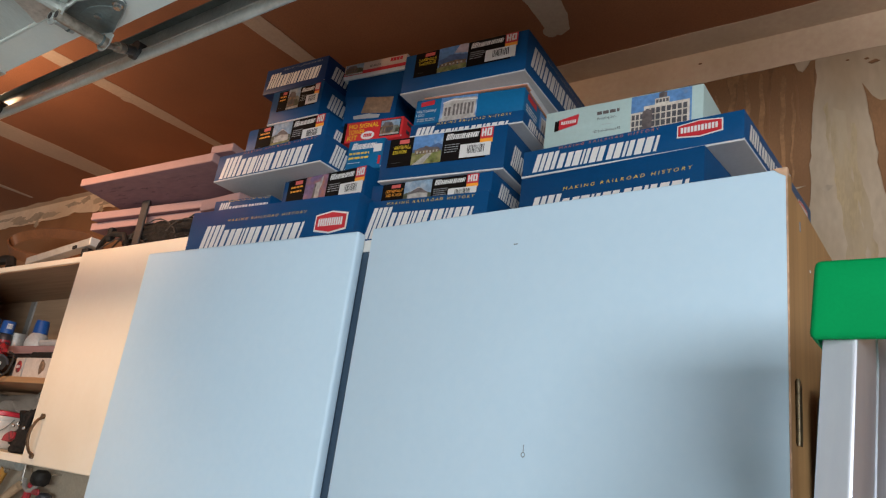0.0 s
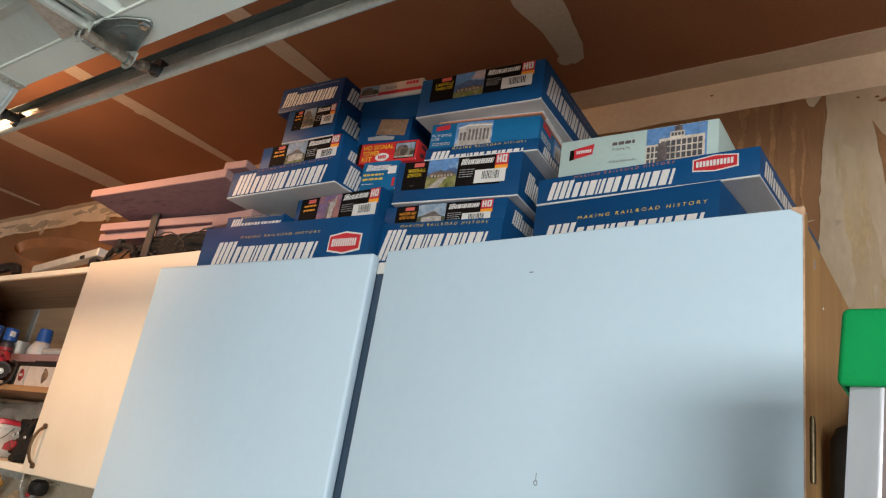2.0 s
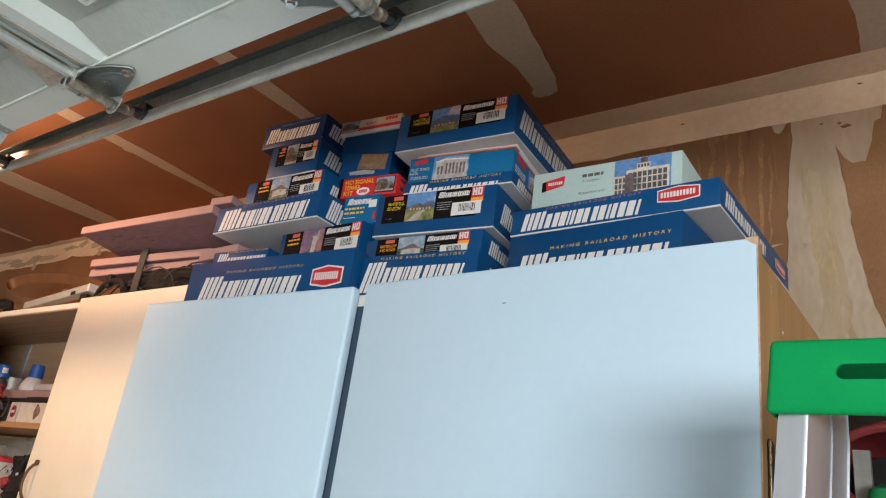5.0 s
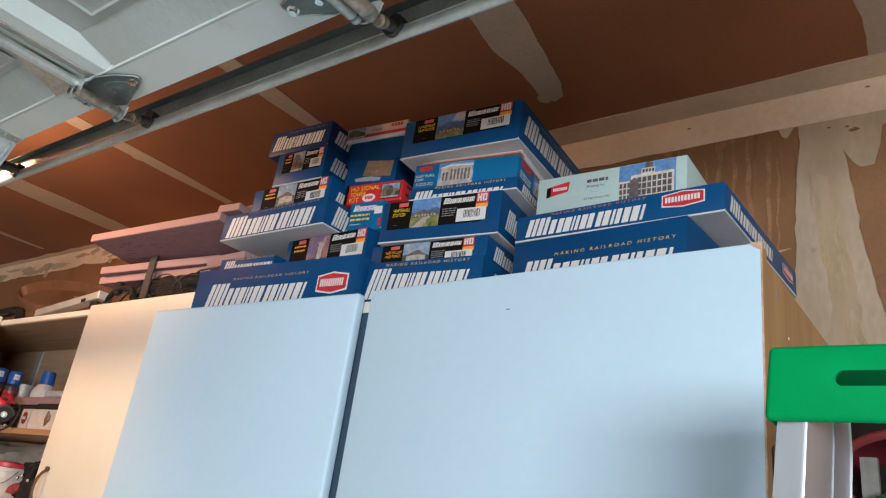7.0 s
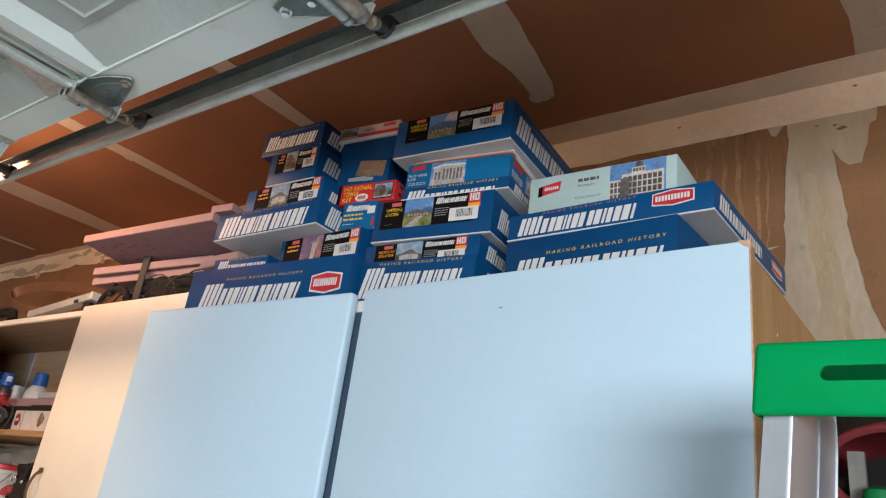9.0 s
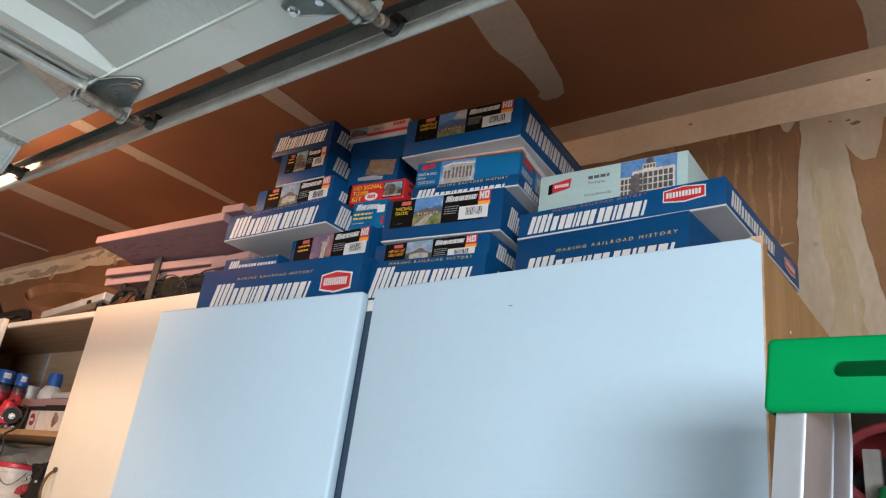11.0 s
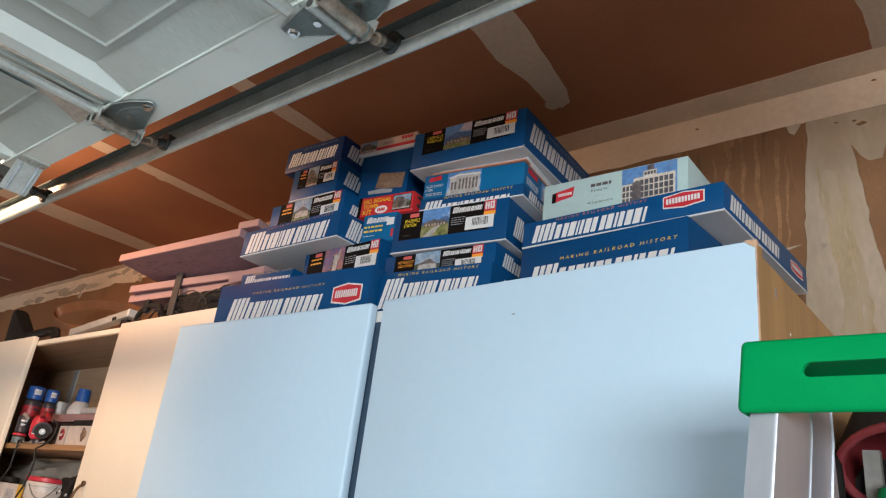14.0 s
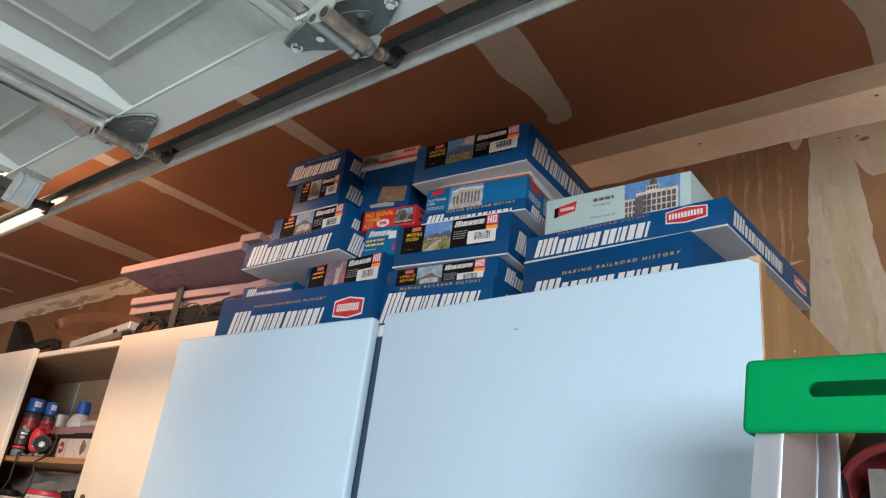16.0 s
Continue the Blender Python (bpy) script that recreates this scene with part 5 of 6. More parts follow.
fx = part("top_bracket", prism([(BX + 0.034, DOOR_Z - 0.0005), (BX + 0.034, DOOR_Z - 0.0035), (BX - 0.002, DOOR_Z - 0.0035), (BX - 0.060, DOOR_Z - 0.0625), (BX - 0.063, DOOR_Z - 0.0600), (BX - 0.002, DOOR_Z - 0.0005)], "y", 0.961, 1.022), "zinc", gd, "folded zinc-plated top bracket")
for k in (0.973, 1.010):
    part("flange", prism([(BX - 0.002, DOOR_Z - 0.0036), (BX - 0.006, DOOR_Z - 0.0130), (BX - 0.055, DOOR_Z - 0.0640), (BX - 0.0605, DOOR_Z - 0.0626)], "y", k - 0.0025, k + 0.0025), "bolt", fx, "bright folded flange")
for x, y in ((-1.205, 0.984), (-1.200, 1.006)):
    part("bolt", rod((x, y, DOOR_Z - 0.003), (x, y, DOOR_Z - 0.012), 0.007, n=6), "bolt", fx)
part("stem", rod((-1.270, 0.82, DOOR_Z - 0.030), (-1.490, 1.132, 2.2345), 0.0075), "clamp_grey", fx, "dark roller stem", smooth=True)
part("hub", rod((-1.452, 1.086, 2.221), (-1.482, 1.126, 2.233), 0.012, n=14), "roller", fx, "black hub", smooth=True)
part("wheel", rod((-1.490, 1.123, 2.2345), (-1.490, 1.141, 2.2345), 0.0195, n=24), "roller", fx, "dark roller wheel", smooth=True)

# Added L-shaped plate; keeps the bulb off the track and most of the blue door.
part("bulb_shield", prism([(0.925, DOOR_Z), (1.022, DOOR_Z), (1.022, DOOR_Z + 0.200), (1.018, DOOR_Z + 0.200), (1.018, DOOR_Z + 0.004), (0.925, DOOR_Z + 0.004)], "x", -1.670, -1.3105), "steel_dark", gd, "dark plate added past the door's end to block the bulb")

tr = thing("door_track", (-0.6, 1.14, CEIL), "galvanised steel garage door track hung from the ceiling", "track")
TX0, TX1 = -2.6, 1.20


def bent(path, thick):
    """A bent sheet's section: the path and its offset to the inside."""
    inner = []
    for i, p in enumerate(path):
        a, b = Vector(path[max(i - 1, 0)]), Vector(path[min(i + 1, len(path) - 1)])
        d = (b - a).normalized()
        inner.append((p[0] - d.y * thick, p[1] + d.x * thick))
    return list(path) + inner[::-1]


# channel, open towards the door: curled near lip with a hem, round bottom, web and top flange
curl = [(1.1312, 2.2310), (1.1308, 2.2200)] + [(1.1390 - 0.0080 * math.cos(a), 2.2205 - 0.0085 * math.sin(a)) for a in [math.pi * k / 10 for k in range(1, 10)]] + [(1.1472, 2.2205), (1.1488, 2.2250)]
# Flange darker and lip brighter than the web: light and shade painted in.
part("lip", prism(bent(curl, 0.0016), "x", TX0, TX1), "zinc", tr, "curled lower lip, brightened for the light on it", smooth=True)
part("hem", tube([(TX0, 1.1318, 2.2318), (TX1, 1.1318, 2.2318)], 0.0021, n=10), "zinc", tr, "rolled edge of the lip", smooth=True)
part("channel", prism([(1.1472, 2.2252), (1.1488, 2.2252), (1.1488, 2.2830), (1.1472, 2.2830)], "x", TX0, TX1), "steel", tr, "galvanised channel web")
part("upper_flange", prism([(1.1305, 2.2798), (1.1470, 2.2812), (1.1470, 2.2828), (1.1300, 2.2814)], "x", TX0, TX1), "steel_dark", tr, "upper flange, darkened for its shade")
for x in (-1.9, -0.1707, 1.0):
    part("bolt", rod((x, 1.1468, 2.2436), (x, 1.1430, 2.2436), 0.0075, n=12), "bolt", tr, "carriage bolt head", smooth=True)
for x in (-2.56, 1.05):
    part("hanger", rod((x, 1.156, 2.25), (x, 1.156, CEIL), 0.003, n=8), "steel_dark", tr, "thin steel hanger rod")

# ---- stepladder ----
LX0, LX1, LY = 0.361, 0.800, 1.075
ld = thing("stepladder", (0.58, 1.15, 0), "aluminium stepladder with a bright green plastic top", "ladder")


def carved(solid, cutters):
    """A solid with the cutters' shapes taken out of it."""
    obs = []
    for bm in [solid] + cutters:
        me = bpy.data.meshes.new("blank")
        bm.to_mesh(me)
        bm.free()
        obs.append(new("blank", me))
    for o in obs[1:]:
        k = obs[0].modifiers.new("cut", "BOOLEAN")
        k.operation, k.object, k.solver = "DIFFERENCE", o, "EXACT"
    me = bpy.data.meshes.new_from_object(obs[0].evaluated_get(bpy.context.evaluated_depsgraph_get()))
    out = bmesh.new()
    out.from_mesh(me)
    for o in obs:
        bpy.data.objects.remove(o)
    return out


slot = prism([(0.4165 + 0.006 * math.cos(a), 1.6490 + 0.006 * math.sin(a)) for a in [radians(x) for x in range(90, 271, 20)]] + [(0.735 + 0.006 * math.cos(a), 1.6490 + 0.006 * math.sin(a)) for a in [radians(x) for x in range(-90, 91, 20)]], "y", LY - 0.02, LY + 0.02)
hollow = cuboid(LX0 + 0.005, LX1 - 0.005, LY + 0.005, LY + 0.120, 1.60, 1.671)
rear = cuboid(LX0 + 0.012, LX1 - 0.012, LY + 0.060, LY + 0.20, 1.60, 1.660)
for k in (slot, hollow, rear):
    bmesh.ops.recalc_face_normals(k, faces=k.faces)
cap_bm = carved(cuboid(LX0, LX1, LY, LY + 0.125, 1.6165, 1.676, 0.005, 3), [hollow, slot, rear])
for v in cap_bm.verts:
    v.co.x -= 0.005 * max(0.0, (1.676 - v.co.z) / 0.06) * (1 if v.co.x < 0.42 else 0)
part("top_cap", cap_bm, "green", ld, "bright green moulded top cap with a tool slot", smooth=True)


def rail(x, y, lean, s, parent):
    """A ribbed front rail from the cap to the floor, spreading outwards."""
    outline = [(0, 0.0040), (0.0008, 0.0028), (0.0190, 0.0006), (0.0212, 0.0004), (0.0226, 0.0012), (0.0232, 0.0030), (0.0246, 0.0890), (0.0258, 0.0900), (0.0250, 0.0912), (0.0300, 0.1370), (0.0318, 0.1382), (0.0312, 0.1404), (0.0280, 0.1408), (0.0222, 0.0900), (0.0208, 0.0040), (0.0008, 0.0062)]
    bm = bmesh.new()
    # the foot, the cap's lower edge and the end inside the hollow cap
    rows = [[bm.verts.new((x + s * (u - 0.06 * k), y + v + lean * k, z)) for u, v in outline] for k, z in ((1.0, 0.0), (0.0, 1.6160), (0.0, 1.6600))]
    bm.faces.new(rows[0]), bm.faces.new(rows[-1][::-1])
    for lo, hi in zip(rows, rows[1:]):
        for i in range(len(lo)):
            j = (i + 1) % len(lo)
            bm.faces.new((lo[i], hi[i], hi[j], lo[j]))
    return part("front_rail", bm, "alu", parent, "ribbed aluminium channel rail", smooth=True)


rail(LX0 + 0.0030, LY + 0.0056, -0.34, 1, ld)
rail(LX1 - 0.0030, LY + 0.0056, -0.34, -1, ld)
for x, dx, s in ((LX0 + 0.0250, -0.05, 1), (LX1 - 0.0250, 0.05, -1)):
    bm = bmesh.new()
    rows = [[bm.verts.new((x + k * dx + s * u, LY + 0.150 + k * 0.490 + v, 1.655 * (1 - k))) for u, v in ((-0.012, -0.023), (-0.0055, -0.0245), (-0.002, -0.0225), (0.0012, 0.023), (-0.0010, 0.0245), (-0.012, 0.023))] for k in (0.0, 1.0)]
    bm.faces.new(rows[0]), bm.faces.new(rows[1][::-1])
    for i in range(6):
        bm.faces.new((rows[0][i], rows[1][i], rows[1][(i + 1) % 6], rows[0][(i + 1) % 6]))
    part("rear_rail", bm, "alu", ld, "flat rear rail", smooth=True)
for i in range(1, 5):
    z = 1.612 - 0.305 * i
    k = (1.612 - z) / 1.612
    part("step", cuboid(LX0 + 0.012 - 0.06 * k, LX1 - 0.012 + 0.06 * k, LY + 0.016 - 0.34 * k, LY + 0.095 - 0.34 * k, z - 0.022, z, 0.002), "alu", ld, "ribbed aluminium step")


# ---- hood behind the ladder ----
rb = thing("garden_trimmer", (0.42, 1.80, 0.0), "dusty red trimmer hood over a dark body, behind the ladder", "trimmer")
CX, CZ, RX, RZ = 0.412, 1.640, 0.086, 0.052
arc = [math.tau * k / 40 for k in range(41)]
bm = bmesh.new()
rows = []
# a bowl seen from below its rim: the far inner wall stands high, the near rim hangs low
for grow, dy, dz in ((1.0, 0.0, 0.0), (1.03, 0.012, 0.004), (0.98, 0.055, 0.020), (0.80, 0.080, 0.028), (0.45, 0.090, 0.032)):
    rows.append([bm.verts.new((CX + grow * RX * math.cos(a), 1.560 + dy - 0.03 * math.sin(a), CZ + dz + grow * RZ * math.sin(a))) for a in arc[:-1]])
for p, q in zip(rows, rows[1:]):
    for i in range(40):
        bm.faces.new((p[i], p[(i + 1) % 40], q[(i + 1) % 40], q[i]))
bm.faces.new(rows[-1])
part("hood_shell", bm, "hood_red", rb, "dusty red shell", smooth=True)
part("hood_rim", tube([(CX + RX * math.cos(a), 1.558 - 0.03 * math.sin(a), CZ + RZ * math.sin(a)) for a in arc], 0.006, n=8), "hood_red", rb, "rolled rim", smooth=True)
part("hood_disc", prism([(CX + 0.90 * RX * math.cos(a), CZ - 0.012 + 0.74 * RZ * math.sin(a)) for a in arc[:-1]], "y", 1.598, 1.606), "black_matt", rb, "dark disc inside the hood")
part("post", prism([(0.363, 0.0), (0.383, 0.0), (0.371, 1.668), (0.351, 1.668)], "y", 1.572, 1.586), "grey_plastic", rb, "pale plastic shaft")
bm = bmesh.new()
rows = []
# a dark body added as backing, with rounded corners and a slack, puckered top
for k in range(25):
    h = k / 24
    g = 1.0 - 0.22 * max(0.0, (h - 0.93) / 0.07) ** 2
    row = []
    for i in range(32):
        a = math.tau * i / 32
        c, d = math.cos(a), math.sin(a)
        p = Vector((0.445 + 0.170 * g * math.copysign(abs(c) ** 0.45, c), 1.835 + 0.165 * g * math.copysign(abs(d) ** 0.45, d), 1.765 * h))
        p += Vector((0.010, 0.008, 0.006 if 0 < k else 0)) * noise.noise((p.x * 9, p.y * 9, p.z * 5))
        p.x = max(p.x, 0.2755)
        row.append(bm.verts.new(p))
    rows.append(row)
for p, q in zip(rows, rows[1:]):
    for i in range(32):
        bm.faces.new((p[i], p[(i + 1) % 32], q[(i + 1) % 32], q[i]))
bm.faces.new(rows[0][::-1]), bm.faces.new(rows[-1])
part("bag", bm, "black_matt", rb, "dark upright body behind the hood", smooth=True)

part("sleeve", lathe([(0.026, 0.0), (0.027, 1.62), (0.0255, 1.645), (0.019, 1.660), (0.008, 1.666)], (0.3060, 1.545, 0.0), n=24), "black_matt", rb, "black rubber sleeve", smooth=True)
part("knob", lathe([(0.006, -0.05), (0.022, -0.045), (0.026, -0.02), (0.022, -0.002), (0.010, 0.004)], (0.392, 1.545, 1.618), n=18), "green_knob", rb, "green plastic knob", smooth=True)

# ---- on top of the cream cabinet ----
TC = CR_T + 0.0005


black = thing("tool_bag", (-1.75, 1.80, TC), "black crumpled tool bag on the cream cabinet", "bag")
bm = bmesh.new()
bmesh.ops.create_uvsphere(bm, u_segments=56, v_segments=32, radius=1, matrix=Matrix.Translation((-1.545, 1.765, TC + 0.030)) @ Matrix.Diagonal((0.335, 0.105, 0.082, 1)))
for v in bm.verts:
    fold = abs(noise.noise((v.co.x * 7, v.co.y * 30, v.co.z * 46)))
    v.co += Vector((0, 0, 1)) * (0.018 * noise.noise(v.co * 13) + 0.008 * noise.noise(v.co * 40)) + Vector((0, 1, 0)) * (0.040 * fold + 0.010 * noise.noise(v.co * 45))
    v.co.z = min(max(v.co.z, TC if v.co.y > 1.690 else 2.0768), 2.1545)
    v.co.y = max(v.co.y, 1.6685)
part("bag_body", bm, "black_cloth", black)
# loose cords and netting lying over the bag
for i in range(9):
    a, b, h = -1.90 + 0.055 * i, -1.62 + 0.055 * i, 0.030 + 0.016 * (i % 4)
    part("cord", tube([(a + (b - a) * k / 8, 1.674 + 0.010 * (i % 3) + 0.004 * math.sin(k * 1.7 + i), TC + 0.006 + h * math.sin(math.pi * k / 8) ** 0.7 + 0.006 * noise.noise((k * 0.8, i * 5, 0))) for k in range(9)], 0.0022 + 0.0008 * (i % 3)), "cable" if i % 3 else "net_grey", black, "thin dark cord", smooth=True)
part("strap", tube([(-1.93, 1.690, TC + 0.010), (-1.90, 1.680, TC + 0.030), (-1.86, 1.672, TC + 0.046), (-1.80, 1.665, TC + 0.052), (-1.73, 1.660, TC + 0.040), (-1.70, 1.655, TC + 0.012)], 0.009), "black_matt", black, "black strap", smooth=True)
part("buckle", cuboid(-1.845, -1.822, 1.662, 1.682, TC + 0.03, TC + 0.078, 0.003), "black_matt", black, "black buckle")
post = thing("clamp_post", (-1.662, 1.668, 2.0768), "dark upright bar clamp under the pink boards", "clamp")
part("bar", cuboid(-1.683, -1.647, 1.6640, 1.6714, 2.0768, 2.2255, 0.002), "clamp_grey", post)


def sloped(bm, fall):
    """Lets a body fall away towards the wall and a little towards the boxes."""
    for v in bm.verts:
        v.co.z -= fall * (v.co.y - 1.541) + 0.2 * fall * (v.co.x + 1.865)
    return bm


def foam(corners, z0, z1, label, seed, fall=0.0):
    """A foam board with knocked corners."""
    ob = thing("foam_board", (corners[0][0], corners[0][1], z0), label, "foam board", "pink foam boards")
    bm = prism(corners, "z", z0, z1)
    bmesh.ops.bevel(bm, geom=list(bm.edges), offset=0.002, segments=1, affect="EDGES")
    sloped(bm, fall).normal_update()
    # top and bottom faces take the darker pink, edges the paler one
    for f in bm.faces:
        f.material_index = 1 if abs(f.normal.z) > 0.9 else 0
    part("board", bm, ["pink", "foam_face"], ob)
    return ob


FALL = 0.15
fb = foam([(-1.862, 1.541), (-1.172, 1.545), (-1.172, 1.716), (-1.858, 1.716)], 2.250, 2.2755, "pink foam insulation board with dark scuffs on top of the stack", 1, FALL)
rng = random.Random(5)
for i in range(34):
    x, y = rng.uniform(-1.82, -1.30), rng.uniform(1.575, 1.705)
    if abs(x + 1.662) < 0.04 or (i % 3 and y > 1.66):
        continue
    n, w = rng.uniform(0.018, 0.085), rng.uniform(0.0015, 0.006)
    pts = [(x + n * u / 6, y + 0.006 * noise.noise((u * 0.5, i * 3, 0)) + w * (1 - abs(u - 3) / 3.2) * (0.6 + abs(noise.noise((u, i, 5))))) for u in range(7)]
    pts += [(x + n * u / 6, y + 0.006 * noise.noise((u * 0.5, i * 3, 0)) - w * (1 - abs(u - 3) / 3.2) * (0.6 + abs(noise.noise((u, i, 9))))) for u in range(6, -1, -1)]
    part("scuff", sloped(prism(pts, "z", 2.2493, 2.2503), FALL), "scuff", fb, "dark scuff on the underside")
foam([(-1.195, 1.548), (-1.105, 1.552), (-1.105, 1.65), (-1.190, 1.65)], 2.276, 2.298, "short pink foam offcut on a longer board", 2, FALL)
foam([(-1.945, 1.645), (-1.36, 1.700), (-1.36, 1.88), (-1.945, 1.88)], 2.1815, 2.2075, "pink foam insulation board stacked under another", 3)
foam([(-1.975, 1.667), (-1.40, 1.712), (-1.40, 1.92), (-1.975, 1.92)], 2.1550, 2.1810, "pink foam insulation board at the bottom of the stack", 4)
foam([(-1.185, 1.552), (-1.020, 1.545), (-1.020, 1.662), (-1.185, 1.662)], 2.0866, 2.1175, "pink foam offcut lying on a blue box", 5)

lev = thing("box_beam", (-2.2, 1.75, TC), "dull silver box beam lying on the cabinet", "beam")
m = Matrix.Translation((-2.00, 1.690, 2.113)) @ Matrix.Rotation(radians(-5.2), 4, "Y")
part("beam", cuboid(-0.44, 0, 0, 0.038, 0, 0.028, 0.002, m=m), "alu_dull", lev)
part("end_cap", cuboid(0.0005, 0.007, -0.001, 0.039, -0.001, 0.029, 0.002, m=m), "white_plastic", lev, "pale end cap")
part("clip", cuboid(-0.10, -0.075, -0.005, -0.0005, 0.0, 0.012, 0.001, m=m), "black_matt", lev, "dark clip")
part("foot", cuboid(-2.06, -2.02, 1.700, 1.722, TC, 2.108, 0.002), "black_matt", lev, "black foot")

hoop = thing("bentwood_hoop", (-2.6, 1.86, TC), "brown bent wooden hoop leaning behind the beam", "hoop")
bm, prev = bmesh.new(), None
for k in range(49):
    a = math.tau * k / 48
    c = Vector((-2.520 + 0.370 * math.cos(a), 1.803 + 0.006 * math.cos(a) + 0.048 * math.sin(a), 2.193 - 0.055 * math.cos(a) + 0.070 * math.sin(a)))
    out = Vector((0.5 * math.cos(a), 0.7 * math.sin(a), 0.6 * math.sin(a))).normalized() * 0.004
    up = Vector((0, -0.010, 0.018))
    row = [bm.verts.new(c + p) for p in (out + up, out - up, -out - up, up - out)]
    if prev:
        for i in range(4):
            bm.faces.new((prev[i], prev[(i + 1) % 4], row[(i + 1) % 4], row[i]))
    prev = row
for v in bm.verts:
    v.co.z = max(v.co.z, TC + 0.0005)
bmesh.ops.remove_doubles(bm, verts=bm.verts, dist=0.0002)
part("band", bm, "leather", hoop, smooth=True)

boot = thing("boot", (-3.28, 1.80, TC), "black rubber boot lying by the cabinet's edge", "boot")


def rounded(profile, y0, y1, r):
    """A soft cushion-like body over an outline (x, height), flattened at its two ends."""
    bm, rows = bmesh.new(), []
    mx, mz = sum(p[0] for p in profile) / len(profile), sum(p[1] for p in profile) / len(profile)
    for k in range(9):
        t = -1 + k / 4
        g = 1 - r * abs(t) ** 3
        rows.append([bm.verts.new((mx + (x - mx) * g, (y0 + y1) / 2 + t * (y1 - y0) / 2, max(TC, mz + (z - mz) * g))) for x, z in profile])
    n = len(profile)
    for p, q in zip(rows, rows[1:]):
        for i in range(n):
            bm.faces.new((p[i], p[(i + 1) % n], q[(i + 1) % n], q[i]))
    bm.faces.new(rows[0][::-1]), bm.faces.new(rows[-1])
    return bm


part("shaft", rounded([(-3.215, TC), (-3.225, 2.14), (-3.232, 2.18), (-3.236, 2.225), (-3.240, 2.258), (-3.236, 2.280), (-3.222, 2.284), (-3.185, 2.256), (-3.140, 2.226), (-3.095, 2.190), (-3.050, 2.156), (-3.025, 2.12), (-3.02, TC)], 1.735, 1.800, 0.14), "black_matt", boot, smooth=True)
part("foot", tube([(-3.05, 1.765, TC + 0.070), (-2.93, 1.76, TC + 0.066), (-2.85, 1.755, TC + 0.066), (-2.78, 1.755, TC + 0.068), (-2.73, 1.755, TC + 0.060), (-2.715, 1.755, TC + 0.03)], 0.020), "black_matt", boot, "black toe", smooth=True)
cord = thing("cable", (-2.90, 1.70, TC), "thin black cable hanging over the shelf edge", "cable")
part("cord", tube([(-2.80, 1.74, TC + 0.05), (-2.84, 1.70, TC + 0.03), (-2.86, 1.683, TC + 0.004), (-2.88, 1.683, 2.03), (-2.95, 1.685, 1.95), (-3.02, 1.70, 1.85), (-3.0, 1.72, 1.75)], 0.004), "cable", cord, smooth=True)

# ---- in the cream cabinet ----
SH = 1.6565


def wrap(x, y, r, z0, z1, a0, a1, n=6):
    """A thin curved patch round a can, between two angles in degrees."""
    outer = [(x + r * math.cos(radians(a0 + (a1 - a0) * k / n)), y + r * math.sin(radians(a0 + (a1 - a0) * k / n))) for k in range(n + 1)]
    inner = [(x + (p - x) * 0.97, y + (q - y) * 0.97) for p, q in outer[::-1]]
    return prism(outer + inner, "z", z0, z1)


def can(x, y, r, h, label):
    ob = thing("spray_can", (x, y, SH), label, "spray can", "spray cans on the shelf")
    part("body", lathe([(r * 0.96, 0), (r, 0.004), (r, h * 0.70), (r * 0.93, h * 0.74), (r * 0.72, h * 0.775)], (x, y, SH)), "can_dark", ob, smooth=True)
    part("cap", lathe([(r * 0.95, h * 0.78), (r * 0.97, h * 0.98), (r * 0.92, h), (r * 0.70, h * 1.003)], (x, y, SH)), "cap_blue", ob, "blue plastic cap", smooth=True)
    st = part("sticker", wrap(x, y, r * 0.985, SH + h * 0.86, SH + h * 0.95, -34, 12), "white", ob, "white price sticker")
    for k in range(4):
        part("print", wrap(x, y, r * 0.995, SH + h * 0.875, SH + h * 0.930, -29 + 10 * k, -24 + 10 * k, 1), "grey_print", st, "faint grey bar")
    part("label", lathe([(r * 1.006, h * 0.36), (r * 1.006, h * 0.665)], (x, y, SH)), "can_red", ob, "mottled red printed label", smooth=True)
    part("label_patch", wrap(x, y, r * 1.02, SH + h * 0.40, SH + h * 0.48, -50, -8), "beige", ob, "pale patch of the label")
    part("label_patch", wrap(x, y, r * 1.02, SH + h * 0.59, SH + h * 0.63, -10, 30), "can_dark", ob, "dark stripe of the label")


can(-2.750, 1.765, 0.034, 0.238, "red and dark spray can with a blue cap")
can(-2.612, 1.775, 0.0255, 0.222, "red spray can with a blue cap, slimmer")

dt = thing("drill", (-2.647, 1.712, SH), "black and red handheld power tool with its cord", "power tool")
part("motor", lathe([(0.018, 0.040), (0.0225, 0.044), (0.0225, 0.060), (0.0210, 0.062), (0.0225, 0.064), (0.0225, 0.098), (0.019, 0.106), (0.012, 0.109)], (-2.647, 1.712, SH)), "can_dark", dt, "black motor body", smooth=True)
for k, (z0, z1, a0, a1) in enumerate(((0.083, 0.090, -46, 14), (0.070, 0.0745, -40, 0), (0.0655, 0.0680, -44, -10))):
    part("script", wrap(-2.647, 1.712, 0.0232, SH + z0, SH + z1, a0, a1), "white" if k < 2 else "grey_print", dt, "pale unreadable script")
part("collar", lathe([(0.020, 0.028), (0.0255, 0.030), (0.0255, 0.036), (0.020, 0.0385)], (-2.647, 1.712, SH)), "red_plastic", dt, "red collar", smooth=True)
part("foot", lathe([(0.022, 0), (0.0235, 0.003), (0.0235, 0.022), (0.018, 0.0275)], (-2.647, 1.712, SH)), "steel_dark", dt, "dull steel foot", smooth=True)
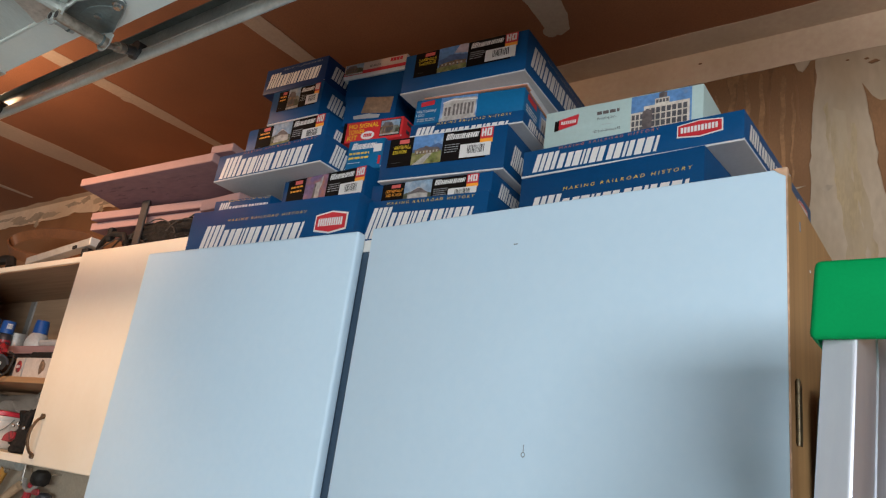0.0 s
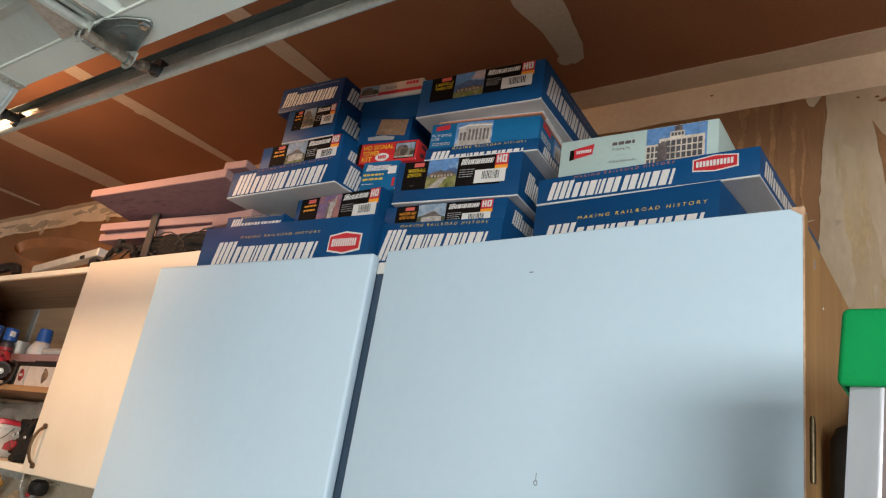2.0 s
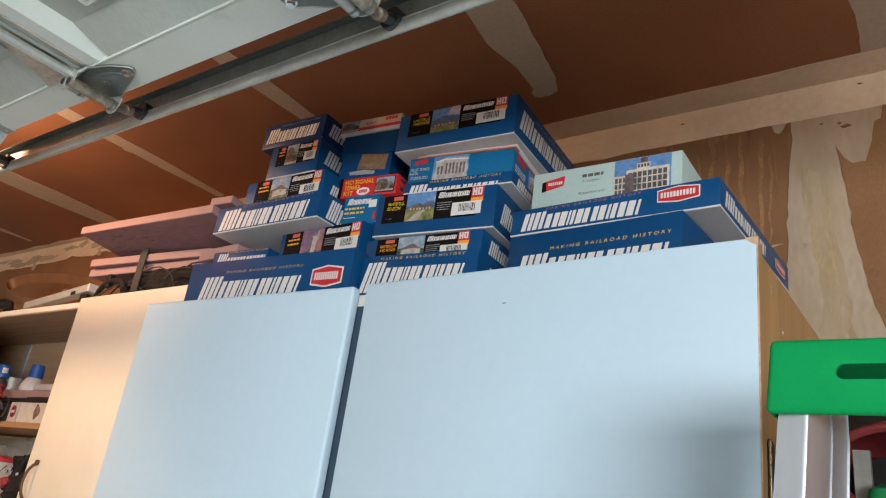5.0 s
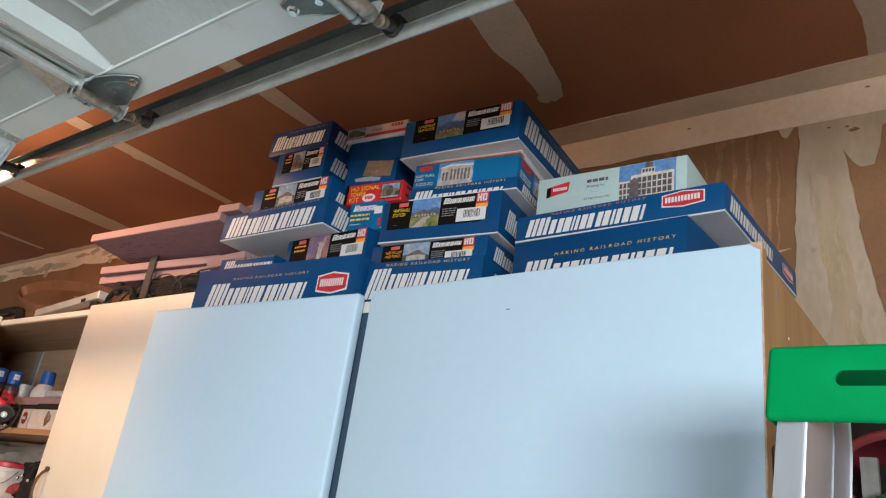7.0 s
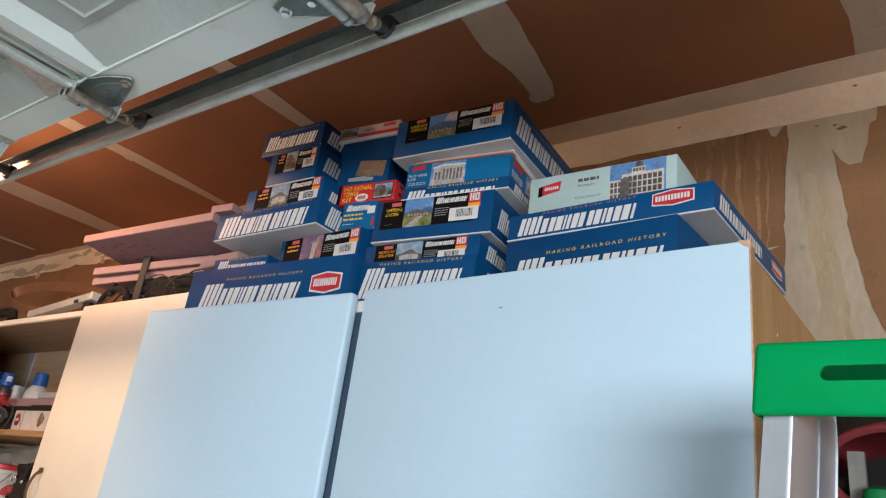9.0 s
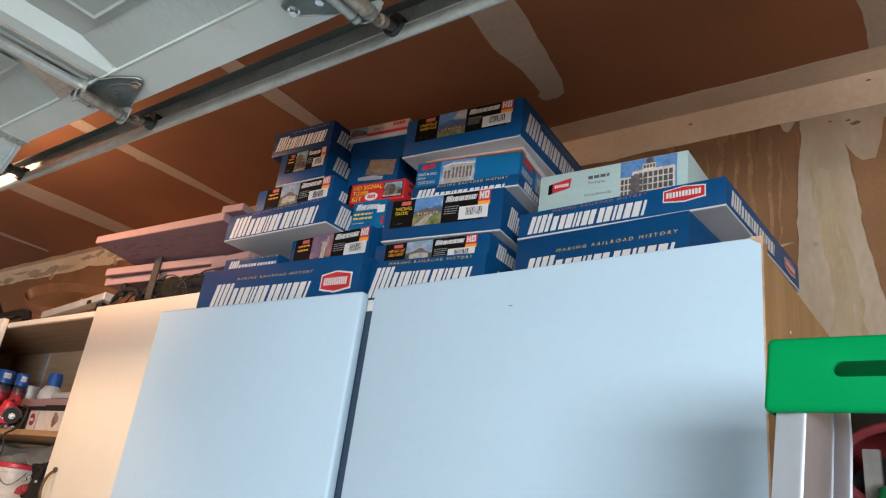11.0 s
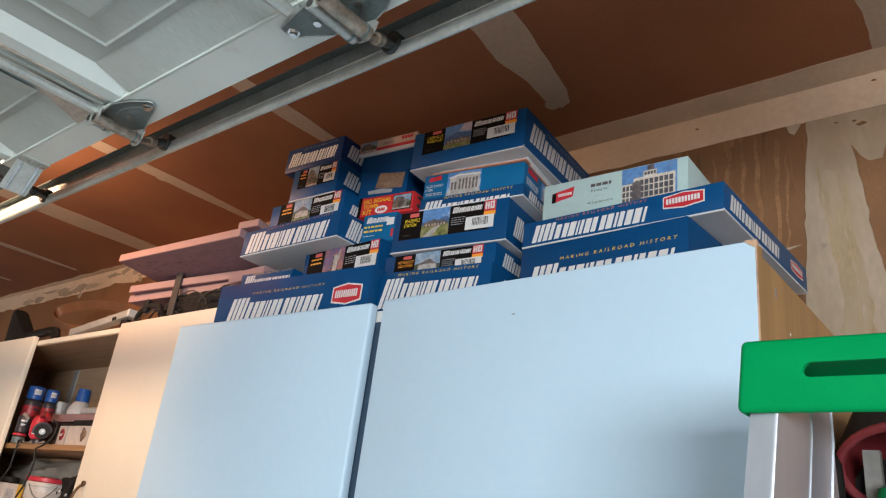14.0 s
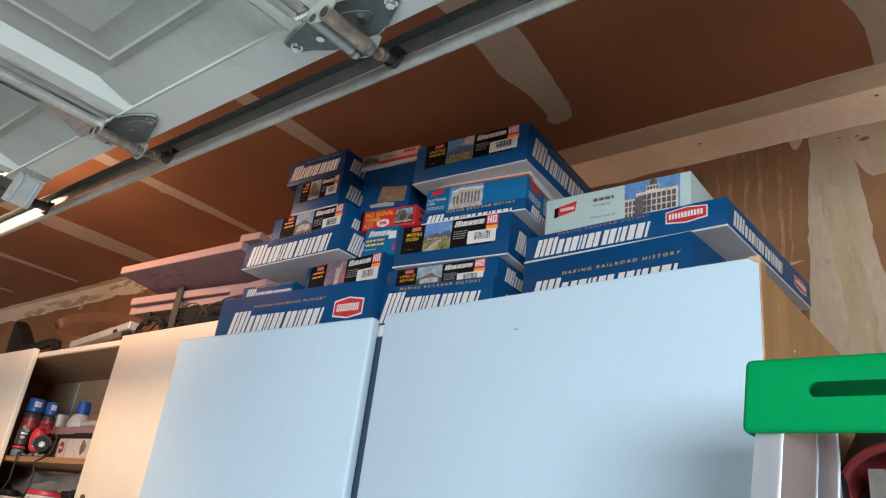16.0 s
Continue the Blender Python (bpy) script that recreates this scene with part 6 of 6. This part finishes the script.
part("jaw", tube([(-2.655, 1.708, SH + 0.108), (-2.625, 1.700, SH + 0.111), (-2.595, 1.696, SH + 0.104), (-2.575, 1.694, SH + 0.094)], 0.0075), "grey_plastic", dt, "pale worn jaw", smooth=True)
part("housing", lathe([(0.017, 0.020), (0.026, 0.032), (0.029, 0.060), (0.027, 0.088), (0.019, 0.106), (0.008, 0.112)], (-2.530, 1.725, SH)), "red_plastic", dt, "red rounded housing", smooth=True)
part("badge", wrap(-2.530, 1.725, 0.0285, SH + 0.036, SH + 0.062, -60, -14), "white", dt, "white sticker on the housing")
part("grip", tube([(-2.530, 1.722, SH + 0.104), (-2.490, 1.716, SH + 0.116), (-2.450, 1.712, SH + 0.112), (-2.420, 1.708, SH + 0.094)], 0.010), "can_red", dt, "dark red grip", smooth=True)
axis = Vector((0.93, -0.36, -0.05)).normalized()
c = Vector((-2.424, 1.700, SH + 0.044))
disc = part("disc", rod(c - axis * 0.010, c + axis * 0.004, 0.027, n=28), "black_matt", dt, "black grinding disc", smooth=True)
part("hub", rod(c + axis * 0.0045, c + axis * 0.009, 0.011, n=18), "steel", disc, "worn steel hub", smooth=True)
part("nut", rod(c + axis * 0.0092, c + axis * 0.014, 0.005, n=6), "bolt", disc, "bright nut")
part("guard", tube([c + Vector((-0.36 * 0.031 * math.cos(a), -0.93 * 0.031 * math.cos(a), 0.031 * math.sin(a))) for a in [radians(20 * k) for k in range(-1, 10)]], 0.0045), "can_dark", dt, "black wheel guard", smooth=True)
part("cord", tube([(-2.37, 1.706, SH + 0.086), (-2.325, 1.702, SH + 0.078), (-2.313, 1.700, SH + 0.062), (-2.306, 1.694, SH + 0.030), (-2.306, 1.688, SH + 0.012), (-2.345, 1.6855, SH - 0.006), (-2.399, 1.6855, SH - 0.020), (-2.392, 1.687, SH - 0.045), (-2.381, 1.688, SH - 0.070), (-2.392, 1.690, SH - 0.110), (-2.412, 1.690, SH - 0.152), (-2.45, 1.690, SH - 0.195)], 0.0034), "cable", dt, "black power cord", smooth=True)
part("lead", tube([(-2.60, 1.700, SH + 0.010), (-2.585, 1.690, SH + 0.006), (-2.569, 1.6855, SH - 0.004), (-2.572, 1.6855, SH - 0.045), (-2.577, 1.688, SH - 0.092), (-2.63, 1.690, SH - 0.140), (-2.66, 1.692, SH - 0.170)], 0.0034), "cable", dt, "thin black lead", smooth=True)
pl = thing("pliers", (-2.745, 1.700, SH), "dark steel pliers standing among the spray cans", "pliers")
part("handle", tube([(-2.728, 1.700, SH + 0.004), (-2.735, 1.700, SH + 0.05), (-2.752, 1.700, SH + 0.085), (-2.757, 1.700, SH + 0.112)], 0.0075), "steel_dark", pl, "dark steel handle", smooth=True)
part("handle", tube([(-2.757, 1.703, SH + 0.004), (-2.770, 1.703, SH + 0.05), (-2.768, 1.702, SH + 0.085), (-2.760, 1.701, SH + 0.108)], 0.0065), "can_dark", pl, "black handle", smooth=True)
rng = random.Random(8)
for i in range(5):
    x = -2.60 + 0.055 * i
    sw = thing("screw", (x, 1.697, SH), "loose bright steel screw on the shelf", "screw", "loose screws")
    part("shank", rod((x, 1.697, SH + 0.0035), (x + 0.022, 1.697 + rng.uniform(-0.006, 0.008), SH + 0.0035), 0.0030, n=8), "bolt", sw, smooth=True)
    part("head", rod((x - 0.004, 1.697, SH + 0.0052), (x - 0.0005, 1.697, SH + 0.0052), 0.0050, n=10), "bolt", sw, "flat head", smooth=True)
wb = thing("white_carton", (-2.35, 1.78, SH), "small white carton with a red oval mark", "box")
part("body", cuboid(-2.405, -2.06, 1.752, 1.86, SH, SH + 0.076, 0.0015), "carton_white", wb)
part("oval", prism([(-2.372 + 0.019 * math.cos(a), SH + 0.043 + 0.022 * math.sin(a)) for a in [math.tau * k / 16 for k in range(16)]], "y", 1.7505, 1.753), "can_red", wb, "dark red oval mark")
part("oval_band", cuboid(-2.384, -2.360, 1.7492, 1.7504, SH + 0.038, SH + 0.048), "white", wb, "pale band across the oval")
part("line", cuboid(-2.338, -2.332, 1.7505, 1.753, SH + 0.002, SH + 0.074), "grey_print", wb, "grey stripe")
part("sketch", prism([(-2.200 + 0.020 * math.cos(a), SH + 0.044 + 0.024 * (1 + 0.3 * math.cos(3 * a)) * math.sin(a)) for a in [math.tau * k / 12 for k in range(12)]], "y", 1.7505, 1.753), "tan_print", wb, "small brown picture")
sn = thing("snips", (-2.4, 1.77, SH + 0.0765), "dark flat file lying on the white carton", "file")
part("blade", cuboid(-2.50, -2.32, 1.758, 1.785, SH + 0.0765, SH + 0.088, 0.002), "black_matt", sn)
part("grip", cuboid(-2.3195, -2.06, 1.756, 1.787, SH + 0.0765, SH + 0.098, 0.004), "black_matt", sn, "thicker grip")
PF = SH + 0.0985
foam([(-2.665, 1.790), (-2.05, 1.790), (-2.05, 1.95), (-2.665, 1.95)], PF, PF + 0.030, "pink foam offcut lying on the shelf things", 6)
PF += 0.0305
tin = thing("tin", (-2.56, 1.85, PF), "small bare metal tin", "tin")
part("body", lathe([(0.034, 0), (0.037, 0.003), (0.034, 0.012), (0.035, 0.020), (0.035, 0.040), (0.038, 0.047), (0.038, 0.054), (0.034, 0.056)], (-2.628, 1.827, PF)), "alu_dull", tin, smooth=True)
sp = thing("bottle", (-2.43, 1.86, PF), "white squeeze bottle with a blue cap", "bottle")
part("body", lathe([(0.042, 0), (0.045, 0.01), (0.042, 0.030), (0.032, 0.048), (0.026, 0.056)], (-2.478, 1.838, PF)), "white_plastic", sp, smooth=True)
part("cap", lathe([(0.027, 0.0565), (0.026, 0.085), (0.023, 0.106), (0.020, 0.108)], (-2.478, 1.838, PF)), "cap_blue", sp, "blue cap", smooth=True)
tb = thing("caulk_tube", (-2.25, 1.82, PF), "white plastic tube lying on the shelf", "tube")
part("body", tube([(-2.385, 1.812, PF + 0.014), (-2.06, 1.812, PF + 0.014)], 0.014), "white_plastic", tb, smooth=True)
yb = thing("yellow_tub", (-2.25, 1.90, PF), "small open yellow plastic tub", "tub")
part("body", lathe([(0.055, 0), (0.06, 0.045), (0.062, 0.055)], (-2.27, 1.90, PF)), "yellow_plastic", yb, smooth=True)
pb = thing("plastic_bottle", (-2.18, 1.92, PF), "cloudy tall plastic bottle", "bottle")
part("body", lathe([(0.034, 0), (0.036, 0.07), (0.030, 0.10), (0.014, 0.118), (0.014, 0.125)], (-2.17, 1.93, PF)), "white_plastic", pb, smooth=True)
part("nozzle", cuboid(-2.235, -2.135, 1.918, 1.942, PF + 0.1255, PF + 0.142, 0.003), "white_plastic", pb, "pale spray head")

CB = CR_B + 0.0245
tp = thing("tape_roll", (-2.86, 1.79, SH), "black roll of tape lying on the shelf", "tape")
part("roll", lathe([(0.030, 0), (0.046, 0.001), (0.046, 0.038), (0.030, 0.039)], (-2.865, 1.79, SH), n=24), "black_matt", tp, smooth=True)
part("core", lathe([(0.026, 0.0005), (0.0295, 0.001), (0.0295, 0.0385), (0.026, 0.039)], (-2.865, 1.79, SH), n=20), "card_brown", tp, "brown card core", smooth=True)
bk = thing("bucket", (-2.535, 1.825, CB), "white plastic bucket with a red rim", "bucket")
part("body", lathe([(0.062, 0), (0.066, 0.004), (0.073, 0.100), (0.0765, 0.101), (0.0765, 0.113), (0.075, 0.115)], (-2.535, 1.825, CB), n=32), "white_plastic", bk, smooth=True)
part("rim", lathe([(0.0765, 0.1155), (0.0795, 0.118), (0.0795, 0.131), (0.075, 0.134), (0.056, 0.1345)], (-2.535, 1.825, CB), n=32), "red_plastic", bk, "red rim", smooth=True)
part("label", wrap(-2.535, 1.825, 0.0735, CB + 0.020, CB + 0.080, -62, 4, 8), "carton_white", bk, "dusty paper label")
part("bail", tube([(-2.535 + 0.079 * math.cos(radians(a)), 1.825 + 0.079 * math.sin(radians(a)), CB + 0.106 - 0.05 * math.sin(math.pi * k / 8)) for k, a in enumerate(range(-75, 6, 10))], 0.0018), "steel_dark", bk, "wire handle", smooth=True)
jar = thing("jar", (-2.70, 1.76, CB), "squat dark jar with a pink label", "jar")
part("glass", cuboid(-2.745, -2.665, 1.712, 1.80, CB, CB + 0.100, 0.012, 3), "can_dark", jar, smooth=True)
part("lid", lathe([(0.028, 0.1005), (0.031, 0.103), (0.031, 0.120), (0.027, 0.123)], (-2.705, 1.757, CB)), "black_matt", jar, "black lid", smooth=True)
part("label", cuboid(-2.6645, -2.6625, 1.722, 1.790, CB + 0.030, CB + 0.088, 0.0005), "pink", jar, "pink paper label")
sb = thing("small_carton", (-2.635, 1.74, CB), "small white and yellow carton with a bar code", "box")
part("body", cuboid(-2.660, -2.610, 1.700, 1.775, CB, CB + 0.098, 0.001), "carton_white", sb)
part("stripe", cuboid(-2.6095, -2.6080, 1.752, 1.7745, CB + 0.001, CB + 0.097), "yellow_plastic", sb, "yellow stripe")
for k in range(6):
    part("bar_code", cuboid(-2.6095, -2.6085, 1.712 + 0.005 * k, 1.7145 + 0.005 * k, CB + 0.040, CB + 0.078), "grey_print", sb, "grey bar of the bar code")
cv = thing("tarpaulin", (-2.5, 1.95, CB), "folded grey canvas tarpaulin behind the bucket", "tarpaulin")
bm = bmesh.new()
bmesh.ops.create_uvsphere(bm, u_segments=72, v_segments=28, radius=1, matrix=Matrix.Translation((-2.68, 1.945, CB + 0.10)) @ Matrix.Diagonal((0.64, 0.085, 0.118, 1)))
for v in bm.verts:
    f = 1 - 2 * abs(math.sin(v.co.x * 9 + v.co.z * 26 + 3 * noise.noise(v.co * 4))) ** 0.6
    v.co += Vector((0, -0.020, 0.006)) * f + Vector((0.01, -0.01, 0.022)) * noise.noise(v.co * 8)
    v.co.z = min(max(v.co.z, CB), 1.634)
    v.co.y = min(v.co.y, 2.028)
part("cloth", bm, "canvas", cv, smooth=True)
rg = thing("rag", (-2.2, 1.76, CB), "dark glove and red rag heaped by the bucket", "rag")
bm = bmesh.new()
bmesh.ops.create_icosphere(bm, subdivisions=4, radius=1, matrix=Matrix.Translation((-2.125, 1.765, CB + 0.070)) @ Matrix.Diagonal((0.085, 0.058, 0.085, 1)))
for v in bm.verts:
    v.co += Vector((1, 1, 1)) * (0.036 * noise.noise(v.co * 16) + 0.014 * noise.noise(v.co * 48))
    v.co.z = max(v.co.z, CB)
part("glove", bm, "black_cloth", rg)
part("rag_corner", prism([(-2.205, CB + 0.034), (-2.165, CB + 0.032), (-2.128, CB + 0.046), (-2.122, CB + 0.062), (-2.150, CB + 0.068), (-2.172, CB + 0.062), (-2.196, CB + 0.052)], "y", 1.694, 1.706), "can_red", rg, "dull red rag corner")
for x, y, z in ((-2.085, 1.700, CB + 0.080), (-2.190, 1.712, CB + 0.084), (-2.150, 1.706, CB + 0.092)):
    part("buckle", cuboid(x - 0.008, x + 0.006, y - 0.004, y + 0.003, z - 0.005, z + 0.006, 0.002), "bolt", rg, "bright buckle")
for i in range(3):
    part("finger", tube([(-2.10 - 0.03 * i, 1.715 + 0.008 * i, CB + 0.08), (-2.085 - 0.03 * i, 1.708, CB + 0.115 + 0.008 * i), (-2.06 - 0.03 * i, 1.712, CB + 0.140 - 0.006 * i)], 0.010), "black_cloth", rg, "dark glove finger", smooth=True)


# ---- under the cream cabinet: tool board and hanging tools ----
tool_board = part("trim", cuboid(-3.30, -1.17, 2.020, 2.039, 0.75, CR_B - 0.001), "board_beige", None, "dull beige tool board under the cabinet", kind="structure", category="board")


def hanging(name, label, category, parts):
    ob = thing(name, (parts[0][3], 1.95, 1.2), label, category)
    for pname, bm, material, _x, plabel in parts:
        part(pname, bm, material, ob, plabel, smooth=True)


hanging("mallet", "mallet with a tan wooden handle hung on the board", "mallet", [
    ("handle", tube([(-2.672, 1.952, 1.338), (-2.690, 1.952, 1.310), (-2.745, 1.950, 1.222), (-2.80, 1.945, 1.12)], 0.0165, n=16), "handle_tan", -2.7, "tan wooden handle"),
    ("head", rod((-2.690, 1.95, 1.360), (-2.560, 1.95, 1.360), 0.023, n=20), "steel", -2.7, "dull steel head"),
    ("ferrule", rod((-2.668, 1.95, 1.336), (-2.652, 1.95, 1.328), 0.010, n=14), "bolt", -2.7, "bright ferrule"),
    ("hook", tube([(-2.640, 1.955, 1.345), (-2.640, 2.0, 1.35), (-2.640, 2.022, 1.35)], 0.004), "bolt", -2.7, "hook")])
hanging("hand_lamp", "round bright metal lamp hung on the board", "lamp", [
    ("shade", lathe([(0.046, 0.0), (0.045, 0.012), (0.040, 0.028), (0.030, 0.041), (0.018, 0.049), (0.006, 0.051)], (-2.640, 1.945, 1.180), n=28), "chrome", -2.6, "bright metal shade"),
    ("rim", tube([(-2.640 + 0.0465 * math.cos(a), 1.945 + 0.0465 * math.sin(a), 1.180) for a in [math.tau * k / 28 for k in range(29)]], 0.0025), "chrome", -2.6, "rolled rim"),
    ("neck", tube([(-2.622, 1.953, 1.228), (-2.585, 1.955, 1.255), (-2.530, 1.957, 1.288)], 0.0165, n=14), "card_brown", -2.6, "tan neck"),
    ("hook", tube([(-2.53, 1.957, 1.288), (-2.53, 2.0, 1.295), (-2.53, 2.022, 1.295)], 0.004), "bolt", -2.6, "hook")])
hanging("pruning_saw", "saw with a red handle hung on the board", "saw", [
    ("handle", tube([(-2.440, 1.958, 1.300), (-2.452, 1.955, 1.270), (-2.468, 1.955, 1.215), (-2.480, 1.955, 1.15)], 0.0155, n=14), "can_red", -2.4, "dull red handle"),
    ("blade", prism([(-2.425, 1.350), (-2.395, 1.338), (-2.432, 1.286), (-2.456, 1.300)], "y", 1.960, 1.963), "steel", -2.4, "steel blade"),
    ("hook", tube([(-2.425, 1.962, 1.335), (-2.425, 2.0, 1.34), (-2.425, 2.022, 1.34)], 0.004), "bolt", -2.4, "hook")])
hanging("earmuffs", "dark ear defenders hung on the board", "ear defenders", [
    ("cup", lathe([(0.020, 0), (0.032, 0.012), (0.034, 0.030), (0.030, 0.046), (0.016, 0.056)], (-2.372, 1.945, 1.300), n=24), "black_matt", -2.3, "black cup"),
    ("cup", lathe([(0.018, 0), (0.028, 0.010), (0.030, 0.026), (0.026, 0.040), (0.014, 0.048)], (-2.350, 1.965, 1.232), n=24), "can_dark", -2.3, "second dark cup"),
    ("band", tube([(-2.485, 1.945, 1.312), (-2.462, 1.940, 1.290), (-2.430, 1.938, 1.278), (-2.398, 1.938, 1.282), (-2.375, 1.940, 1.300)], 0.0085), "grey_plastic", -2.3, "grey headband"),
    ("strap", tube([(-2.455, 1.945, 1.352), (-2.430, 1.942, 1.330), (-2.400, 1.942, 1.322)], 0.0035), "bolt", -2.3, "thin wire"),
    ("lining", cuboid(-2.395, -2.345, 1.935, 1.945, 1.268, 1.290, 0.004), "can_red", -2.3, "dull red lining"),
    ("hook", tube([(-2.372, 1.965, 1.34), (-2.372, 2.0, 1.345), (-2.372, 2.022, 1.345)], 0.004), "bolt", -2.3, "hook")])
hanging("screwdriver", "slim steel screwdriver hung on the board", "screwdriver", [
    ("shaft", tube([(-2.548, 1.964, 1.372), (-2.541, 1.964, 1.300)], 0.0055), "bolt", -2.5, "steel shaft"),
    ("ferrule", rod((-2.541, 1.964, 1.300), (-2.540, 1.964, 1.288), 0.008), "brass", -2.5, "brass ferrule"),
    ("hook", tube([(-2.546, 1.966, 1.36), (-2.546, 2.0, 1.366), (-2.546, 2.022, 1.366)], 0.004), "bolt", -2.5, "hook")])
hanging("wall_hook", "small bright hook screwed to the tool board", "hook", [
    ("stem", rod((-2.257, 2.0195, 1.270), (-2.257, 1.990, 1.270), 0.0022, n=8), "bolt", -2.25, "thin stem"),
    ("tip", rod((-2.257, 1.990, 1.2705), (-2.257, 1.988, 1.240), 0.0022, n=8), "bolt", -2.25, "bent tip")])
